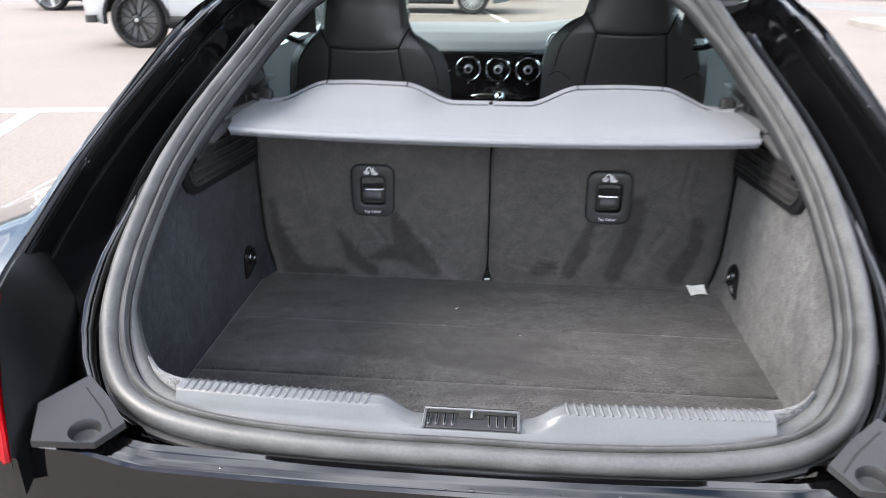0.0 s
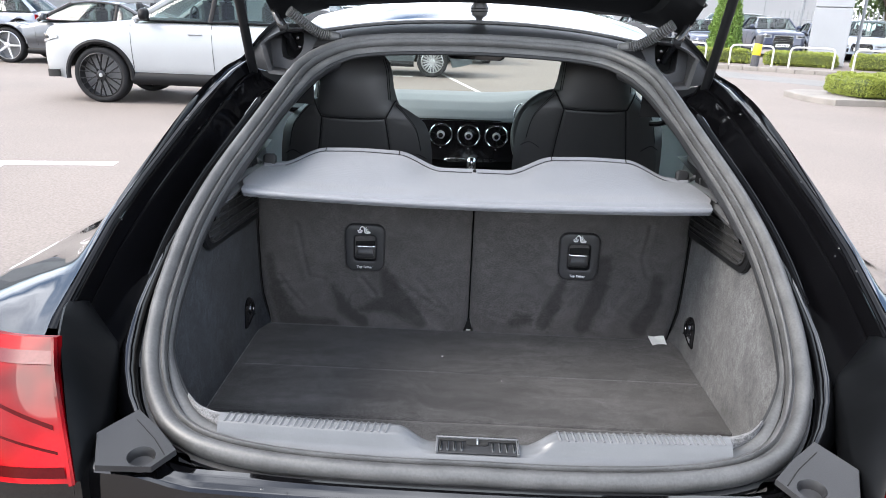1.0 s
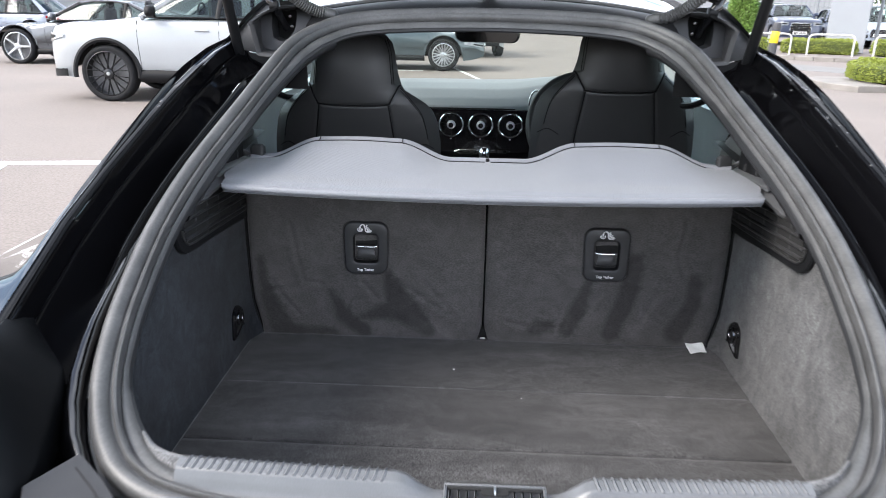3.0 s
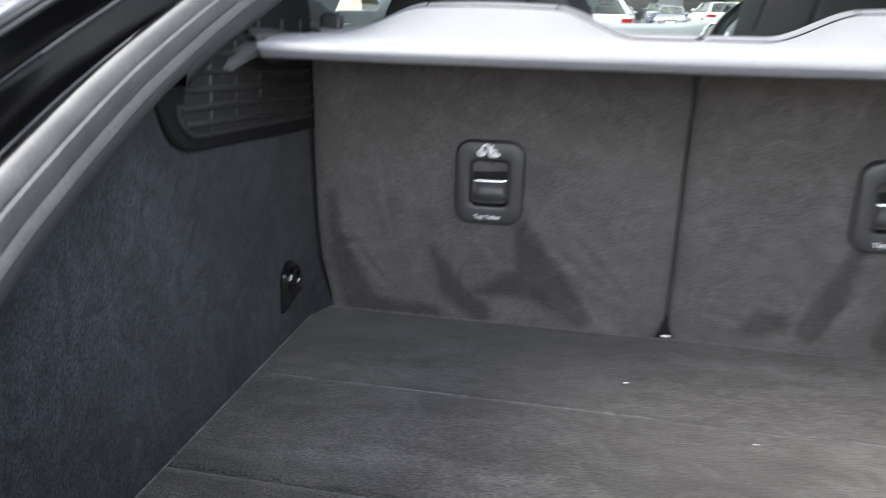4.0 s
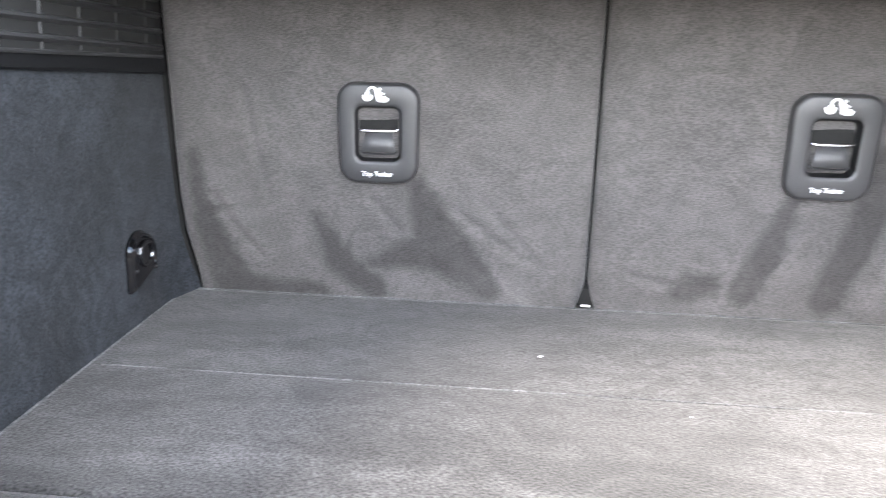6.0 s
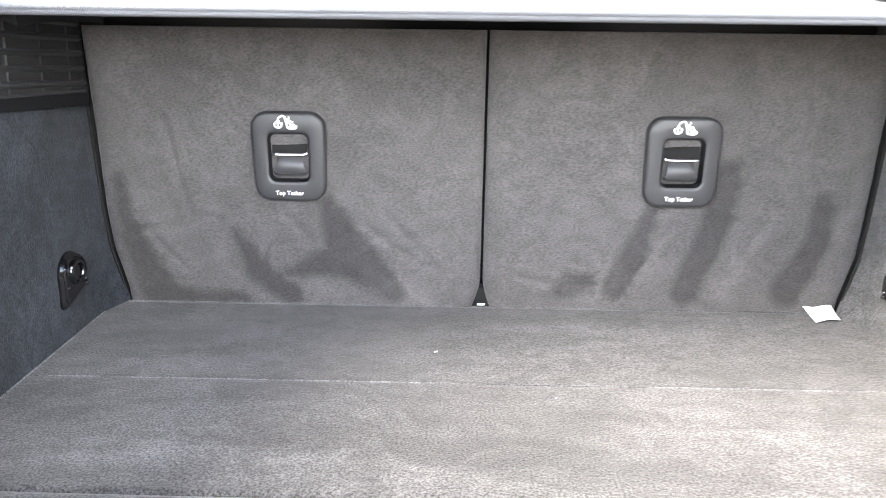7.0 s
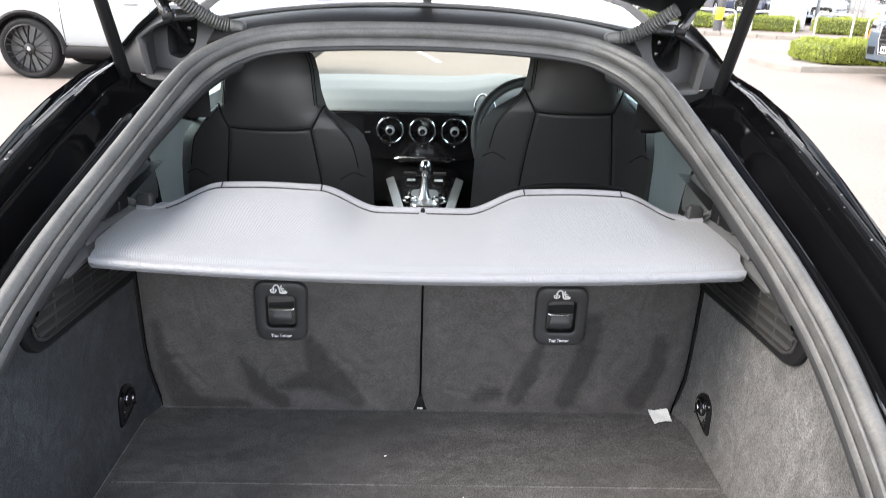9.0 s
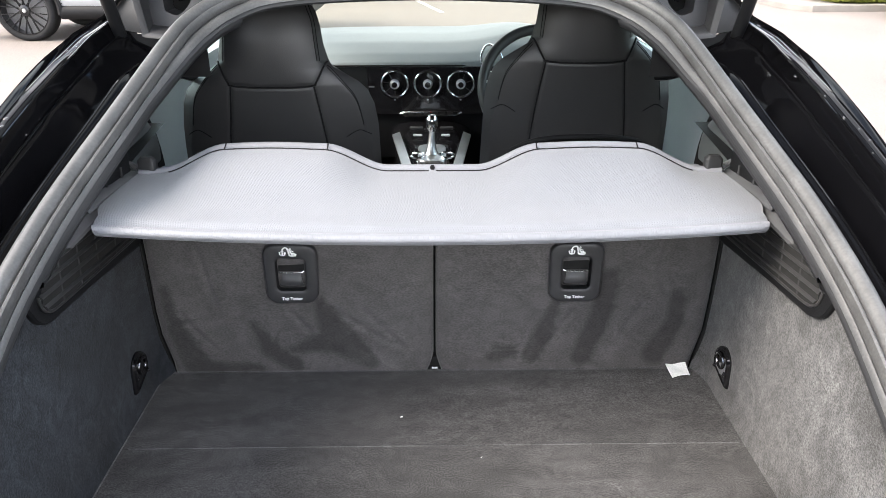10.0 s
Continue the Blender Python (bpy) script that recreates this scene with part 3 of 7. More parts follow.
# gutter closing towards the tail: painted inner strip and matt bump panel
for side in (1, -1):
    rows = []
    for y, w in ((1.02, 0.022), (0.94, 0.026), (0.88, 0.029), (0.80, 0.033), (0.76, 0.036), (0.719, 0.038), (0.68, 0.038), (0.64, 0.036), (0.61, 0.034), (0.58, 0.034), (0.56, 0.034)):
        x0, z0 = x_out(y) - 0.004, pz(y) - 0.08 * max(0, y - 0.80)
        rows.append([(side * x, y + dy, z) for x, dy, z in ((x0, 0, z0 - 0.024), (x0 + 0.24 * w, 0, z0 - 0.016), (x0 + 0.32 * w, 0, z0 - 0.006), (x0 + 0.40 * w, -0.001, z0 - 0.0015), (x0 + 0.68 * w, -0.002, z0 + 0.0005), (x0 + 0.78 * w, -0.003, z0 - 0.003), (x0 + 0.90 * w, -0.004, z0 - 0.013), (x0 + w, -0.005, z0 - 0.026), (x0 + w + 0.012, -0.005, z0 - 0.06))])
    part("inner_strip", loft(rows, False), M["paint"], coupe, sharp=60)
    edge_in = [(0.622, 0.822, 0.979), (0.596, 0.786, 0.968), (0.560, 0.752, 0.954), (0.527, 0.721, 0.941), (0.516, 0.690, 0.931), (0.504, 0.645, 0.917), (0.488, 0.590, 0.899), (0.478, 0.53, 0.881), (0.474, 0.49, 0.867)]
    edge_out = [(0.632, 0.824, 0.984), (0.630, 0.808, 0.987), (0.620, 0.775, 0.990), (0.606, 0.727, 0.992), (0.585, 0.682, 0.996), (0.555, 0.620, 1.000), (0.530, 0.575, 0.968), (0.507, 0.533, 0.924), (0.478, 0.487, 0.869)]
    rows = []
    for p, q in zip(map(np.array, edge_in), map(np.array, edge_out)):
        wide = min(1.0, np.linalg.norm(q - p) / 0.05)
        crest = p * 0.34 + q * 0.66 + np.array((-0.001, -0.003, 0.002)) * wide
        rows.append([(side * v[0], v[1], v[2]) for v in (p + np.array((0, 0, -0.05)), p + np.array((0, 0, -0.003)), p * 0.93 + crest * 0.07, crest, crest * 0.1 + q * 0.9, q + np.array((0.002, 0.002, -0.004)), q + np.array((0.01, 0.01, -0.03)))])
    fine = []
    for r0, r1 in zip(rows[:-1], rows[1:]):
        for t in (0, 0.5):
            fine.append([tuple(np.array(u) * (1 - t) + np.array(w) * t) for u, w in zip(r0, r1)])
    part("bump_panel", loft(fine + [rows[-1]], False), M["matt"], coupe, "matt black moulded panel beside the tail lamp", sharp=40)

    # tail lamp
    def lens(u, v, out=0.0):
        p = (1 - v) * ((1 - u) * np.array((0.550, 0.606, 1.000)) + u * np.array((0.86, 0.80, 0.955)))
        p = p + v * ((1 - u) * np.array((0.478, 0.484, 0.868)) + u * np.array((0.84, 0.66, 0.80)))
        p = p + np.array((0, -0.035 * math.sin(math.pi * min(1, u * 1.3)) - 0.014 * math.sin(math.pi * v) - out, 0.004 * math.sin(math.pi * u) + out * 0.4))
        return (side * p[0], p[1], p[2])
    lamp = part("tail_lamp", thick(sheet(lens, 24, 14), (0, 0.014, -0.004)), M["red_lens"], coupe, "red tail lamp")
    part("reversing_lamp", sheet(lambda u, v: lens(0.02 + 0.30 * u, 0.09 + 0.09 * v, 0.0015), 8, 3), M["lamp_clear"], lamp, "clear reversing lamp strip")
    for v0, v1, wd in ((0.60, 0.36, 0.035), (0.78, 0.60, 0.025)):
        part("light_guide", sheet(lambda u, v: lens(0.03 + 0.6 * u, v0 + (v1 - v0) * math.sin(u * 1.6) + wd * (v - 0.5) * (1 - 0.6 * u), 0.0006), 14, 2), M["lens_dark"], lamp)
    part("lamp_base", sheet(lambda u, v: lens(0.02 + 0.7 * u, 0.88 + 0.08 * v, 0.0015), 10, 2), M["lens_dark"], lamp)
    rim = [(0.551, 0.603, 0.999), (0.530, 0.560, 0.968), (0.505, 0.520, 0.92), (0.480, 0.482, 0.866)]
    part("lamp_rim", tube([(side * x, y, z) for x, y, z in spline(rim, 12)], 0.004, 6), M["red_lens"], lamp)

    # corner plate with round buffer cup
    A, B, C, E_, D = (0.480, 0.548, 0.893), (0.448, 0.602, 0.900), (0.374, 0.537, 0.880), (0.392, 0.503, 0.876), (0.456, 0.493, 0.880)
    outline = [A, B, (0.410, 0.572, 0.890), C, E_, D]

    def plate_z(x, y):
        return 0.891 + 0.14 * (y - 0.53) + 0.10 * (x - 0.43)
    cup_c, cup_r = (0.410, 0.518), 0.016
    loop = []
    for p, q in zip(outline, outline[1:] + outline[:1]):
        for t in np.linspace(0, 1, 8, endpoint=False):
            loop.append(np.array(p[:2]) * (1 - t) + np.array(q[:2]) * t)
    loop = np.array(loop)
    cc = np.array(cup_c)
    away = loop - cc
    unit = away / np.linalg.norm(away, axis=1, keepdims=True)
    rings = []
    for k, dz in ((1.0, -0.008), (1.0, -0.0016), (0.97, 0.0), (0.3, 0.0)):
        rings.append([(*(cc + unit[i] * cup_r * 1.15 + (away[i] - unit[i] * cup_r * 1.15) * k), dz) for i in range(len(loop))])
    for r_, dz in ((1.06, 0.0), (0.97, -0.003), (0.90, -0.012), (0.5, -0.014), (0.02, -0.014)):
        rings.append([(*(cc + unit[i] * cup_r * r_), dz) for i in range(len(loop))])
    rings = [[(side * x, y, plate_z(x, y) + dz) for x, y, dz in ring] for ring in rings]
    plate = part("corner_plate", loft(rings, True), M["corner_plate"], coupe, "dark grey plastic corner plate with a buffer cup", sharp=22)
    seam_l = [(0.440, 0.590), (0.405, 0.560), (0.383, 0.535)]
    part("plate_groove", tube([(side * (x + 0.001), y - 0.010, plate_z(x, y - 0.010)) for x, y in seam_l], 0.0009, 5), M["dark_void"], plate)

# tail: lip in front of the seal, upright face and bumper
def tail(u, v):
    x = -0.50 + u
    bow = 0.055 * x * x
    rows = [(0.560, 0.838), (0.545, 0.832), (0.537, 0.850), (0.531, 0.8566), (0.522, 0.8552), (0.512, 0.8518), (0.505, 0.8485), (0.501, 0.8445), (0.498, 0.832), (0.486, 0.70), (0.470, 0.62), (0.43, 0.60), (0.41, 0.56), (0.405, 0.40), (0.43, 0.28)]
    k = v * (len(rows) - 1)
    i = min(int(k), len(rows) - 2)
    y, z = (np.array(rows[i]) * (1 - k + i) + np.array(rows[i + 1]) * (k - i))
    return (x, y + bow, z + 0.014 * x * x + 0.016 * min(1, max(0, (abs(x) - 0.36) / 0.06)) * min(1, max(0, (z - 0.81) / 0.03)))


part("tail_lip", sheet(tail, 40, 56), M["paint"], coupe, "glossy black lip and rear bumper below the boot sill", sharp=28)


def bumper(u, v):
    a = radians(-90 + 180 * u)
    rows = [(1.0, 0.868), (1.01, 0.80), (1.02, 0.66), (1.03, 0.55), (1.02, 0.40), (0.98, 0.28)]
    k = v * 5
    i = min(int(k), 4)
    w, z = np.array(rows[i]) * (1 - k + i) + np.array(rows[i + 1]) * (k - i)
    x = 0.875 * w * math.copysign(abs(math.sin(a)) ** 0.55, math.sin(a))
    y = 0.775 - (0.235 + 0.3 * (w - 1)) * abs(math.cos(a)) ** 0.55
    return (x, y, z + (0.0 if v > 0.01 else -0.03))


part("rear_bumper", sheet(bumper, 48, 12), M["paint"], coupe, "glossy black rear bumper")

# sill trim: two ribbed pads and a centre well with the latch
def sill(u, v):
    x = -0.340 + 0.68 * u
    pad = min(1, max(0, (abs(x - 0.006) - 0.062) / 0.045))
    pad = pad * pad * (3 - 2 * pad)
    bow = 0.10 * x * x
    rows_hi = [(0.566, 0.868), (0.574, 0.877), (0.578, 0.886), (0.583, 0.8945), (0.598, 0.898), (0.606, 0.894), (0.610, 0.88), (0.612, 0.69)]
    rows_lo = [(0.566, 0.868), (0.572, 0.874), (0.578, 0.8755), (0.590, 0.8755), (0.602, 0.874), (0.608, 0.868), (0.612, 0.85), (0.612, 0.69)]
    k = v * 7
    i = min(int(k), 6)
    hi = np.array(rows_hi[i]) * (1 - k + i) + np.array(rows_hi[i + 1]) * (k - i)
    lo = np.array(rows_lo[i]) * (1 - k + i) + np.array(rows_lo[i + 1]) * (k - i)
    y, z = lo * (1 - pad) + hi * pad
    return (x, y + bow, z)


sill_ob = part("sill_trim", sheet(sill, 90, 28), M["sill"], coupe, "grey ribbed plastic load sill", sharp=50)
for side in (1, -1):
    for k in range(24):
        x = side * (0.112 + 0.0094 * k)
        y0 = 0.10 * x * x
        path = [(x + side * 0.003, 0.5835 + y0, 0.8942), (x + side * 0.001, 0.591 + y0, 0.8962), (x, 0.598 + y0, 0.8978), (x, 0.6055 + y0, 0.8942)]
        part("rib", tube(path, 0.0020, 5), M["sill"], sill_ob)
latch = part("latch_frame", joined(box(0.110, 0.0035, 0.006, 0.0012, at=(0.006, 0.6065, 0.8782)), box(0.0035, 0.034, 0.005, 0.001, at=(-0.0475, 0.589, 0.8775)), box(0.0035, 0.034, 0.005, 0.001, at=(0.0595, 0.589, 0.8775))), M["sill"], coupe, "latch recess in the middle of the sill")
part("latch_well", box(0.104, 0.030, 0.002, 0.0005, at=(0.006, 0.588, 0.8765)), M["corner_plate"], latch)
part("latch_slot", box(0.103, 0.0048, 0.002, 0.0006, at=(0.006, 0.6018, 0.8782)), M["dark_void"], latch)
part("latch_mouth", slab([(0.006 + x, 0.5965 + y) for x, y in rounded(0.030, 0.012, 0.005)], 0.8772, 0.8790, 0.0006), M["dark_void"], latch)
part("striker", tube([(0.006, 0.5925, 0.878), (0.006, 0.594, 0.8815), (0.006, 0.600, 0.8815), (0.006, 0.603, 0.878)], 0.0015, 6), M["silver"], latch)
for k in range(4):
    for sd in (1, -1):
        part("well_rib", box(0.0030, 0.021, 0.003, 0.0012, at=(0.006 + sd * (0.0205 + 0.0092 * k), 0.5865, 0.8785)), M["sill"], latch)

# ---- boot lining ----
seat_edge = {-1: curve1([(0.66, 0.491), (0.69, 0.493), (0.715, 0.498), (0.75, 0.506), (0.80, 0.5095), (0.86, 0.511), (1.05, 0.513)]),
             1: curve1([(0.66, 0.496), (0.69, 0.499), (0.715, 0.504), (0.75, 0.511), (0.80, 0.5135), (0.86, 0.515), (1.05, 0.517)])}


def lining(side):
    def f(u, v):
        y = 0.618 + (1.402 - 0.618) * u
        xi = x_in(y) + 0.004
        if y < 0.80:
            xw = 0.385 + 0.127 * math.sqrt(max(0, 1 - ((0.80 - y) / 0.185) ** 2))
        else:
            xw = 0.513 + (0.0045 if side > 0 else 0.0015) * min(1, max(0, (y - 1.30) / 0.1))
        top = pz(y) - 0.022
        d = (top - 0.666) * v
        near = min(1, max(0, (y - 1.330) / 0.072)) ** 1.6
        xw += (seat_edge[side](top - d) + 0.0012 - xw) * near
        t = min(1, d / 0.06)
        t = math.sqrt(1 - (1 - t) ** 2)
        x = xi + (xw - xi) * t - 0.006 * max(0, (v - 0.9) / 0.1)
        return (side * x, y, top - d)
    return thick(sheet(f, 60, 40), (side * 0.012, 0, 0))


for side, lab in ((1, "charcoal carpeted boot side with pale streaks, coloured lighter as if lit"), (-1, "charcoal carpeted boot side")):
    part("side_lining", lining(side), M["carpet_lit" if side > 0 else "carpet_shaded"], coupe, lab, sharp=60)
    arc = [(p, n_) for p, n_ in zip(RING3, INW) if 0.338 < p[0] < 0.445 and p[1] < 0.64]
    end = [[(side * q[0], q[1], q[2]) for q in (p + n_ * (0.052 + (w - 0.052) * (1 - 0.8 * max(0, (p[0] - 0.36) / 0.085))) + UP * h for w, h in ((0.052, -0.018), (0.056, -0.009), (0.064, -0.004), (0.074, -0.009), (0.078, -0.03), (0.066, -0.05)))] for p, n_ in arc]
    part("sill_carpet_end", loft(end, True, False, True), M["carpet_fuzzy"], coupe, "light grey fuzzy carpet corner beside the sill", sharp=80)

floor_rows = ((0.616, 0.9792), (0.9808, 1.1787), (1.1792, 1.400))
for k, (y0, y1) in enumerate(floor_rows):
    def f(u, v, y0=y0, y1=y1):
        y = y0 + (y1 - y0) * v
        half = 0.508 if y > 0.85 else 0.40 + 0.108 * math.sqrt(max(0, 1 - ((0.85 - y) / 0.24) ** 2))
        x = half * (2 * u - 1) + 0.003
        e = min((y - y0) * (1 if y0 < 1.1 else 6), (y1 - y) * (1 if y1 < 1.1 else 6))
        return (x, y, 0.674 - (0.0025 if abs(y - 1.179) > 0.03 else 0.0005) * max(0, 1 - e / 0.005) ** 2 + 0.0012 * noise.noise(Vector((x * 4, y * 5, 0.3))))
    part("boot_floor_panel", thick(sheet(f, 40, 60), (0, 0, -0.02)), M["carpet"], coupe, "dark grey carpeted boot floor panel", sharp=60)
for pts in ([(-0.502, 1.3985, 0.6742), (0.0, 1.3985, 0.6742), (0.502, 1.3985, 0.6742)], [(-0.5045, 1.395, 0.6742), (-0.506, 1.15, 0.6742), (-0.506, 0.90, 0.6742)], [(0.5105, 1.395, 0.6742), (0.512, 1.15, 0.6742), (0.512, 0.90, 0.6742)]):
    part("floor_edge_binding", tube(spline(pts, 30), 0.0011, 6), M["carpet_fuzzy"], coupe, "pale thread edge of the boot carpet")
part("mid_seam_thread", tube(spline([(-0.495, 1.179, 0.6738), (0, 1.179, 0.6742), (0.50, 1.179, 0.6738)], 20), 0.0008, 5), M["carpet_fuzzy"], coupe)
part("floor_pan", box(1.10, 0.86, 0.02, 0.004, at=(0, 1.04, 0.638)), M["dark_void"], coupe)

# folded-up rear seat backs
SEAM_X = 0.003
FOLDS = (((-0.415, 0.93), (-0.405, 0.86), (-0.391, 0.799), (-0.353, 0.794)), ((-0.19, 0.812), (-0.14, 0.775), (-0.094, 0.742), (-0.06, 0.725)),
         ((-0.461, 0.798), (-0.435, 0.757), (-0.405, 0.721)), ((-0.262, 0.801), (-0.23, 0.761)), ((-0.13, 0.806), (-0.085, 0.757), (-0.056, 0.723)),
         ((0.388, 0.812), (0.362, 0.765), (0.348, 0.733)), ((0.262, 0.80), (0.225, 0.74), (0.205, 0.705)), ((0.05, 0.72), (0.10, 0.708), (0.17, 0.712)), ((0.42, 0.96), (0.41, 0.88), (0.425, 0.84)))


def gap_to(x, z, lines):
    """Least distance of (x, z) to a set of polylines."""
    best = 9.0
    for line in lines:
        for (ax, az), (bx, bz) in zip(line[:-1], line[1:]):
            dx, dz = bx - ax, bz - az
            t = min(1, max(0, ((x - ax) * dx + (z - az) * dz) / (dx * dx + dz * dz)))
            best = min(best, math.hypot(x - ax - t * dx, z - az - t * dz))
    return best


def seat_back(side):
    folds = [f_ for f_ in FOLDS if f_[0][0] * side > 0]

    def f(u, v):
        z = 0.668 + 0.374 * v
        edge = seat_edge[side](z) - 0.0016
        inner = 0.0020 + 0.011 * max(0, (0.708 - z) / 0.04) ** 1.4 + side * SEAM_X
        x = inner + (edge - inner) * u
        du = min(u, 1 - u) * 0.5
        puff = 0.010 * min(1, du / 0.02) ** 0.5
        wave = 0.0026 * noise.noise(Vector((x * 9 + side * 3, z * 9, 1.7)))
        fold = gap_to(side * x, z, folds)
        wave += 0.0022 * math.exp(-(fold / 0.0045) ** 2) - 0.0012 * math.exp(-((fold - 0.011) / 0.007) ** 2)
        return (side * x, 1.412 - puff + wave, z)
    return thick(sheet(f, 130, 100), (0, 0.05, 0))


tether_x = {-1: -0.252, 1: 0.257}
for side in (-1, 1):
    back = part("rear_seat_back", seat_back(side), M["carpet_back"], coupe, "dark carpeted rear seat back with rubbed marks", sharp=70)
    cx, cz = tether_x[side], 0.8805
    ry = 1.398
    def outline(w, h, r, waist=0.0):
        """Rounded rectangle, a little wider towards the top where waist is set."""
        return [(x * (1 + waist * z / h), z) for x, z in rounded(w, h, r, 7)]
    rings = []
    for o, y in ((outline(0.095, 0.118, 0.022, 0.05), ry + 0.006), (outline(0.095, 0.118, 0.022, 0.05), ry - 0.001), (outline(0.0935, 0.1165, 0.0215, 0.05), ry - 0.0045), (outline(0.090, 0.113, 0.020, 0.05), ry - 0.0066),
                 (outline(0.085, 0.108, 0.018, 0.05), ry - 0.0075), (outline(0.060, 0.072, 0.011), ry - 0.0078), (outline(0.0555, 0.0665, 0.010), ry - 0.0072), (outline(0.0535, 0.0642, 0.0095), ry - 0.0060)):
        rings.append([(cx + x, y, cz + 0.0008 + z) for x, z in o])
    plate = part("tether_plate", loft(rings, True), M["tether"], back, "dark plastic child-seat tether plate", sharp=50)
    # Well, recess and scoop darkened in colour for the shade of their depth.
    well = [[(cx + x, y, cz + 0.0008 + z) for x, z in o] for o, y in ((outline(0.0536, 0.0643, 0.0095), ry - 0.0061), (outline(0.0505, 0.0605, 0.008), ry - 0.003), (outline(0.0475, 0.057, 0.008), ry + 0.012))]
    part("tether_well", loft(well, True), M["plastic"], plate, sharp=50)
    part("tether_recess", box(0.050, 0.0015, 0.060, 0.0005, at=(cx, ry + 0.0108, cz + 0.001)), M["dark_void"], plate)
    shelf = sheet(lambda u, v: (cx + (u - 0.5) * 0.046, ry + 0.011 - 0.0105 * math.sin(math.pi * 0.5 * v), cz + 0.029 - 0.0235 * v), 8, 8)
    part("upper_scoop", shelf, M["dark_void"], plate)
    part("tether_bar", tube(spline([(cx - 0.0225, ry - 0.0015, cz + 0.0058), (cx - 0.018, ry - 0.003, cz + 0.0042), (cx, ry - 0.0034, cz + 0.0040), (cx + 0.018, ry - 0.003, cz + 0.0042), (cx + 0.0225, ry - 0.0015, cz + 0.0058)], 16), 0.0013, 8), M["chrome"], plate, "bright steel tether bar")
    flap = sheet(lambda u, v: (cx + (u - 0.5) * (0.031 + 0.010 * v), ry + 0.004 - 0.010 * math.sin(math.pi * (0.12 + 0.55 * v)) + 0.002 * (2 * u - 1) ** 4, cz + 0.002 - 0.0225 * v), 12, 10)
    part("tether_flap", thick(flap, (0, 0.001, 0)), M["tether"], plate)
    part("tether_lower", tube(spline([(cx - 0.0215, ry - 0.001, cz - 0.0195), (cx - 0.017, ry - 0.0042, cz - 0.0222), (cx, ry - 0.0048, cz - 0.0228), (cx + 0.017, ry - 0.0042, cz - 0.0222), (cx + 0.0215, ry - 0.001, cz - 0.0195)], 14), 0.0012, 6), M["plastic_soft"], plate)
    turn = Matrix.Translation((cx - 0.001, ry - 0.0079, 0.8342)) @ Matrix.Rotation(radians(90), 4, "X")
    lettering("tether_text", "Top Tether", 0.0078, turn, M["white_mark"], plate)
    # white pictogram: anchor, arched belt and child seat
    iz, iy = 0.9262, ry - 0.0079

    def stroke(pts, r=0.0010):
        return tube([(cx - 0.0015 + x, iy, iz + z) for x, z in spline(pts, 14)], r, 6)
    marks = [stroke([(-0.0150, 0.0000), (-0.0140, -0.0045), (-0.0100, -0.0062), (-0.0060, -0.0045), (-0.0050, 0.0000)], 0.0013),
             stroke([(-0.0150, 0.0000), (-0.0128, -0.0014)], 0.0011), stroke([(-0.0050, 0.0000), (-0.0072, -0.0014)], 0.0011),
             stroke([(-0.0100, -0.0062), (-0.0100, 0.0020), (-0.0085, 0.0065), (-0.0045, 0.0088), (-0.0005, 0.0075)], 0.0013),
             stroke([(-0.0125, 0.0018), (-0.0075, 0.0018)], 0.0009),
             stroke([(-0.0008, 0.0075), (0.0012, 0.0000), (0.0030, -0.0062), (0.0130, -0.0064)], 0.0016),
             stroke([(0.0130, -0.0064), (0.0134, -0.0040), (0.0052, -0.0036)], 0.0012),
             stroke([(0.0030, 0.0060), (0.0046, 0.0005), (0.0065, -0.0022), (0.0115, -0.0022)], 0.0014),
             stroke([(0.0052, 0.0030), (0.0098, 0.0008)], 0.0009), stroke([(0.0040, 0.0066), (0.0056, 0.0074)], 0.0017)]
    part("tether_symbol", joined(*marks), M["white_mark"], plate)
for side in (1, -1):
    part("side_gap", tube([(side * seat_edge[side](z), 1.4015, z) for z in np.linspace(0.674, 1.04, 40)], 0.0019, 6), M["dark_void"], coupe)
# Dark backing added so no sky shows through the side gaps.
for side in (1, -1):
    part("side_gap_back", box(0.044, 0.006, 0.40, 0.001, at=(side * 0.508, 1.4195, 0.862)), M["dark_void"], coupe)
part("seat_gap", box(0.03, 0.004, 0.40, 0.001, at=(SEAM_X, 1.43, 0.876)), M["dark_void"], coupe)
part("seat_gap_foot", box(0.022, 0.03, 0.028, 0.003, at=(SEAM_X, 1.427, 0.684)), M["dark_void"], coupe)
part("gap_tag", box(0.011, 0.004, 0.0022, 0.0005, at=(SEAM_X, 1.402, 0.6768)), M["white_mark"], coupe, "small white tag in the seat gap")

# side grilles and lashing eyes
def flat_slab(side, outline, x, depth, bevel=0.003):
    o = np.array(outline, float)
    c = o.mean(0)
    d = c - o
    d /= np.linalg.norm(d, axis=1, keepdims=True)
    inner = o + d * bevel
    return loft([[(side * x, y, z) for y, z in o], [(side * (x - depth + bevel), y, z) for y, z in o], [(side * (x - depth), y, z) for y, z in inner]], True, False, True)


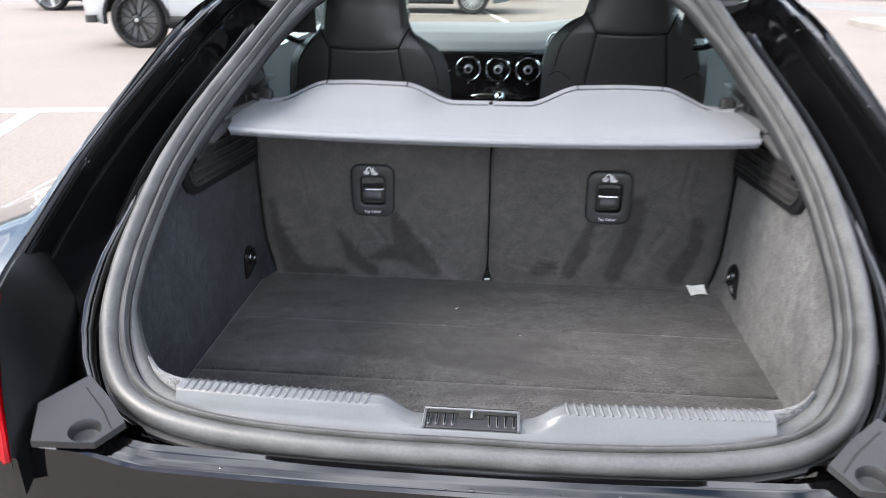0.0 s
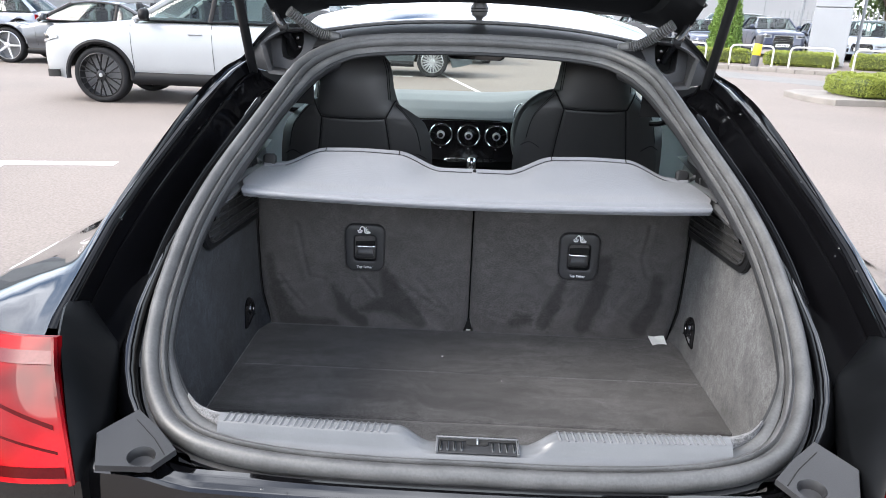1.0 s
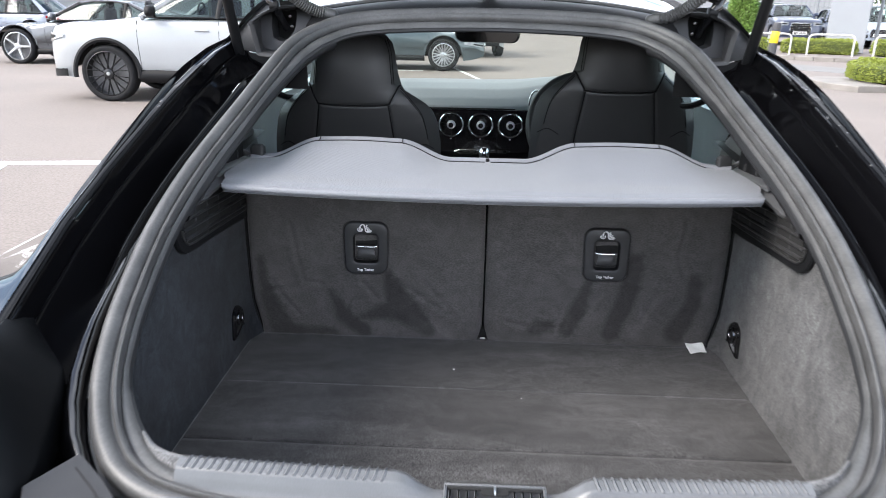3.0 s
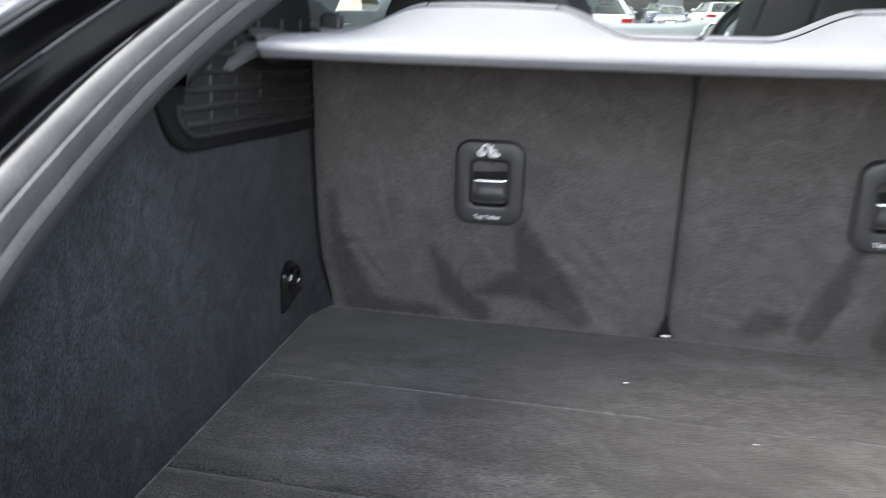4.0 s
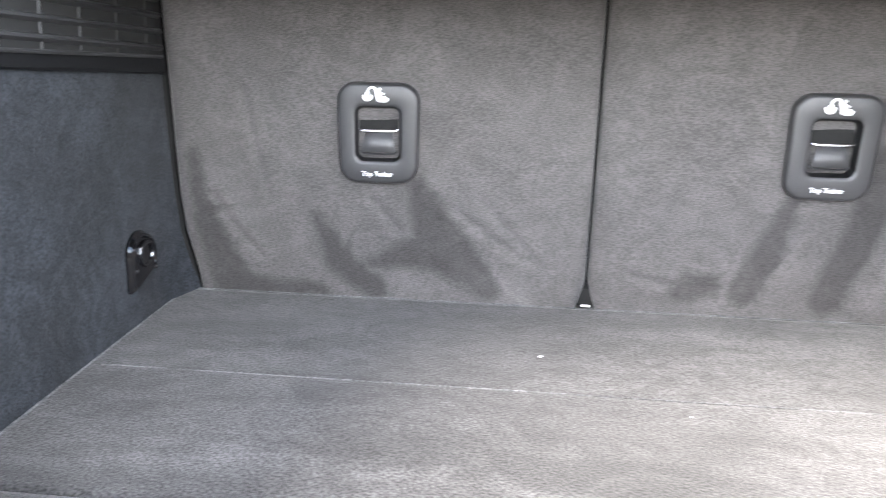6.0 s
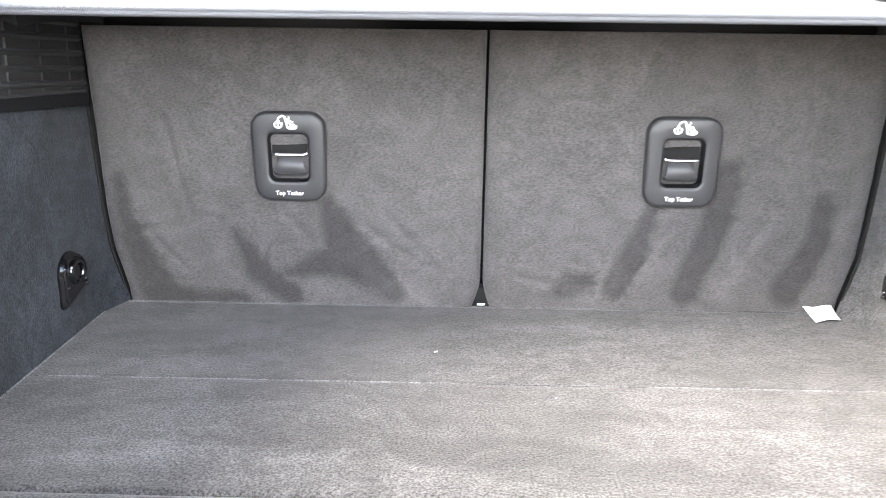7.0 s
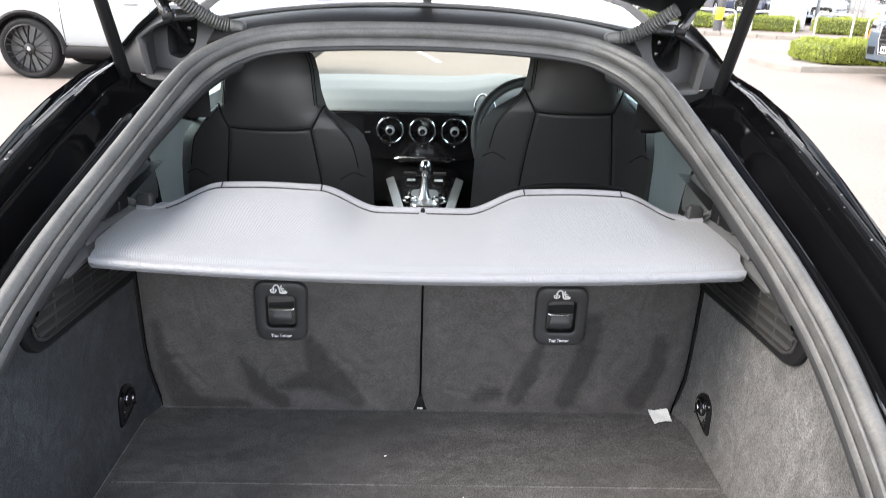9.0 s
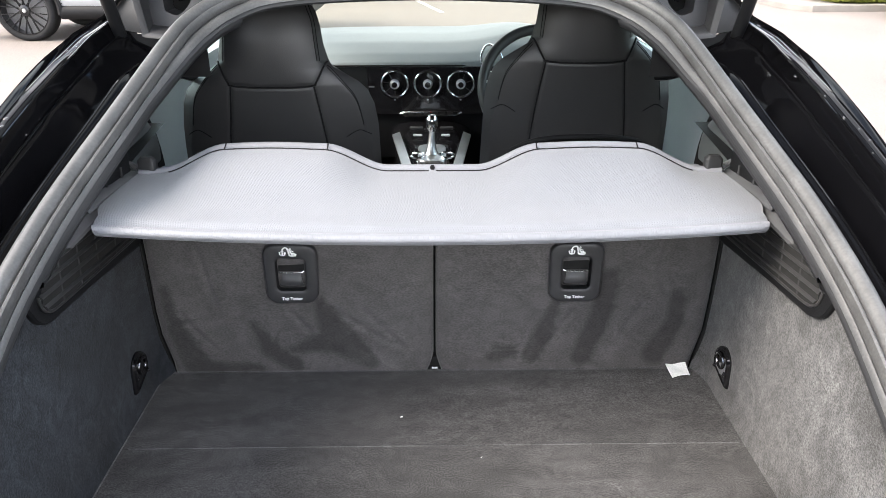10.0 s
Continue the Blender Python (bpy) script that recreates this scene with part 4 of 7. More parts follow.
G_OUT = spline([(1.022, 1.032), (1.034, 1.008), (1.048, 0.984), (1.072, 0.970), (1.11, 0.966), (1.20, 0.959), (1.30, 0.951), (1.385, 0.945), (1.398, 0.948), (1.398, 1.00), (1.398, 1.12), (1.30, 1.14), (1.15, 1.105), (1.055, 1.078)], 60, True)
for side in (1, -1):
    grille = part("side_grille", flat_slab(side, G_OUT, 0.517, 0.012), M["plastic"], coupe, "black slotted plastic grille under the luggage cover", sharp=30)
    part("grille_mesh", flat_slab(side, [(1.062, 1.00), (1.075, 0.988), (1.10, 0.981), (1.38, 0.962), (1.388, 1.06), (1.14, 1.075), (1.075, 1.03)], 0.506, 0.0025, 0.001), M["dark_void"], grille)
    foot = spline([(1.056, 1.016), (1.060, 0.999), (1.072, 0.9885), (1.095, 0.982), (1.21, 0.9745), (1.30, 0.969), (1.386, 0.9635)], 30)
    part("slot_edge", tube([(side * 0.5035, y, z) for y, z in foot], 0.0022, 6), M["slat"], grille)
    for k in range(6):
        z0 = 0.9955 + 0.0166 * k
        y_a = (1.066, 1.060, 1.068, 1.082, 1.100, 1.120)[k]
        rows = []
        for t in np.linspace(0, 1, 10):
            y, z = y_a + (1.385 - y_a) * t, z0 - 0.0220 * t * (1 - 0.05 * k)
            rows.append([(side * 0.5045, y, z + 0.0042), (side * 0.5005, y, z + 0.0020), (side * 0.4995, y, z - 0.0005), (side * 0.5040, y, z - 0.0040)])
        part("slat", loft(rows, True, False, True), M["slat"], grille, sharp=30)
    for y in (1.115, 1.170, 1.228, 1.292, 1.352):
        part("grille_divider", tube([(side * 0.5050, y, 0.984 - 0.065 * (y - 1.08)), (side * 0.5046, y + 0.012, 1.09)], 0.0026, 6), M["slat"], grille)
    e_out = spline([(1.2735, 0.712), (1.2745, 0.735), (1.276, 0.757), (1.284, 0.770), (1.302, 0.7775), (1.323, 0.770), (1.335, 0.756), (1.3365, 0.738), (1.332, 0.727), (1.312, 0.7195), (1.290, 0.7135)], 44, True)
    eye = part("lashing_eye", flat_slab(side, e_out, 0.516, 0.009, 0.003), M["gloss_black"], coupe, "black lashing eye with a steel ring", sharp=30)
    cy, cz_ = 1.304, 0.745
    dish = [[(side * (0.5068 + dx), cy + (y - cy) * k, cz_ + (z - cz_) * k) for y, z in e_out] for k, dx in ((0.86, 0.0), (0.80, -0.0016), (0.74, 0.0), (0.62, 0.006), (0.30, 0.009))]
    part("eye_dish", loft(dish, True, False, True), M["gloss_black"], eye, sharp=50)
    part("eye_ring", tube([(side * (0.5062 - 0.001 * math.cos(a)), 1.309 + 0.0150 * math.sin(a), 0.749 + 0.0135 * math.cos(a)) for a in np.linspace(0, 2 * math.pi, 24, endpoint=False)], 0.0026, 8, closed=True), M["chrome_dark"], eye, "polished lashing ring")
    for y, z in ((1.284, 0.735), (1.3265, 0.727)):
        part("eye_pin", tube([(side * 0.5075, y - 0.004, z), (side * 0.5060, y, z + 0.001), (side * 0.5075, y + 0.004, z + 0.002)], [0.0015, 0.0032, 0.0015], 8), M["chrome_dark"], eye)

# ---- luggage cover ----
cover = thing("luggage_cover", (0, 1.28, 1.05), "grey woven luggage cover with two humps over the boot", "parcel shelf")


def hump(x):
    a = abs(x)
    up_ = min(1, max(0, (a - 0.075) / 0.105))
    dn = min(1, max(0, (0.445 - a) / 0.10))
    up_, dn = up_ * up_ * (3 - 2 * up_), dn * dn * (3 - 2 * dn)
    return 0.0315 * up_ * dn + 0.004 * math.exp(-((a - 0.27) / 0.09) ** 2)


def cover_edge_y(x):
    return 1.402 + 0.42 * hump(x) - 0.02 * max(0, (abs(x) - 0.40) / 0.08)


def hem_y(x):
    """Line at which the flat top ends and the piped hem begins."""
    return 1.157 + 0.037 * (x / 0.462) ** 2


def cover_top(x, v):
    """v: 0 at the rear hem, 1 at the front edge."""
    y0 = hem_y(x)
    y = y0 + (cover_edge_y(x) - y0) * v
    t = min(1, max(0, (v - 0.16) / 0.76))
    t = t * t * (3 - 2 * t)
    return np.array((x, y, 1.0742 + hump(x) * t - 0.0012 * (1 - v) ** 2 + 0.0015 * math.sin(math.pi * v)))


def side_x(v):
    return 0.488 - 0.003 * v - (0.0 if v > 0.22 else 0.014 * ((0.22 - v) / 0.22) ** 1.6)


# piped hem at the rear edge: shallow hollow, then a roll turned under
HEM = spline([(0.0, 0.0), (-0.007, -0.0012), (-0.014, -0.0044), (-0.0205, -0.0056), (-0.0260, -0.0036), (-0.031, -0.0012), (-0.0365, -0.0018), (-0.0400, -0.0050), (-0.0405, -0.0092), (-0.0380, -0.0124), (-0.031, -0.0136), (-0.022, -0.0115)], 60)
HEM_Y, HEM_Z = curve1([(i / 59, q[0]) for i, q in enumerate(HEM)]), curve1([(i / 59, q[1]) for i, q in enumerate(HEM)])


def cover_fn(u, v):
    rows = v * 1.30
    if rows <= 1.0:
        t = 1 - rows
        x = (2 * u - 1) * side_x(t)
        return tuple(cover_top(x, t))
    w = (rows - 1) / 0.30
    x = (2 * u - 1) * (side_x(0) - 0.011 * math.sin(min(1, w * 1.35) * math.pi / 2) ** 3 + 0.003 * math.sin(math.pi * w))
    return (x, hem_y(x) + HEM_Y(w), 1.0730 + HEM_Z(w))


part("cover_panel", thick(sheet(cover_fn, 110, 90), (0, 0.004, -0.004)), M["cover"], cover, sharp=70)
# Black sheet added under the cover to darken the seat backs' tops.
part("cover_lining", thick(sheet(lambda u, v: tuple(cover_top((2 * u - 1) * 0.462, 0.03 + 0.94 * v) + np.array((0, 0, -0.0075))), 60, 16), (0, 0, -0.0015)), M["plastic"], cover, "black sheet added under the cover")
def light_stop_fn(u, v):
    """Added light stop from the front band down to the rear seat back tops."""
    x = (2 * u - 1) * 0.487
    a = cover_top(x, 0.985) + np.array((0, 0, -0.006))
    b = np.array((x, 1.430, 1.028))
    return tuple(a * (1 - v) + b * v + np.array((0, 0.006, 0)) * math.sin(math.pi * v))


part("cover_flap", thick(sheet(light_stop_fn, 60, 6), (0, 0.002, 0)), M["plastic"], cover, "black sheet added behind the cover to stop light")
front = [tuple(cover_top(x, 1.0) + np.array((0, 0.003, -0.002))) for x in np.linspace(-0.484, 0.484, 120)]
part("front_band", tube(front, 0.0088, 10), M["cover_edge"], cover, "stitched front band")
for lo, hi in ((-0.435, -0.006), (0.006, 0.435)):
    part("band_seam", tube([tuple(cover_top(x, 0.945) + np.array((0, 0, 0.0002))) for x in np.linspace(lo, hi, 70)], 0.0016, 5), M["seam"], cover)
for x in (-0.345, -0.175, 0.175, 0.345):
    part("cross_seam", tube([tuple(cover_top(x, 0.942) + np.array((0, 0, 0.0006))), tuple(cover_top(x, 1.0) + np.array((0, 0.003, 0.0072)))], 0.0011, 5), M["seam"], cover)
part("centre_notch", box(0.008, 0.014, 0.010, 0.002, at=(0, 1.403, 1.0755)), M["seam"], cover)
for side in (1, -1):
    hook = slab(rounded(0.030, 0.018, 0.006), 0, 0.036, 0.006)
    part("hook", moved(hook, Matrix.Translation((side * 0.471, 1.392, 1.064))), M["plastic_soft"], cover, "grey plastic retaining hook")
    part("hook_foot", box(0.034, 0.018, 0.012, 0.004, at=(side * 0.437, 1.398, 1.075)), M["cover_edge"], cover)
# brackets that carry the cover at the pillars
for side in (1, -1):
    br = sheet(lambda u, v: (side * (0.476 + 0.052 * u * (1 - 0.2 * v)), 1.215 + 0.185 * v + 0.02 * u, 1.058 + 0.016 * u + 0.004 * math.sin(math.pi * v)), 8, 10)
    support = part("cover_support", thick(br, (0, 0, -0.014)), M["plastic_soft"], coupe, "grey plastic ledge carrying the luggage cover")
    tab = [[(side * x, y, z) for x, y, z in row] for row in (((0.483, 1.240, 1.063), (0.492, 1.240, 1.068), (0.501, 1.238, 1.069)), ((0.485, 1.197, 1.061), (0.497, 1.200, 1.069), (0.507, 1.202, 1.070)), ((0.495, 1.166, 1.050), (0.505, 1.171, 1.060), (0.514, 1.175, 1.061)), ((0.504, 1.143, 1.041), (0.508, 1.146, 1.046), (0.512, 1.149, 1.047)))]
    part("support_tab", thick(loft(tab, False), (0, 0.003, -0.005)), M["bracket"], support, "pale grey plastic tab")
    ear = [[(side * x, y, z) for x, y, z in row] for row in (((0.491, 1.405, 1.068), (0.512, 1.405, 1.074), (0.540, 1.405, 1.078)), ((0.4905, 1.33, 1.071), (0.510, 1.33, 1.078), (0.534, 1.33, 1.082)), ((0.490, 1.27, 1.075), (0.502, 1.268, 1.081), (0.520, 1.265, 1.084)), ((0.489, 1.225, 1.077), (0.496, 1.223, 1.083), (0.505, 1.220, 1.084)), ((0.491, 1.204, 1.076), (0.495, 1.202, 1.080), (0.500, 1.203, 1.080)))]
    part("support_ear", thick(loft(ear, False), (0, 0.003, -0.005)), M["bracket"], support)
    part("ear_lip", tube(spline([(side * 0.494, 1.407, 1.074), (side * 0.510, 1.409, 1.083), (side * 0.535, 1.409, 1.085)], 10), 0.006, 8, squash=0.7), M["bracket"], support)

single("paper_scrap", thick(sheet(lambda u, v: (0.449 + 0.036 * u - 0.006 * v + 0.004 * u * v, 1.363 + 0.031 * v + 0.008 * u * (1 - 0.4 * v), 0.6752 + 0.003 * abs(math.sin(3 * u + 2 * v)) + 0.008 * v * v), 6, 5), (0, 0, 0.0006)), M["paper"], "torn white scrap of paper on the boot carpet", "paper", sharp=20, at=(0.466, 1.38, 0.675))
for x, y, big in ((-0.0575, 1.2515, 1.0), (0.074, 1.147, 0.45)):
    single("lint_speck", thick(sheet(lambda u, v: (x + 0.004 * big * u, y + 0.0025 * big * v, 0.6755 + 0.0008 * u), 2, 2), (0, 0, 0.0005)), M["paper"], "tiny white lint speck on the boot carpet", "lint", group="lint on the boot floor", at=(x, y, 0.675))

# ---- the coupe: roof, header, tailgate ----
M["pocket"] = surface("grey_pocket_plastic", (0.024, 0.0243, 0.026), 0.5, vary=0.1, scale=12, grain=700, bump=0.2, bump_size=0.0006)
M["quarter"] = surface("dark_teal_grey_trim", (0.06, 0.068, 0.07), 0.5, grain=600, bump=0.25, bump_size=0.0006)
M["wheel_steel"] = surface("zinc_bolts", (0.5, 0.5, 0.52), 0.3, metal=1.0, bump=0.05)
def roof_z(x, y):
    crown = 0.055 * (abs(x) / 0.46) ** 2.2
    if y < 2.35:
        base = 1.400 + 0.072 * math.sin(math.pi / 2 * min(1, max(0, (y - 1.84) / 0.51)))
    else:
        base = 1.472 - 0.10 * ((y - 2.35) / 0.55) ** 2
    return base - crown


part("roof", thick(sheet(lambda u, v: ((2 * u - 1) * (0.53 - 0.02 * v), 1.80 + 0.02 + 1.02 * v + 0.02 * (1 - (2 * u - 1) ** 2) * (1 - v) * 1.5, roof_z((2 * u - 1) * 0.5, 1.82 + 1.02 * v)), 30, 30), (0, 0, -0.012)), M["paint"], coupe, "glossy black roof reflecting the sky", sharp=60)
part("headliner", sheet(lambda u, v: ((2 * u - 1) * 0.50, 1.74 + 1.05 * v, roof_z((2 * u - 1) * 0.5, 1.78 + 1.02 * v) - 0.045 - 0.02 * (1 - v)), 16, 16), M["headliner"], coupe)


def header(u, v):
    x = (2 * u - 1) * 0.418
    a = abs(x) / 0.455
    y_in = 1.712 - 0.085 * a ** 5 - 0.02 * a ** 2
    z_in = pz(y_in) - 0.006
    y_out, z_out = 1.85 - 0.03 * a * a, 1.396 - 0.045 * a ** 2.2
    bulge = 0.010 * math.sin(math.pi * v) - 0.012 * math.exp(-((v - 0.93) / 0.05) ** 2)
    return (x, y_in + (y_out - y_in) * v, z_in + (z_out - z_in) * v + bulge)


part("header_trim", thick(sheet(header, 40, 20), (0, 0, -0.012)), M["plastic"], coupe, "dark grey plastic strip above the opening", sharp=40)
part("roof_seal", tube([((2 * u - 1) * 0.47, 1.846 - 0.03 * (2 * u - 1) ** 2, 1.400 - 0.045 * abs(2 * u - 1) ** 2.2) for u in np.linspace(0, 1, 40)], 0.005, 6), M["rubber"], coupe)
lamp_body = turned([(0.0, -0.038), (0.008, -0.036), (0.011, -0.028), (0.020, -0.022), (0.023, -0.010), (0.023, 0.0), (0.018, 0.010), (0.0, 0.014)], 24, "z")
part("buffer", moved(lamp_body, Matrix.Translation((0.0, 1.852, 1.440))), M["rubber"], coupe, "ribbed black rubber buffer above the header")
for dz in (-0.012, -0.004):
    part("buffer_ring", moved(tube([(0.0235 * math.cos(a), 0.0235 * math.sin(a), 0) for a in np.linspace(0, 2 * math.pi, 20, endpoint=False)], 0.0016, 5, closed=True), Matrix.Translation((0, 1.852, 1.440 + dz))), M["plastic"], coupe)

for side in (1, -1):
    # hinge pocket beside the header
    sx = lambda pts: [(side * x, y, z) for x, y, z in pts]
    rim = [(0.452, 1.686, 1.366), (0.502, 1.681, 1.360), (0.546, 1.658, 1.334), (0.542, 1.645, 1.320), (0.532, 1.626, 1.299), (0.518, 1.601, 1.271), (0.512, 1.596, 1.266), (0.470, 1.592, 1.263)]
    deep = [(0.463, 1.723, 1.364), (0.516, 1.720, 1.355), (0.542, 1.714, 1.341), (0.541, 1.708, 1.326), (0.540, 1.702, 1.310), (0.534, 1.688, 1.280), (0.526, 1.685, 1.272), (0.480, 1.684, 1.268)]
    wide = [(x + 0.006 * (x > 0.51), y - 0.002, z + (0.004 if z > 1.35 else -0.004 if z < 1.27 else 0.001)) for x, y, z in rim]
    inner = [(x - 0.004 * (x > 0.51), y + 0.006, z + (-0.003 if z > 1.35 else 0.003 if z < 1.27 else 0.0)) for x, y, z in rim]
    fine = lambda pts: sx([tuple(p) for p in spline(pts, 30)])
    pocket = part("hinge_pocket", loft([fine(wide), fine(rim), fine(inner), fine(deep)], False), M["pocket"], coupe, "grey plastic hinge pocket", sharp=35)
    face_y = lambda z: 1.69 + 0.4 * (z - 1.28)

    def polar(pts, n=48):
        """Radius of an outline about the middle of the hole, at even angles."""
        q = spline(pts, 200, True) - np.array((0.485, 1.325))
        ang, rad = np.arctan2(q[:, 1], q[:, 0]), np.hypot(q[:, 0], q[:, 1])
        at = np.linspace(-math.pi, math.pi, n, endpoint=False)
        r_ = np.interp(at, ang[np.argsort(ang)], rad[np.argsort(ang)], period=2 * math.pi)
        return [(0.485 + r * math.cos(w), 1.325 + r * math.sin(w)) for r, w in zip(r_, at)]

    hole = polar([(0.514, 1.352), (0.487, 1.358), (0.459, 1.360), (0.458, 1.323), (0.467, 1.304), (0.484, 1.290), (0.503, 1.294), (0.511, 1.303)])
    edge = polar([(0.463, 1.365), (0.516, 1.357), (0.544, 1.342), (0.541, 1.310), (0.534, 1.276), (0.512, 1.262), (0.470, 1.268), (0.425, 1.298), (0.392, 1.330), (0.392, 1.362), (0.42, 1.368)])
    part("pocket_back", loft([sx([(x, face_y(z), z) for x, z in edge]), sx([(x, face_y(z) - 0.001, z) for x, z in hole]), sx([(0.485 + (x - 0.485) * 0.97, face_y(z) + 0.004, 1.325 + (z - 1.325) * 0.97) for x, z in hole]), sx([(0.485 + (x - 0.485) * 0.95, face_y(z) + 0.05, 1.325 + (z - 1.325) * 0.95) for x, z in hole])], True), M["pocket"], pocket, sharp=30)
    part("pocket_hole", sheet(lambda u, v: (side * (0.44 + 0.09 * u), 1.755, 1.27 + 0.11 * v), 3, 3), M["dark_void"], pocket)
    lip_out = [(0.590, 1.596, 1.287), (0.584, 1.63, 1.301), (0.578, 1.66, 1.316), (0.571, 1.70, 1.335), (0.558, 1.76, 1.360), (0.549, 1.80, 1.376), (0.543, 1.835, 1.384), (0.52, 1.848, 1.378)]
    lip_in = [(0.523, 1.599, 1.268), (0.537, 1.624, 1.299), (0.547, 1.643, 1.320), (0.551, 1.656, 1.335), (0.504, 1.679, 1.363), (0.452, 1.684, 1.368), (0.42, 1.69, 1.368), (0.40, 1.70, 1.366)]
    part("pocket_lip", loft([fine(lip_in), fine([(0.35 * a + 0.65 * b, 0.35 * c + 0.65 * d, 0.35 * g + 0.65 * h - 0.004) for (a, c, g), (b, d, h) in zip(lip_in, lip_out)]), fine(lip_out)], False), M["plastic"], pocket)
    part("gutter_end", loft([fine([(0.41, 1.600, 1.275), (0.47, 1.598, 1.262), (0.512, 1.600, 1.265), (0.55, 1.599, 1.272), (0.590, 1.598, 1.287)]), fine([(0.41, 1.602, 1.19), (0.47, 1.602, 1.19), (0.51, 1.602, 1.19), (0.55, 1.602, 1.19), (0.60, 1.602, 1.19)])], False), M["plastic"], pocket)
    # hinge arm with its bolts
    arm = tube(sx(spline([(0.486, 1.735, 1.318), (0.494, 1.712, 1.345), (0.500, 1.694, 1.366), (0.512, 1.694, 1.384), (0.528, 1.705, 1.408), (0.542, 1.735, 1.440)], 18)), [0.010] * 7 + [0.012] * 4 + [0.009] * 7, 10)
    hinge = part("hinge_arm", arm, M["gloss_black"], coupe, "black tailgate hinge arm")
    part("hinge_knuckle", moved(turned([(0, -0.012), (0.012, -0.010), (0.013, 0.0), (0.012, 0.010), (0, 0.012)], 14, "x"), Matrix.Translation((side * 0.502, 1.692, 1.369))), M["plastic"], hinge)
    for p in ((0.474, 1.722, 1.345), (0.470, 1.722, 1.322)):
        part("hinge_bolt", moved(turned([(0, -0.004), (0.004, -0.003), (0.0045, 0.002)], 10, "y"), Matrix.Translation((side * p[0], p[1], p[2]))), M["gloss_black"], hinge)
    # ribbed cable sleeve ending in a smooth boot
    path = spline([(0.357, 1.702, 1.346), (0.372, 1.699, 1.351), (0.399, 1.690, 1.357), (0.429, 1.680, 1.372), (0.454, 1.665, 1.392), (0.479, 1.650, 1.413)], 121)
    radii = [0.0085 + 0.006 * min(1, i / 14) if i < 36 else (0.0135, 0.0142, 0.0135, 0.0112)[i % 4] for i in range(121)]
    part("cable_sleeve", tube(sx(path), radii, 12), M["rubber"], coupe, "black corrugated cable sleeve")
    # gas strut
    strut = part("gas_strut", tube([(side * 0.556, 1.595, 1.241), (side * 0.557, 1.585, 1.265), (side * 0.565, 1.494, 1.489)], [0.008, 0.0115, 0.0115], 12), M["plastic"], coupe, "black gas strut holding the tailgate")
    part("strut_collar", tube([(side * 0.5648, 1.497, 1.482), (side * 0.5655, 1.487, 1.507)], [0.0135, 0.013], 12), M["plastic"], strut)
    part("strut_rod", tube([(side * 0.5655, 1.49, 1.50), (side * 0.572, 1.39, 1.745)], 0.0045, 8), M["gloss_black"], strut)
    part("ball_stud", moved(turned([(0, -0.012), (0.006, -0.010), (0.006, 0), (0.009, 0.004), (0.009, 0.010), (0.0, 0.014)], 14, "x"), Matrix.Translation((side * 0.562, 1.592, 1.240)) @ Matrix.Scale(side, 4, (1, 0, 0))), M["chrome"], strut)
    for dx, dy, dz in ((0.004, -0.03, -0.016), (0.012, -0.055, -0.03)):
        part("bolt", moved(turned([(0, 0.004), (0.005, 0.003), (0.006, 0.0), (0.007, -0.002)], 10, "x"), Matrix.Translation((side * (0.566 + dx), 1.592 + dy, 1.240 + dz)) @ Matrix.Scale(-side, 4, (1, 0, 0))), M["chrome"], strut)

# raised tailgate: inner frame round the glass, seen from beneath
HA = radians(42)
along = np.array((0, -math.cos(HA), math.sin(HA)))
upn = np.array((0, math.sin(HA), math.cos(HA)))


def gate_point(x, s, h):
    """s metres back from the hinge line, h above the inner face; the panel is crowned across."""
    crown = -0.052 * (abs(x) / 0.5) ** 2.2
    return np.array((x, 1.835, 1.452)) + along * s + upn * (h + 0.0) + np.array((0, 0, crown))


g_half = [(0, -0.005), (0.25, -0.003), (0.42, 0.012), (0.50, 0.040), (0.545, 0.10), (0.575, 0.25), (0.60, 0.55), (0.60, 0.85), (0.57, 1.05), (0.45, 1.16), (0.25, 1.20), (0, 1.21)]
g_out = spline(g_half + [(-x, s_) for x, s_ in g_half[-2:0:-1]], 90, True)
g_in_half = [(0, 0.16), (0.25, 0.165), (0.36, 0.185), (0.42, 0.25), (0.455, 0.42), (0.46, 0.62), (0.43, 0.74), (0.33, 0.79), (0, 0.80)]
g_in = spline(g_in_half + [(-x, s_) for x, s_ in g_in_half[-2:0:-1]], 90, True)
# match the inner loop's points to the outer by angle
ang = lambda p: np.arctan2(p[:, 1] - 0.45, p[:, 0])
o_i = np.argsort(ang(g_out))
i_i = np.argsort(ang(g_in))
go, gi = g_out[o_i], g_in[i_i]
tg = np.linspace(-math.pi, math.pi, 120, endpoint=False)
samp = lambda g: np.array([(np.interp(t, ang(g), g[:, 0], period=2 * math.pi), np.interp(t, ang(g), g[:, 1], period=2 * math.pi)) for t in tg])
go, gi = samp(go), samp(gi)
mid_ = go * 0.72 + gi * 0.28
mid2 = go * 0.35 + gi * 0.65
rings = [[gate_point(x, s_, h) for x, s_ in g] for g, h in ((go, 0.045), (go, 0.012), (go * 0.985 + gi * 0.015, 0.0), (mid_, -0.012), (mid2, -0.010), (gi, 0.004), (gi, 0.035), (go, 0.045))]
gate = part("tailgate", loft(rings, True), M["paint"], coupe, "raised glossy black tailgate", sharp=28)
part("tailgate_lining", loft([[gate_point(x, s_, h) for x, s_ in g] for g, h in ((go * 0.90 + gi * 0.10, -0.007), (mid_, -0.016), (mid2, -0.014), (gi * 0.97 + go * 0.03, -0.002))], True), M["plastic"], gate, "black plastic tailgate lining")
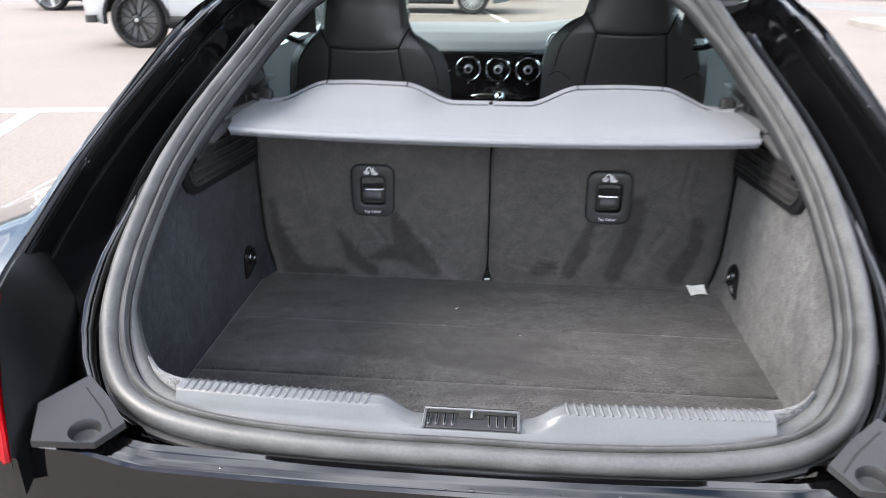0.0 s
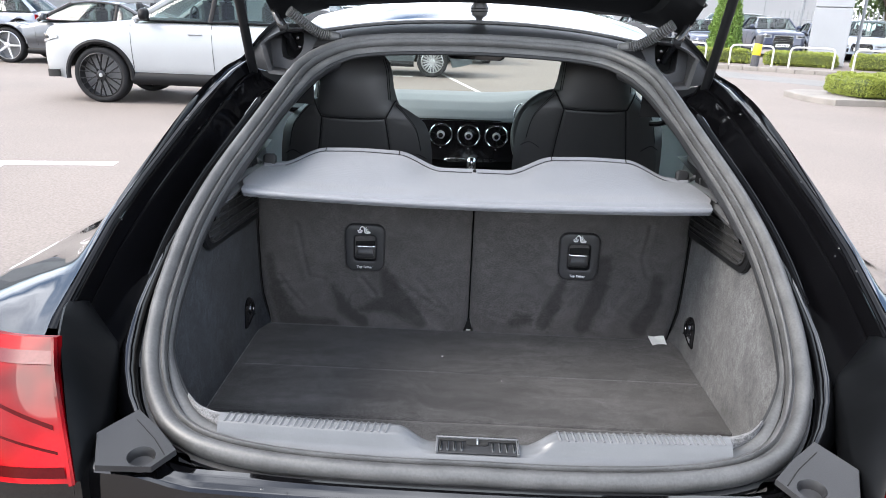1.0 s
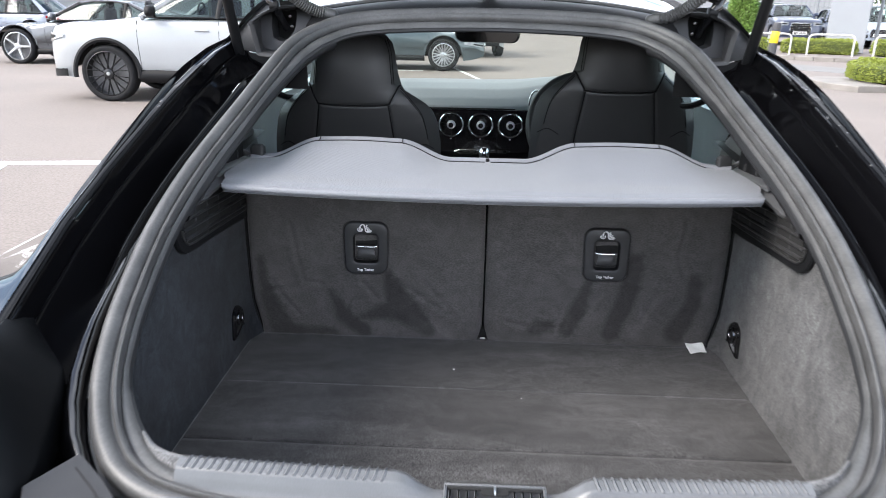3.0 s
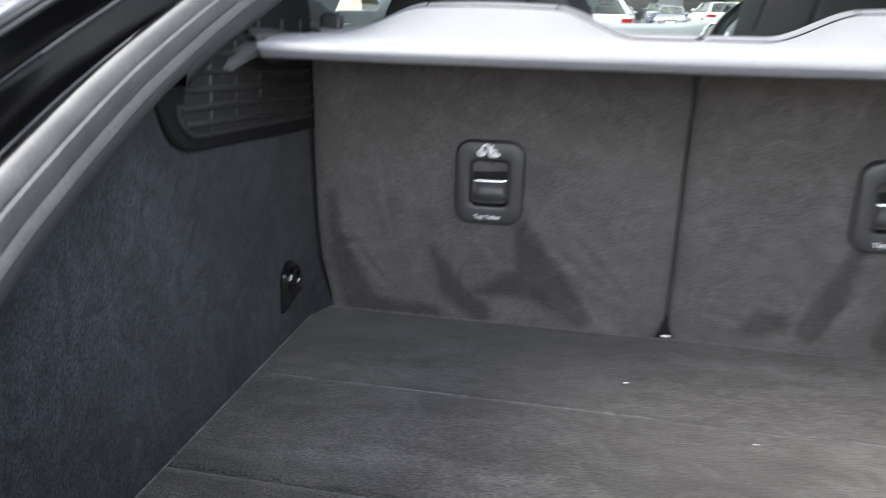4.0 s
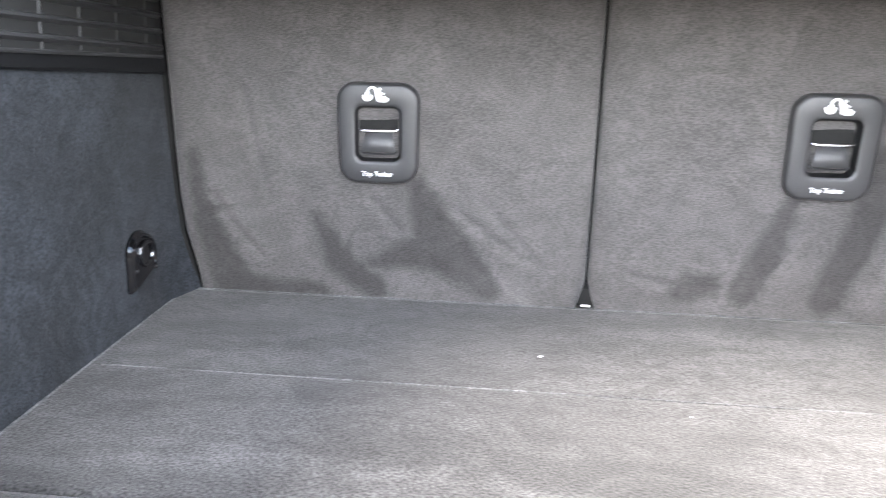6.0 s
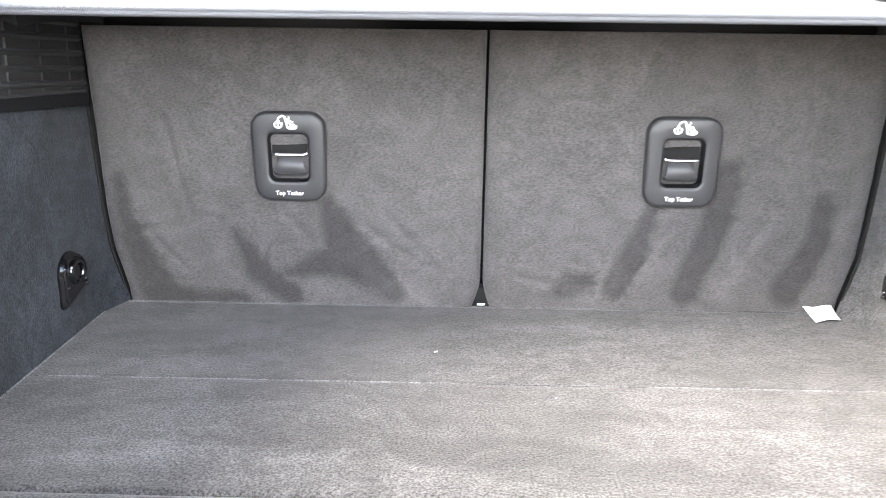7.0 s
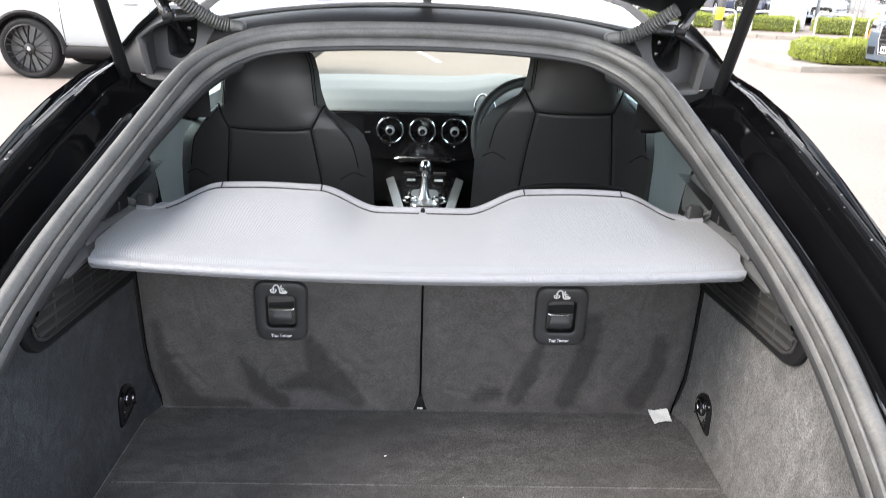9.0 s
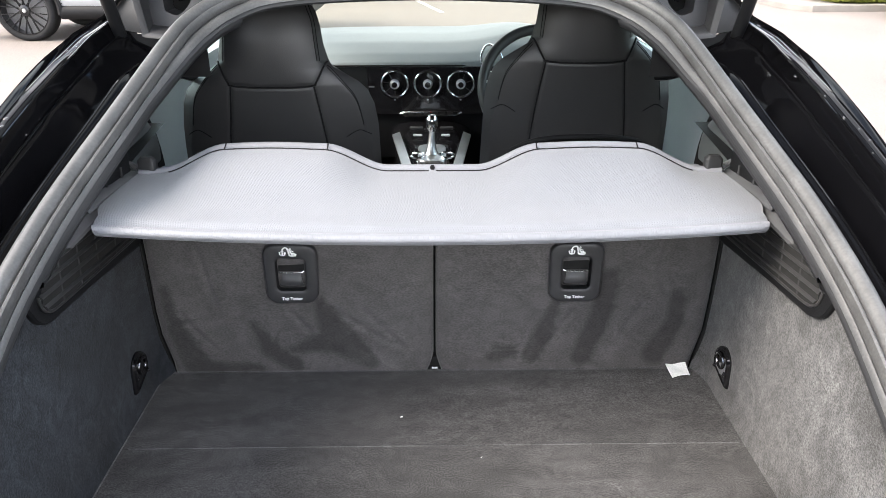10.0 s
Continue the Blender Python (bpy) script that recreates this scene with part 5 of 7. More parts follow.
part("tailgate_window", loft([[gate_point(x, s_, 0.030) for x, s_ in gi * 1.0], [gate_point(x * 0.5, 0.475 + (s_ - 0.475) * 0.5, 0.032) for x, s_ in gi], [gate_point(x * 0.02, 0.475 + (s_ - 0.475) * 0.02, 0.033) for x, s_ in gi]], True), M["tailgate_glass"], gate, "tinted tailgate glass")
for side in (1, -1):
    edge = [(0.552, 1.60, 1.56), (0.538, 1.62, 1.455), (0.536, 1.68, 1.419), (0.530, 1.74, 1.385), (0.512, 1.77, 1.395), (0.489, 1.79, 1.400), (0.449, 1.82, 1.412), (0.413, 1.835, 1.422)]
    inner = [(0.50, 1.62, 1.60), (0.48, 1.66, 1.50), (0.475, 1.68, 1.475), (0.465, 1.72, 1.450), (0.455, 1.75, 1.440), (0.445, 1.77, 1.440), (0.425, 1.79, 1.440), (0.40, 1.81, 1.440)]
    rows = [[(side * x, y, z) for x, y, z in (p, tuple(np.array(p) * 0.6 + np.array(q) * 0.4 + np.array((0, -0.006, -0.004))), q, tuple(np.array(q) + np.array((0, 0.03, 0.05))))] for p, q in zip(edge, inner)]
    cover_h = part("hinge_cover", thick(loft(rows, False), (0, 0.012, 0.012)), M["plastic"], gate, "black plastic tailgate corner over the hinge", sharp=30)
    for p in ((0.540, 1.625, 1.46), (0.534, 1.70, 1.415)):
        part("cover_bolt", moved(turned([(0, -0.004), (0.005, -0.003), (0.006, 0.002)], 10, "y"), Matrix.Translation((side * p[0], p[1] - 0.004, p[2]))), M["gloss_black"], cover_h)
part("gate_edge_seal", tube([gate_point(x, s_, 0.006) for x, s_ in go * 0.993 + gi * 0.007], 0.005, 6, closed=True), M["rubber"], gate)

# ---- coupe: glass, pillars, doors ----
wind = sheet(lambda u, v: ((2 * u - 1) * (0.50 + 0.16 * v), 2.80 + 0.68 * v - 0.10 * (2 * u - 1) ** 2 * v, (roof_z((2 * u - 1) * 0.5, 2.80) - 0.004) * (1 - v) + 1.035 * v + 0.02 * math.sin(math.pi * v)), 16, 14)
screen = part("windscreen", wind, M["screen_glass"], coupe, "green-tinted windscreen")
screen.visible_shadow = False
for side in (1, -1):
    part("a_pillar", tube([(side * 0.515, 2.74, 1.385), (side * 0.60, 3.07, 1.22), (side * 0.685, 3.42, 1.03)], 0.030, 8, squash=1.3), M["headliner"], coupe)
    win = sheet(lambda u, v: (side * (0.675 - 0.125 * v - 0.02 * v * v), 1.80 + u * (1.42 - 0.58 * v), 1.098 + 0.265 * v), 12, 8)
    pane = part("door_window", win, M["side_glass"], coupe, "clear side window")
    pane.visible_shadow = False
    part("roof_rail", tube([(side * 0.528, y, roof_z(0.5, y) - 0.012) for y in np.linspace(1.86, 2.82, 14)], 0.022, 8), M["headliner"], coupe)
    rear_q = sheet(lambda u, v: (side * (0.585 - 0.06 * v * (1 - 0.3 * u) + 0.06 * u * (1 - v)), 1.38 + 0.31 * u, 0.70 + (0.36 + 0.02 * u) * min(1, v * 1.5)), 10, 10)
    part("quarter_trim", rear_q, M["plastic"], coupe)
    b_pillar = sheet(lambda u, v: (side * (0.655 - 0.13 * v), 1.70 + 0.08 * u + 0.10 * v, 1.0 + 0.33 * v), 4, 8)
    part("b_pillar", thick(b_pillar, (side * 0.02, 0, 0)), M["door_trim"], coupe)
    dl = part("door_lining", thick(sheet(lambda u, v: (side * (0.655 + 0.025 * math.sin(math.pi * v) - 0.02 * (1 - v)), 1.72 + 1.50 * u, 0.50 + 0.60 * v), 14, 12), (side * 0.04, 0, 0)), M["door_trim"], coupe, "grey door lining")
    part("arm_rest", tube([(side * 0.635, y, 0.80 + 0.03 * math.sin(math.pi * t)) for t, y in ((0, 2.1), (0.3, 2.3), (0.7, 2.6), (1, 2.85))], [0.02, 0.035, 0.035, 0.02], 10), M["plastic_soft"], dl)
    part("seat_belt", tube(spline([(side * 0.60, 1.72, 1.10), (side * 0.575, 1.705, 1.03), (side * 0.565, 1.70, 0.90), (side * 0.56, 1.70, 0.70)], 12), 0.013, 8, squash=0.2), M["seam"], coupe, "black seat belt")
    part("belt_guide", tube(spline([(side * 0.63, 1.74, 1.225), (side * 0.578, 1.79, 1.19), (side * 0.555, 1.81, 1.165), (side * 0.53, 1.84, 1.145), (side * 0.505, 1.86, 1.140)], 10), 0.012, 8, squash=0.7), M["plastic"], coupe, "black seat belt guide")
    prof = spline([(1.40, 1.03), (1.41, 1.085), (1.457, 1.104), (1.546, 1.121), (1.608, 1.121), (1.65, 1.107), (1.676, 1.086), (1.694, 1.062), (1.690, 1.035)], 28)
    rings = []
    for x, k in ((0.70, 0.0), (0.60, 0.0), (0.573, 0.004), (0.562, 0.012), (0.558, 0.03)):
        rings.append([(side * x, 1.55 + (y - 1.55) * (1 - k * 2), z - k) for y, z in prof])
    part("quarter_top", loft(rings, False, False, True), M["quarter"], coupe, "dark moulded trim hump behind the door", sharp=50)
    # pillar trim under the seal beside the cover
    tr = loft([[(side * (x_in(y) + 0.004), y, pz(y) - 0.018), (side * (x_in(y) - 0.002), y + 0.004, pz(y) - 0.026), (side * (x_in(y) + 0.004), y + 0.010, pz(y) - 0.036), (side * (x_in(y) + 0.05), y + 0.012, pz(y) - 0.042), (side * (x_in(y) + 0.09), y + 0.012, pz(y) - 0.046)] for y in np.linspace(1.035, 1.60, 30)], False)
    part("pillar_trim", tr, M["plastic_soft"], coupe, "dark grey pillar trim", sharp=75)
    # door mirror outside
    mir = part("door_mirror", moved(turned([(0.0, -0.06), (0.05, -0.055), (0.085, -0.03), (0.095, 0.0), (0.09, 0.012), (0.0, 0.012)], 20, "y"), Matrix.Translation((side * 0.97, 2.965, 1.108)) @ Matrix.Rotation(radians(180), 4, "Z") @ Matrix.Diagonal((1.15, 1, 0.66, 1))), M["paint"], coupe, "black door mirror")
    part("mirror_face", moved(turned([(0.0, 0.0), (0.082, 0.0), (0.084, 0.002)], 20, "y"), Matrix.Translation((side * 0.97, 2.951, 1.108)) @ Matrix.Rotation(radians(-3 * side), 4, "Z") @ Matrix.Diagonal((1.15, 1, 0.66, 1))), M["mirror"], mir)
    part("mirror_stalk", tube([(side * 0.72, 3.02, 1.02), (side * 0.80, 3.0, 1.035), (side * 0.90, 2.985, 1.07)], 0.02, 8), M["plastic"], mir)

# bonnet, nose and underside
def bonnet(u, v):
    x = (2 * u - 1) * 0.82
    y = 3.40 + 1.12 * v
    return (x * (1 - 0.10 * v * v), y - 0.16 * (abs(x) / 0.82) ** 3 * v, 1.0 - 0.22 * v ** 1.6 - 0.05 * (abs(x) / 0.82) ** 3 - 0.0)


part("bonnet", sheet(bonnet, 24, 20), M["paint"], coupe, "glossy black bonnet")
part("front_bumper", sheet(lambda u, v: (0.845 * math.copysign(abs(math.sin(radians(-90 + 180 * u))) ** 0.6, u - 0.5), 4.26 + 0.27 * abs(math.cos(radians(-90 + 180 * u))) ** 0.6 + 0.04 * math.sin(math.pi * v), 0.80 - 0.56 * v), 30, 8), M["paint"], coupe)
part("underbody", box(1.5, 3.4, 0.10, 0.03, at=(0, 2.45, 0.33)), M["dark_void"], coupe)
part("firewall", box(1.3, 0.05, 0.56, 0.02, at=(0, 3.50, 0.64)), M["dark_void"], coupe)
part("cabin_floor", box(1.26, 1.9, 0.04, 0.01, at=(0, 2.42, 0.42)), M["headliner"], coupe)

# ---- dashboard ----
def dash_fn(u, v):
    x = (2 * u - 1) * 0.665
    hood = 0.045 * math.exp(-((x - 0.35) / 0.15) ** 2)
    rows = [(3.48, 1.020), (3.36, 1.062), (3.10, 1.070), (2.95, 1.058), (2.87, 1.030), (2.830, 1.004), (2.824, 0.992)]
    k = v * 6
    i = min(int(k), 5)
    y, z = np.array(rows[i]) * (1 - k + i) + np.array(rows[i + 1]) * (k - i)
    bow = 0.10 * (x / 0.66) ** 2
    return (x, y - bow * 0.4 - hood * (1.2 if v > 0.4 else 0), z + hood * math.sin(math.pi * min(1, v * 0.9)) - 0.02 * (x / 0.66) ** 4)


dash = part("dashboard", sheet(dash_fn, 60, 36), M["dash_top"], coupe, "grey soft dashboard with three round vents", sharp=60)
part("dash_face", sheet(lambda u, v: ((2 * u - 1) * 0.66, 2.826 - 0.04 * ((2 * u - 1)) ** 2 + 0.03 * v * v, 0.992 - 0.34 * v), 30, 10), M["plastic"], dash)
part("vent_panel", thick(sheet(lambda u, v: (-0.006 + (2 * u - 1) * (0.215 - 0.01 * v), 2.812 - 0.006 * math.sin(math.pi * u), 0.992 - 0.165 * v), 12, 8), (0, 0.01, 0)), M["gloss_black"], dash, "gloss black vent panel")
part("dash_seam", tube([((2 * u - 1) * 0.62, 2.822 - 0.04 * ((2 * u - 1)) ** 2, 0.996) for u in np.linspace(0, 1, 30)], 0.003, 6), M["seam"], dash)
for cx in (-0.1235, -0.0065, 0.1105):
    o = Matrix.Translation((cx, 2.806, 0.934))
    vent = part("air_vent", moved(tube([(0.0465 * math.cos(a), 0, 0.0465 * math.sin(a)) for a in np.linspace(0, 2 * math.pi, 40, endpoint=False)], 0.0042, 8, closed=True), o), M["chrome"], dash, "round vent with a bright ring")
    me = turned([(0.0, 0.012), (0.043, 0.010), (0.046, 0.0), (0.043, -0.004)], 32, "y")
    part("vent_bowl", moved(me, o), M["dark_void"], dash)
    hub = turned([(0.0, -0.016), (0.012, -0.015), (0.0165, -0.010), (0.0175, 0.004), (0.010, 0.010)], 24, "y")
    part("vent_knob", moved(hub, o), M["silver"], dash, "satin vent knob")
    part("knob_cap", moved(turned([(0.0, -0.018), (0.0095, -0.0175), (0.010, -0.015)], 18, "y"), o), M["gloss_black"], dash)
    for k in range(7):
        a = 2 * math.pi * k / 7 + 0.4
        blade = box(0.003, 0.006, 0.024, 0.001, m=o @ Matrix.Rotation(a, 4, "Y") @ Matrix.Translation((0, 0.005, 0.029)))
        part("vent_blade", blade, M["dark_void"], dash)
    part("vent_pointer", box(0.006, 0.003, 0.005, 0.001, at=(cx, 2.803, 0.8795)), M["silver"], dash)
part("switch_bar", tube([(-0.105, 2.806, 0.829), (-0.09, 2.80, 0.836), (0.095, 2.80, 0.838), (0.115, 2.806, 0.832), (0.095, 2.80, 0.824), (-0.09, 2.80, 0.822)], 0.0028, 6, closed=True), M["chrome"], dash, "bright-rimmed switch bar")
part("switch_face", box(0.19, 0.004, 0.012, 0.001, at=(0.004, 2.805, 0.830)), M["plastic"], dash)
for k in range(6):
    part("switch", box(0.020, 0.004, 0.008, 0.001, at=(-0.066 + 0.028 * k, 2.8025, 0.830)), M["plastic_soft"], dash)
part("hazard_switch", box(0.007, 0.004, 0.006, 0.001, at=(0.005, 2.8, 0.8365)), M["red_lens"], dash)
part("brightwork_badge", box(0.020, 0.002, 0.005, 0.0005, at=(-0.205, 2.806, 0.925)), M["silver"], dash)
side_vent = spline([(0.205, 2.79, 0.99), (0.20, 2.785, 0.95), (0.235, 2.78, 0.915), (0.275, 2.78, 0.93), (0.26, 2.785, 0.985), (0.225, 2.79, 1.008)], 30, True)
part("driver_vent_ring", tube([tuple(p + np.array((-0.022, -0.035, 0.07))) for p in side_vent], 0.004, 6, closed=True), M["chrome"], dash)

# centre console and gear lever
console = part("centre_console", thick(sheet(lambda u, v: (0.006 + (2 * u - 1) * (0.085 + 0.055 * v), 2.20 + 0.62 * v, 0.765 + 0.035 * v * v - 0.03 * (2 * u - 1) ** 4), 12, 16), (0, 0, -0.25)), M["gloss_black"], coupe, "gloss black centre console")
for side in (1, -1):
    rail = sheet(lambda u, v: (0.006 + side * (0.058 + 0.026 * u + 0.052 * v), 2.30 + 0.38 * v, 0.784 + 0.012 * v - 0.010 * u), 4, 10)
    part("console_rail", thick(rail, (0, 0, -0.008)), M["silver"], console, "brushed aluminium rail")
plate_o = [(0.006 + x, 2.46 + y) for x, y in rounded(0.090, 0.19, 0.03)]
part("shift_plate", slab(plate_o, 0.768, 0.788, 0.004), M["silver"], console, "silver gear plate")
for side in (1, -1):
    part("cup_ring", tube([(0.006 + side * 0.045 + 0.022 * math.cos(a), 2.42 + 0.030 * math.sin(a), 0.790) for a in np.linspace(0, 2 * math.pi, 24, endpoint=False)], 0.004, 6, closed=True), M["chrome"], console)
    part("console_button", box(0.030, 0.018, 0.006, 0.002, at=(0.006 + side * 0.047, 2.62, 0.800)), M["silver"], console)
    part("button_row", box(0.046, 0.012, 0.010, 0.002, at=(0.006 + side * 0.052, 2.69, 0.806)), M["plastic_soft"], console)
lever = part("gear_lever", tube([(0.004, 2.45, 0.785), (0.004, 2.452, 0.80), (0.005, 2.456, 0.83), (0.006, 2.46, 0.862)], [0.024, 0.016, 0.011, 0.009], 14), M["silver"], coupe, "aluminium gear lever")
part("gear_knob", moved(turned([(0.0, 0.030), (0.012, 0.028), (0.0195, 0.018), (0.021, 0.006), (0.017, -0.010), (0.011, -0.022), (0.010, -0.028)], 24, "z"), Matrix.Translation((0.006, 2.462, 0.878))), M["chrome"], lever, "polished gear knob")
part("knob_inlay", moved(turned([(0.0, 0.0315), (0.009, 0.0305), (0.010, 0.029)], 18, "z"), Matrix.Translation((0.006, 2.462, 0.878))), M["gloss_black"], lever)

# steering wheel
wm = Matrix.Translation((0.345, 2.50, 0.985)) @ Matrix.Rotation(radians(-22), 4, "X")
wheel_ob = part("steering_wheel", moved(tube([(0.180 * math.cos(a), 0, max(-0.15, 0.180 * math.sin(a))) for a in np.linspace(0, 2 * math.pi, 56, endpoint=False)], 0.0165, 10, closed=True), wm), M["leather"], coupe, "black leather flat-bottomed steering wheel")
part("wheel_boss", moved(turned([(0, -0.03), (0.05, -0.026), (0.07, 0.0), (0.06, 0.02), (0, 0.03)], 24, "y"), wm), M["plastic"], wheel_ob)
for dx, dz in ((0.12, 0.01), (-0.12, 0.01), (0.0, -0.10)):
    part("wheel_spoke", moved(box(0.13 if dz > 0 else 0.04, 0.018, 0.032 if dz > 0 else 0.11, 0.006, at=(dx, 0, dz)), wm), M["plastic"], wheel_ob)
    if dz > 0:
        part("spoke_trim", moved(box(0.10, 0.004, 0.010, 0.002, at=(dx, -0.011, dz + 0.006)), wm), M["silver"], wheel_ob)
part("column", moved(tube([(0, 0, 0), (0, 0.35, -0.02)], 0.045, 12), wm), M["plastic"], wheel_ob)

# rear-view mirror
rv = part("rear_view_mirror", moved(joined(slab(rounded(0.225, 0.064, 0.028), -0.012, 0.014, 0.006)), Matrix.Translation((0.004, 2.52, 1.292)) @ Matrix.Rotation(radians(90), 4, "X") @ Matrix.Rotation(radians(-10), 4, "Y")), M["gloss_black"], coupe, "black rear-view mirror")
# Pane is gloss black: its dark reflection is put into the colour.
part("mirror_pane", moved(slab(rounded(0.205, 0.050, 0.022), 0.0142, 0.0152, 0.0), Matrix.Translation((0.004, 2.52, 1.292)) @ Matrix.Rotation(radians(90), 4, "X") @ Matrix.Rotation(radians(-10), 4, "Y")), M["gloss_black"], rv)
part("mirror_stem", tube([(0.004, 2.53, 1.31), (0.004, 2.62, 1.365), (0.004, 2.72, 1.395)], [0.012, 0.016, 0.03], 10), M["plastic"], rv)

# ---- front seats ----
W_Z = curve1([(-0.62, 0.225), (-0.30, 0.228), (-0.10, 0.221), (-0.05, 0.213), (-0.02, 0.200), (0.00, 0.182), (0.02, 0.152), (0.035, 0.128), (0.05, 0.119), (0.08, 0.111), (0.12, 0.105), (0.15, 0.096), (0.168, 0.080), (0.180, 0.055), (0.186, 0.02)])


# where the rear panel turns into the side gusset
E_Z = curve1([(-0.62, 0.205), (-0.15, 0.205), (-0.09, 0.190), (-0.03, 0.172), (0.012, 0.145), (0.040, 0.116), (0.05, 0.099), (0.09, 0.094), (0.13, 0.089), (0.16, 0.078), (0.186, 0.02)])


def back_y(x, dz):
    """Rear face of a seat back at height dz over the neck seam."""
    w = W_Z(dz)
    lean = -0.12 * dz if dz < 0 else -0.02 * dz + 0.9 * max(0, dz - 0.09) ** 1.6
    return lean + 0.034 * (min(1, abs(x) / w)) ** 3 + 0.62 * max(0, abs(x) - E_Z(dz)) - 0.010 * math.exp(-((dz - 0.06) / 0.08) ** 2)


NECK = [(-0.117, 0.046), (-0.112, 0.040), (-0.094, 0.006), (-0.088, 0.0), (-0.04, -0.004), (0.04, -0.004), (0.088, 0.0), (0.094, 0.006), (0.112, 0.040), (0.117, 0.046)]
PANEL = [(0.089, -0.002), (0.096, -0.05), (0.107, -0.13), (0.120, -0.26)]
SEAMS = [NECK, PANEL, [(-x, z) for x, z in PANEL]]


def front_seat(at, label):
    ob = thing("front_seat", at, label, "car seat", group="front seats of the coupe")
    o = np.array(at)
    zs = np.concatenate([np.linspace(-0.62, -0.26, 10), np.linspace(-0.25, -0.06, 42), np.linspace(-0.056, 0.186, 74)])
    zs0 = o[2] + 0.62
    rings = []
    for dz in zs:
        w = W_Z(dz)
        dep = 0.13 if dz < 0 else 0.13 - 0.05 * min(1, dz / 0.10)
        dep *= 1 if dz < 0.15 else max(0.25, 1 - ((dz - 0.15) / 0.036) ** 2 * 0.75)
        ring = []
        for t in np.linspace(-1, 1, 150):
            x = w * (0.55 * math.sin(t * math.pi / 2) + 0.45 * t)
            gap = gap_to(x, dz, SEAMS)
            ring.append((o[0] + x, o[1] + back_y(x, dz) + 0.0030 * math.exp(-(gap / 0.0036) ** 2) + 0.0009 * math.exp(-gap / 0.012), zs0 + dz))
        for t in np.linspace(1, -1, 10)[1:-1]:
            x = w * 0.94 * t
            y = back_y(0, dz) + dep + 0.05 * (abs(t) ** 2)
            ring.append((o[0] + x, o[1] + y, zs0 + dz))
        rings.append(ring)
    surf = lambda x, dz, lift=0.0: (o[0] + x, o[1] + back_y(x, dz) + 0.0018 + lift, zs0 + dz)
    part("seat_backrest", loft(rings, True, False, True), M["leather"], ob, "black leather backrest with built-in headrest", sharp=70)
    def run(pts, r=0.0018):
        q = spline(pts, 40)
        return tube([surf(x, dz, 0.0 if r > 0.0015 else -0.0018) for x, dz in q], r, 6)
    part("headrest_seam", run(NECK, 0.0022), M["seam"], ob)
    for sd in (1, -1):
        part("panel_seam", run([(sd * x, z) for x, z in PANEL], 0.0019), M["seam"], ob)
        for off in (0.0, 0.005):
            part("headrest_stitch", run([(sd * (0.098 + off), 0.05), (sd * (0.094 + off), 0.09), (sd * (0.089 + off), 0.13), (sd * (0.078 + off), 0.16)], 0.0011), M["seam"], ob)
            part("shoulder_stitch", run([(sd * 0.118, 0.040 - off), (sd * 0.145, 0.012 - off), (sd * 0.175, -0.03 - off), (sd * 0.190, -0.09 - off)], 0.0011), M["seam"], ob)
        part("side_seam", run([(sd * 0.150, -0.12), (sd * 0.18, -0.105), (sd * 0.205, -0.118)], 0.0012), M["seam"], ob)
    cush = loft([[(o[0] + 0.24 * math.sin(t) * (1 - 0.1 * k), o[1] + 0.12 + 0.50 * k, zs0 - 0.56 + 0.02 * k + 0.075 * math.cos(t)) for t in np.linspace(0, 2 * math.pi, 16, endpoint=False)] for k in np.linspace(0, 1, 8)], True, False, True)
    part("seat_cushion", cush, M["leather"], ob)
    for sd in (1, -1):
        part("seat_runner", box(0.04, 0.55, 0.05, 0.01, at=(o[0] + sd * 0.18, o[1] + 0.34, 0.465)), M["plastic"], ob)
    return ob


seat_l = front_seat((-0.340, 1.795, 1.134 - 0.62), "black leather passenger seat set low and far back")
seat_r = front_seat((0.347, 1.880, 1.171 - 0.62), "black leather driver seat set higher and further forward")
rim_line = spline([(0.188, 0.945), (0.196, 0.958), (0.243, 0.981), (0.306, 0.991), (0.415, 0.992), (0.494, 0.978), (0.505, 0.965)], 40)
hump_back = tube([(x, 1.880 + back_y(x - 0.347, z - 1.171) - 0.006, z) for x, z in rim_line], 0.007, 8)
part("back_pocket_rim", hump_back, M["plastic"], seat_r)

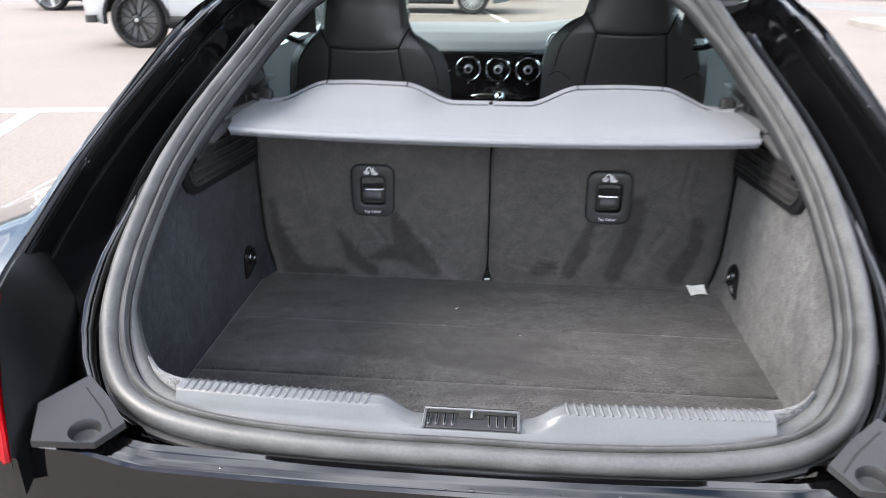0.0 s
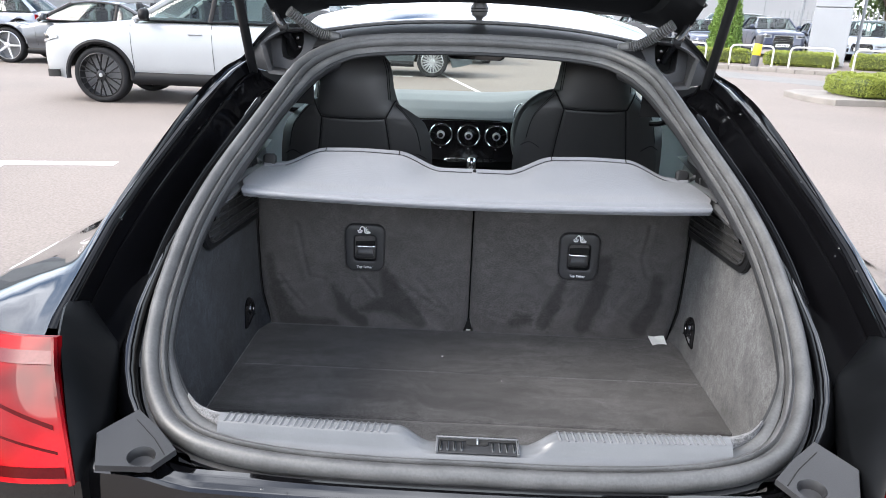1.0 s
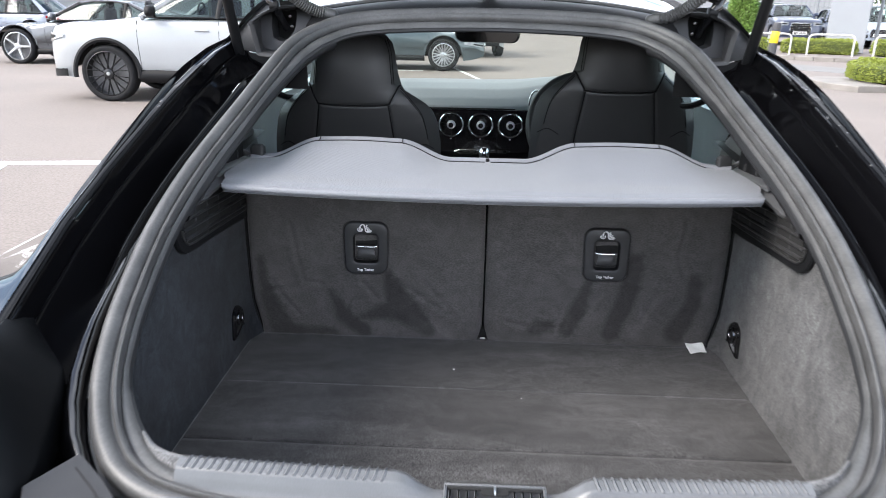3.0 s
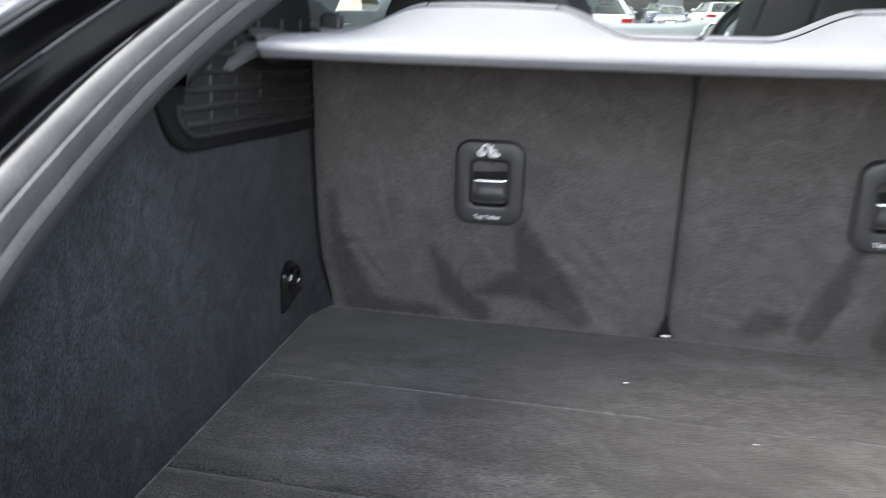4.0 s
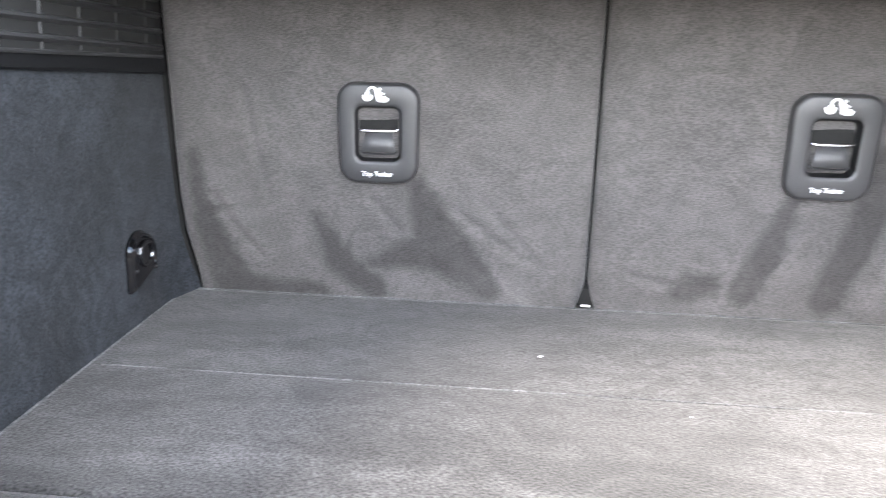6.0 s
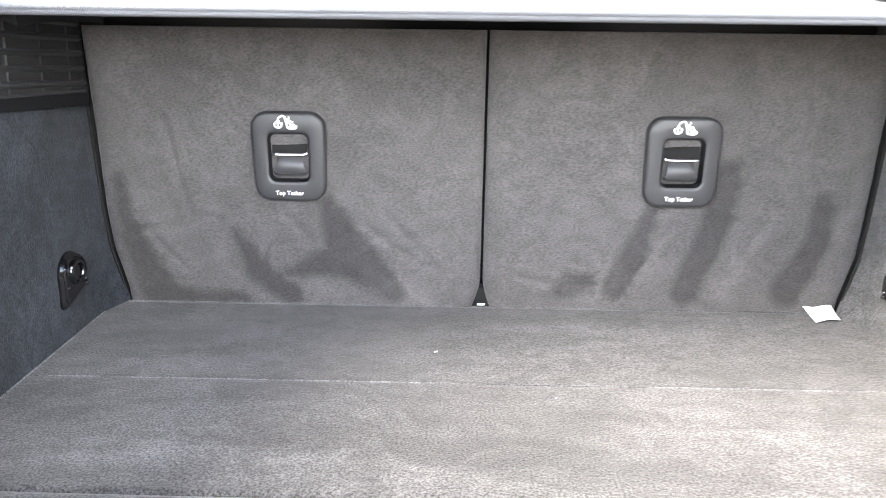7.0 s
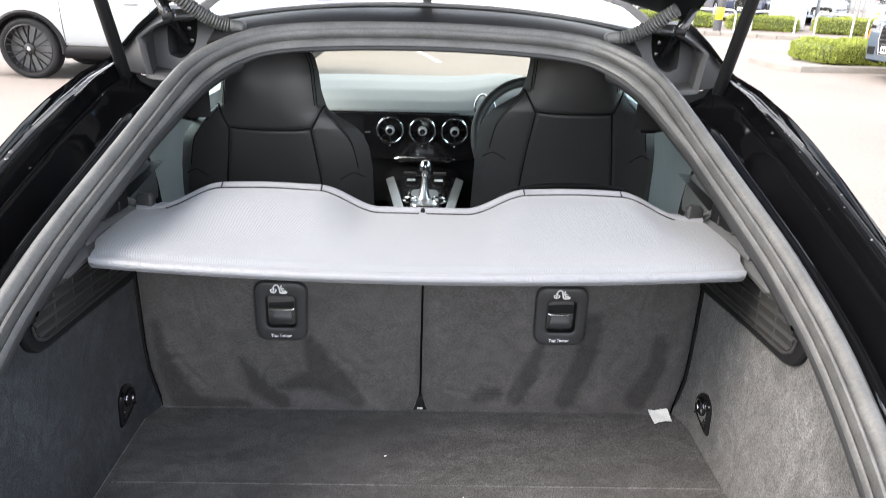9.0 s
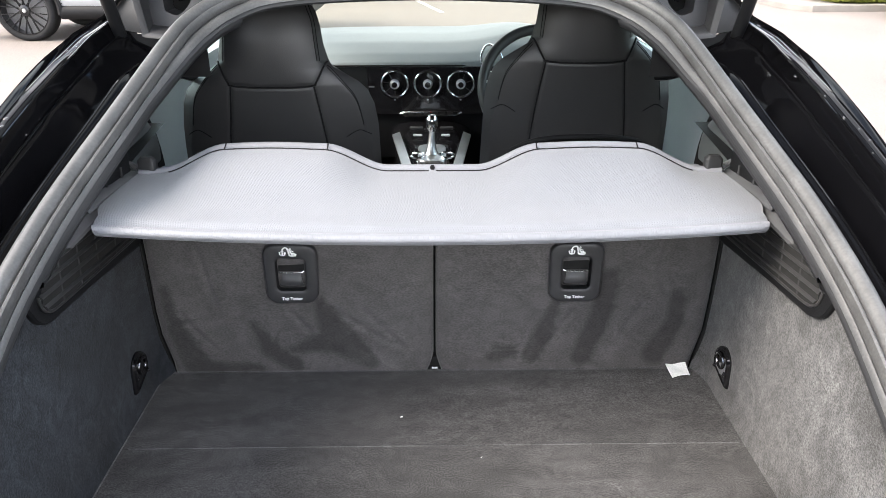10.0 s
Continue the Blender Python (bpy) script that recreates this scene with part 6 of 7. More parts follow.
# ---- coupe wheels ----
def road_wheel(parent, centre, side, r_tyre, r_rim, width, spokes, rim_mat, tyre_mat, twin=False, label="", hub_mat=None, crossed=False):
    """Tyre, rim with real spokes and hub; side is the outward direction along x of the built wheel."""
    o = Matrix.Translation(centre) @ Matrix.Rotation(0 if side > 0 else math.pi, 4, "Z")
    h = width / 2
    tyre = part("tyre", moved(turned([(r_rim, -h), (r_rim + 0.03, -h - 0.006), (r_tyre - 0.02, -h), (r_tyre, -h + 0.025), (r_tyre, h - 0.025), (r_tyre - 0.02, h), (r_rim + 0.03, h + 0.006), (r_rim, h), (r_rim - 0.012, h - 0.012)], 44, "x"), o), tyre_mat, parent, label)
    rim = [moved(turned([(r_rim, h - 0.004), (r_rim - 0.014, h + 0.002), (r_rim - 0.02, h - 0.01), (r_rim - 0.022, -h + 0.02)], 44, "x"), o)]
    for k in range(spokes):
        for sp in ((-0.10, 0.10) if twin else (0.0,)):
            a = 2 * math.pi * k / spokes
            a2 = a + sp * (4.6 if crossed else 1.6 if twin else 1)
            a0 = a - sp * 1.0 if crossed else a
            p0 = Vector((h - 0.02, 0.045 * math.cos(a0), 0.045 * math.sin(a0)))
            p1 = Vector((h - 0.008, (r_rim - 0.012) * math.cos(a2), (r_rim - 0.012) * math.sin(a2)))
            wd = 0.0100 if crossed else 0.013 if twin else 0.022
            t = Vector((0, -math.sin(a), math.cos(a)))
            k0 = 0.6 if crossed else 1.25
            vs = [p0 - t * wd * k0, p0 + t * wd * k0, p1 + t * wd * 0.9, p1 - t * wd * 0.9]
            top = [v + Vector((0.012, 0, 0)) - (t * (0.004 if i in (1, 2) else -0.004)) for i, v in enumerate(vs)]
            bot = [v - Vector((0.016, 0, 0)) for v in vs]
            rim.append(moved((bot + top, [(4, 5, 6, 7), (0, 1, 5, 4), (1, 2, 6, 5), (2, 3, 7, 6), (3, 0, 4, 7)]), o))
    rim.append(moved(turned([(0.07, h - 0.03), (0.065, h - 0.008), (0.034, h + 0.002), (0.030, h - 0.004), (0, h - 0.004)], 24, "x"), o))
    part("rim", joined(*rim), rim_mat, tyre, sharp=25)
    part("hub_cap", moved(turned([(0.028, h - 0.004), (0.024, h + 0.003), (0, h + 0.004)], 18, "x"), o), hub_mat or M["silver"], tyre)
    part("brake_disc", moved(turned([(0.0, -0.02), (r_rim * 0.95, -0.02), (r_rim * 0.95, -0.035)], 28, "x"), o), M["wheel_dark"], tyre)
    return tyre


M["tyre"] = surface("tyre_rubber", (0.013, 0.013, 0.014), 0.8, spec=0.2, vary=0.25, scale=9, grain=120, bump=0.4)
M["rim_black"] = surface("black_alloy", (0.008, 0.008, 0.009), 0.3, coat=0.25, spec=0.3, bump=0.02)
for side in (1, -1):
    for y in (1.22, 3.72):
        road_wheel(coupe, (side * 0.80, y, GZ + 0.33), side, 0.33, 0.235, 0.23, 5, M["silver"], M["tyre"], True, "coupe road wheel")

# rain drops left on the paint, the corner plates and the seal
random.seed(11)
drops = []


def drop(p, r, normal):
    n_ = Vector(normal).normalized()
    q = n_.to_track_quat("Z", "Y").to_matrix().to_4x4()
    piece = turned([(r, 0), (r * 0.92, r * 0.28), (r * 0.6, r * 0.5), (0, r * 0.6)], 8, "z")
    drops.append(moved(piece, Matrix.Translation(p) @ q @ Matrix.Diagonal((random.uniform(0.7, 1.5), random.uniform(0.7, 1.3), 1, 1))))


for _ in range(26):
    x = random.uniform(-0.45, 0.45)
    drop((x, 0.505 + 0.055 * x * x + random.uniform(0, 0.012), 0.8500 + 0.014 * x * x), random.choice((0.0012, 0.0018, 0.0026)), (0, -0.1, 1))
for side in (1, -1):
    for _ in range(40 if side > 0 else 18):
        y = random.uniform(0.85, 1.58)
        a, b = x_out(y), x_edge(y)
        t = random.uniform(0.77, 0.97)
        u = float(np.interp(t, [g[0] for g in GUT], [g[1] for g in GUT]))
        drop((side * (a + (b - a) * t), y, gut_z(y, t, u)), random.choice((0.001, 0.0013, 0.0017, 0.0025, 0.0035)), (side * -0.1, -0.4, 1))
    for x, y in ((0.462, 0.545), (0.447, 0.552), (0.455, 0.535), (0.43, 0.575)):
        drop((side * x, y, 0.887 + 0.16 * (y - 0.53) + 0.10 * (x - 0.43)), 0.0018, (0, 0, 1))
tagged(part("rain_drops", joined(*drops), M["water"], coupe, "small rain drops on the black paint"), kind="stuff")

# ---- ground ----
M["tarmac"] = surface("worn_tarmac", (0.158, 0.134, 0.119), 0.9, vary=0.10, scale=0.5, grain=55, grain_amount=0.2, bump=0.5, bump_size=0.006)
M["tarmac_dark"] = surface("patched_tarmac", (0.15, 0.145, 0.14), 0.9, vary=0.12, scale=0.8, grain=55, grain_amount=0.2, bump=0.5, bump_size=0.006)
M["line"] = surface("worn_white_line", (0.56, 0.555, 0.54), 0.8, vary=0.12, scale=3, grain=40, grain_amount=0.15, bump=0.2)
M["kerb"] = surface("concrete_kerb", (0.19, 0.175, 0.16), 0.9, vary=0.15, scale=3, grain=60, bump=0.4, bump_size=0.004, per_object=0.08)
M["paving"] = surface("pink_grey_paving", (0.165, 0.140, 0.127), 0.9, vary=0.10, scale=1.5, grain=60, bump=0.3)
v, f_ = sheet(lambda u, w: (-400 + 800 * u, -300 + 900 * w, GZ), 40, 45)
ground = single("ground", (v, f_), M["tarmac"], "pale worn tarmac of a car park", "tarmac", kind="structure")


def band(name, pts, width, label, material, h=0.004):
    """Flat painted or laid strip along a line on the ground."""
    p = np.array(pts, float)
    left_, right_ = [], []
    for i in range(len(p)):
        d = p[min(i + 1, len(p) - 1)] - p[max(i - 1, 0)]
        n_ = np.array((-d[1], d[0])) / np.linalg.norm(d) * width / 2
        left_.append(p[i] + n_)
        right_.append(p[i] - n_)
    rings = [[(a[0], a[1], GZ + 0.0005), (a[0], a[1], GZ + h), (b[0], b[1], GZ + h), (b[0], b[1], GZ + 0.0005)] for a, b in zip(left_, right_)]
    return single(name, loft(rings, True, False, True), material, label, "road marking" if material is M["line"] else "paving", kind="structure", sharp=20)


band("bay_line", [(-4.9, 5.62), (-4.1, 5.74), (-3.05, 5.90)], 0.15, "worn white parking bay line", M["line"])
band("bay_line", [(-3.98, 5.66), (-3.80, 5.0), (-3.62, 4.2)], 0.15, "worn white parking bay line", M["line"])
band("bay_line", [(-1.1, 19.5), (-0.45, 16.5), (0.25, 13.2)], 0.08, "white bay line across the tarmac", M["line"])
band("bay_line", [(-7.0, 15.6), (-3.5, 16.0), (-1.2, 16.1)], 0.10, "white bay line beside the parked hatchback", M["line"])
band("patched_strip", [(6.2, 23.2), (7.6, 20.4), (9.2, 18.4), (13.5, 16.8)], 2.0, "darker patched tarmac strip", M["tarmac_dark"])

# ---- parked vehicles ----
M["white_paint"] = surface("white_car_paint", (0.295, 0.305, 0.315), 0.32, vary=0.03, scale=2, grain=60, grain_amount=0.02, bump=0.0, coat=0.8)
M["grey_paint"] = surface("metallic_grey_paint", (0.075, 0.079, 0.087), 0.3, metal=0.35, vary=0.06, scale=2, grain=300, grain_amount=0.05, bump=0.0, coat=0.9)
M["teal_paint"] = surface("dark_teal_grey_paint", (0.055, 0.075, 0.085), 0.3, metal=0.3, vary=0.06, scale=2, bump=0.0, coat=0.9)
M["blue_paint"] = surface("pale_blue_paint", (0.17, 0.19, 0.24), 0.3, metal=0.2, vary=0.05, scale=2, bump=0.0, coat=0.9)
M["slate_paint"] = surface("slate_blue_paint", (0.06, 0.085, 0.115), 0.3, metal=0.3, vary=0.05, scale=2, bump=0.0, coat=0.9)
M["navy_paint"] = surface("navy_blue_paint", (0.028, 0.036, 0.068), 0.3, metal=0.2, vary=0.05, scale=2, bump=0.0, coat=0.9)
M["silver_paint"] = surface("silver_blue_paint", (0.25, 0.285, 0.34), 0.3, metal=0.3, vary=0.05, scale=2, bump=0.0, coat=0.9)
M["black_car"] = surface("black_car_paint", (0.012, 0.012, 0.014), 0.25, vary=0.05, scale=2, bump=0.0, coat=0.9)
M["cladding"] = surface("black_cladding", (0.007, 0.007, 0.008), 0.5, spec=0.18, grain=200, bump=0.2)
M["car_glass"] = glass("car_window_glass", (0.66, 0.77, 0.74), 0.85)
M["cabin"] = surface("dark_cabin", (0.03, 0.031, 0.033), 0.85, bump=0.2)
M["lens"] = surface("clear_headlamp", (0.20, 0.21, 0.225), 0.12, bump=0.02, coat=1.0, vary=0.3, scale=12)
M["plate_white"] = surface("white_number_plate", (0.75, 0.75, 0.72), 0.5, bump=0.02)
M["plate_yellow"] = surface("yellow_number_plate", (0.75, 0.55, 0.06), 0.5, bump=0.02)
M["plate_ink"] = surface("plate_ink", (0.03, 0.03, 0.03), 0.6, bump=0.0)

SHAPES = {
    # length, half width, height, wheelbase, front overhang, tyre radius, rim radius, bonnet, belt, screen foot, roof front, roof rear, tail foot, tail height
    "suv": (4.40, 0.915, 1.62, 2.61, 0.85, 0.375, 0.305, 1.10, 1.13, 0.86, 0.16, -1.62, -2.02, 1.10),
    "coupe": (4.60, 0.92, 1.37, 2.77, 0.82, 0.37, 0.30, 0.84, 0.93, 0.80, 0.10, -0.95, -1.85, 0.98),
    "hatch": (4.34, 0.90, 1.45, 2.64, 0.88, 0.338, 0.25, 0.86, 0.95, 0.92, 0.25, -1.35, -1.95, 0.98),
    "mpv": (4.00, 0.86, 1.60, 2.50, 0.80, 0.30, 0.21, 0.94, 0.98, 1.10, 0.42, -1.45, -1.85, 1.00),
    "van": (4.60, 0.90, 1.85, 2.85, 0.88, 0.32, 0.22, 1.05, 1.12, 1.25, 0.60, -2.10, -2.22, 1.10),
}


def mirror_pod(at, s_):
    """Rounded wing-mirror shell, blunt behind and swept in front."""
    rings = []
    for i in range(9):
        t = -1 + 2 * i / 8
        k = max(0.12, (1 - abs(t) ** 3.0) ** 0.5)
        rings.append([(at[0] + s_ * 0.10 * t, at[1] + 0.015 + k * (0.075 if math.cos(a) > 0 else 0.045) * math.copysign(abs(math.cos(a)) ** 0.7, math.cos(a)), at[2] + k * 0.075 * math.copysign(abs(math.sin(a)) ** 0.75, math.sin(a)) - 0.012 * t) for a in np.linspace(0, 2 * math.pi, 16, endpoint=False)])
    return loft(rings, True, False, True)


def vehicle(shape, paint, at, yaw, label, rim="silver", spokes=5, twin=True, clad=False, plate="white", category="car", fine=True, group=""):
    """A parked vehicle, built facing +y about its middle and then set down."""
    L, W, H, wb, fo, rt, rr, bon, belt, y_a, y_b, y_c, y_d, tail_z = SHAPES[shape]
    ob = thing("parked_" + {"suv": "suv", "coupe": "coupe", "hatch": "hatchback", "mpv": "small_car", "van": "van"}[shape], (0, 0, 0), label, category, group)
    hl = L / 2
    drop_z = 0.15 if shape == "suv" else 0.38 if shape == "van" else 0.24
    lamp_h = 0.13 if shape == "suv" else 0.085
    yf, yr = hl - fo, hl - fo - wb
    ys = hl - 0.55

    def half_w(y):
        t = max(0.0, (abs(y) - ys) / (hl - ys))
        return W * (1 - 0.24 * t ** 3.2)

    top = curve1([(-hl, tail_z - 0.10), (-hl + 0.06, tail_z - 0.02), (y_d, tail_z), (y_d + 0.3, belt), (y_a, belt - 0.01), (y_a + 0.12, bon + 0.03), (hl - 0.50, bon - 0.055), (hl - 0.28, bon - 0.30 * drop_z), (hl - 0.12, bon - 0.50 * drop_z), (hl - 0.04, bon - 0.71 * drop_z), (hl, bon - drop_z)])
    low0 = 0.30 if clad else 0.22

    def bottom(y):
        z = low0 + 0.10 * max(0, (abs(y) - ys) / (hl - ys)) ** 2
        for c in (yf, yr):
            if abs(y - c) < rt + 0.065:
                z = max(z, rt + math.sqrt((rt + 0.065) ** 2 - (y - c) ** 2))
        return z
    st = np.unique(np.round(np.concatenate([np.linspace(-hl, hl, 40 if fine else 24), *[np.linspace(c - rt - 0.064, c + rt + 0.064, 17 if fine else 9) for c in (yf, yr)], [hl - 0.03, hl - 0.08, -hl + 0.03]]), 4))
    rings = []
    for y in st:
        w, zt, zb = half_w(y), top(y), bottom(y)
        zt = max(zt, zb + 0.05)
        pts = [(0, zt), (0.45 * w, zt - 0.004), (0.80 * w, zt - 0.022), (0.93 * w, zt - 0.065), (0.985 * w, max(zb + 0.02, zt - 0.20)), (w, max(zb + 0.01, 0.62 * zt)), (0.985 * w, max(zb, 0.48)), (0.965 * w, max(zb, 0.42)), (0.955 * w, zb)]
        hp = [(x, z) for x, z in spline(pts, 22 if fine else 14)]
        rings.append([(-x, y, z) for x, z in reversed(hp)] + [(x, y, z) for x, z in hp[1:]])
    body = part("body", loft(rings, False, False, True), paint, ob, sharp=38)
    # greenhouse
    xb, xr = 0.90 * W, 0.66 * W
    rz = lambda y: H - 0.05 * ((y - (y_b + y_c) / 2) / max(0.3, (y_b - y_c) / 2)) ** 2
    top_paint = M["black_car"] if shape == "coupe" else paint
    part("roof", thick(sheet(lambda u, v: ((2 * u - 1) * (xr + 0.015), y_c + (y_b - y_c) * v, rz(y_c + (y_b - y_c) * v) - 0.035 * abs(2 * u - 1) ** 3), 10, 12), (0, 0, -0.03)), top_paint, ob)

    def pane(name, a, b, c, d, bow=0.03):
        """Sheet between four corners with a slight bow outward."""
        a, b, c, d = map(np.array, (a, b, c, d))
        n_ = np.cross(b - a, c - a)
        n_ = n_ / np.linalg.norm(n_)
        mid = (a + b + c + d) / 4
        if n_ @ (mid - np.array((0, (y_b + y_c) / 2, belt - 0.1))) < 0:
            n_ = -n_
        return part(name, sheet(lambda u, v: tuple((1 - v) * ((1 - u) * a + u * b) + v * ((1 - u) * c + u * d) + n_ * bow * math.sin(math.pi * u) * (1 - 0.3 * v)), 8, 5), M["car_glass"], ob)
    zr_b, zr_c = rz(y_b) - 0.02, rz(y_c) - 0.02
    pane("windscreen", (-xb + 0.05, y_a, belt), (xb - 0.05, y_a, belt), (-xr, y_b, zr_b), (xr, y_b, zr_b))
    pane("rear_window", (-xb + 0.05, y_d + 0.08, tail_z), (xb - 0.05, y_d + 0.08, tail_z), (-xr, y_c, zr_c), (xr, y_c, zr_c))
    y_m = (y_a + y_d) / 2 - 0.02
    if shape == "suv":
        y_m += 0.265 * (y_a - y_m + 0.06)
    for s_ in (1, -1):
        cuts = [y_a - 0.10, y_m, y_d + 0.25] if shape != "coupe" else [y_a - 0.10, y_m - 0.35, y_d + 0.45]
        topy = [y_b, y_m - 0.05 if shape != "coupe" else y_m - 0.35, y_c + 0.06]
        for k in range(2):
            pane("side_window", (s_ * xb, cuts[k], belt - 0.005), (s_ * xb, cuts[k + 1], belt - 0.005), (s_ * xr, topy[k], rz(topy[k]) - 0.05), (s_ * xr, topy[k + 1], rz(topy[k + 1]) - 0.05), 0.015)
        part("a_pillar", tube([(s_ * (xb - 0.01), y_a, belt - 0.02), (s_ * (xr + 0.01), y_b, zr_b - 0.01)], 0.030, 6, squash=1.4), top_paint, ob)
        part("b_pillar", tube([(s_ * (xb + 0.004), cuts[1], belt - 0.02), (s_ * (xr + 0.012), topy[1], rz(topy[1]) - 0.045)], 0.035, 6, squash=0.6), M["cladding"], ob)
        part("c_pillar", tube([(s_ * (xb - 0.02), y_d + 0.12, tail_z - 0.03), (s_ * (xr + 0.005), y_c, zr_c - 0.01)], [0.10, 0.06], 8, squash=0.5), top_paint, ob)
        part("roof_rail", tube([(s_ * (xr + 0.012), y, rz(y) - 0.045) for y in np.linspace(y_c, y_b, 8)], 0.022, 6), top_paint if shape != "suv" else M["cladding"], ob)
        part("window_trim", tube([(s_ * (xb + 0.006), y, belt - 0.008) for y in np.linspace(y_d + 0.2, y_a - 0.05, 8)], 0.010, 5), M["cladding"], ob)
        # seams, handles, mirrors
        def skin(y, z):
            zt, w = top(y), half_w(y)
            return w * float(np.interp(z, [0.42, 0.48, 0.62 * zt, zt - 0.20, zt - 0.065], [0.965, 0.985, 1.0, 0.985, 0.93]))
        for y in (y_a + 0.06 - (0.02), cuts[1] - 0.02, cuts[1] - 1.02 if shape != "coupe" else cuts[1] - 1.0):
            if abs(y - yr) > rt + 0.10 or y > yr:
                zs = np.linspace(max(0.45, bottom(y) + 0.02), belt - 0.05, 10)
                part("door_seam", tube([(s_ * (skin(y, z) + 0.0030), y - 0.05 * (1 - z / belt), z) for z in zs], 0.004, 5), M["plate_ink"], ob)
        for y in (cuts[1] + 0.20, cuts[1] - 0.78) if shape != "coupe" else (cuts[1] + 0.2,):
            part("door_handle", box(0.030, 0.19, 0.026, 0.008, at=(s_ * (skin(y, belt - 0.17) + 0.012), y, belt - 0.17)), paint, ob)
        mir = part("wing_mirror", mirror_pod((s_ * (xb + 0.11), y_a - 0.22, belt + 0.075), s_), M["cladding"] if clad else paint, ob)
        part("mirror_foot", tube([(s_ * (xb - 0.02), y_a - 0.20, belt + 0.0), (s_ * (xb + 0.06), y_a - 0.21, belt + 0.04)], 0.022, 6), M["cladding"], mir)
        # sill and arches
        part("sill", tube([(s_ * (0.965 * W), y, low0 + 0.05) for y in np.linspace(yr + rt + 0.07, yf - rt - 0.07, 10)], 0.042 if clad else 0.03, 8, squash=2.0), M["cladding"], ob)
        for c in (yf, yr):
            arc_ = [(s_ * (half_w(c) * 0.985 + 0.004), c + (rt + 0.075) * math.cos(a), rt + (rt + 0.075) * math.sin(a)) for a in np.linspace(-0.12 if clad else 0.1, math.pi + (0.12 if clad else -0.1), 24)]
            part("arch_trim", tube(arc_, 0.034 if clad else 0.012, 6, squash=0.7), M["cladding"] if clad else paint, ob)
            part("arch_liner", tube([(s_ * W * 0.62, c + (rt + 0.055) * math.cos(a), rt + (rt + 0.055) * math.sin(a)) for a in np.linspace(0, math.pi, 14)], 0.06, 5), M["cabin"], ob)
            road_wheel(ob, (s_ * (W - 0.115), c, rt), s_, rt, rr, 0.22, spokes, M[rim], M["tyre"], twin, "road wheel", crossed=rim == "rim_black")
        # lamps at the four corners
        def front_y(x):
            q = max(0.0, (1 - x / W) / 0.24)
            return hl + 0.004 if x < 0.76 * W else ys + (hl - ys) * min(1, max(0, (1 - x / W) / 0.24)) ** (1 / 3.2) + 0.004

        def lamp_at(u, v, out=0.005):
            """Headlamp skin: across the nose, then back along the wing."""
            t = max(0.0, (u - 0.4) / 0.6)
            z = bon - drop_z - 0.04 - lamp_h + (0.30 * drop_z if shape != "suv" else 0.07) * t + (lamp_h - (0.7 if shape == "suv" else 0.25) * lamp_h * t) * v
            if u < 0.4:
                return (s_ * (0.50 + 0.24 * u / 0.4) * W, hl + out, z)
            y = hl - (0.26 if shape == "suv" else 0.40) * t
            return (s_ * (half_w(y) * (1.0 - 0.012 * v) + out + 0.006), y, z)
        hd = part("headlamp", thick(sheet(lamp_at, 14, 4), (0, -0.03, 0)), M["lens"], ob, "clear headlamp")
        part("headlamp_core", sheet(lambda u, v: lamp_at(0.15 + 0.6 * u, 0.3 + 0.4 * v, 0.009), 8, 2), M["cladding"], hd)
        if clad:
            part("lower_bumper", thick(sheet(lambda u, v: lamp_at(u, 0, 0.008)[:2] + (0.305 + 0.10 * v + 0.03 * u,), 14, 2), (0, -0.03, 0)), M["cladding"], ob)
        tz = tail_z - 0.20
        lampr = sheet(lambda u, v: (s_ * (0.55 + 0.42 * u) * W, -front_y((0.55 + 0.42 * u) * W) - 0.004, tz - 0.06 + 0.13 * v + 0.02 * u), 8, 3)
        part("tail_lamp", thick(lampr, (0, 0.05, 0)), M["red_lens"], ob, "red tail lamp")
        intake = sheet(lambda u, v: (s_ * (0.50 + 0.22 * u) * W, hl + 0.003, 0.40 + 0.13 * v), 5, 3)
        part("side_intake", thick(intake, (0, -0.03, 0)), M["cladding"], ob)
    # grille, plates, bumpers
    gw, g0, g1 = 0.43 * W, 0.42, bon - 0.22
    gr = part("grille", thick(sheet(lambda u, v: ((2 * u - 1) * gw * (0.82 + 0.18 * math.sin(math.pi * min(1, 0.25 + v * 0.75))), hl + 0.006, g0 + (g1 - g0) * v), 6, 4), (0, -0.03, 0)), M["cladding"], ob, "dark slatted grille")
    for k in range(7):
        part("grille_bar", box(gw * 1.8, 0.008, 0.010, 0.002, at=(0, hl + 0.010, g0 + 0.03 + (g1 - g0 - 0.05) * k / 6)), M["chrome"], gr)
    part("grille_rim", tube([(gw * 0.82, hl + 0.008, g0), (gw, hl + 0.008, (g0 + g1) / 2), (gw * 0.9, hl + 0.008, g1), (-gw * 0.9, hl + 0.008, g1), (-gw, hl + 0.008, (g0 + g1) / 2), (-gw * 0.82, hl + 0.008, g0)], 0.012, 6, closed=True), M["chrome"], gr)
    for y, z, mat in ((hl + 0.02, 0.50, "plate_white"), (-hl - 0.008, tail_z - 0.30, "plate_yellow" if plate == "white" else "plate_" + plate)):
        pl = part("number_plate", box(0.52, 0.010, 0.11, 0.003, at=(0, y, z)), M[mat], ob)
        for k in range(7):
            part("plate_bar", box(0.045, 0.004, 0.07, 0.001, at=(-0.19 + 0.062 * k + (0.02 if k > 3 else 0), y + (0.006 if y > 0 else -0.006), z)), M["plate_ink"], pl)
    part("rear_bumper", box(1.4 * W, 0.05, 0.14, 0.02, at=(0, -hl - 0.005, 0.38)), M["cladding"], ob)
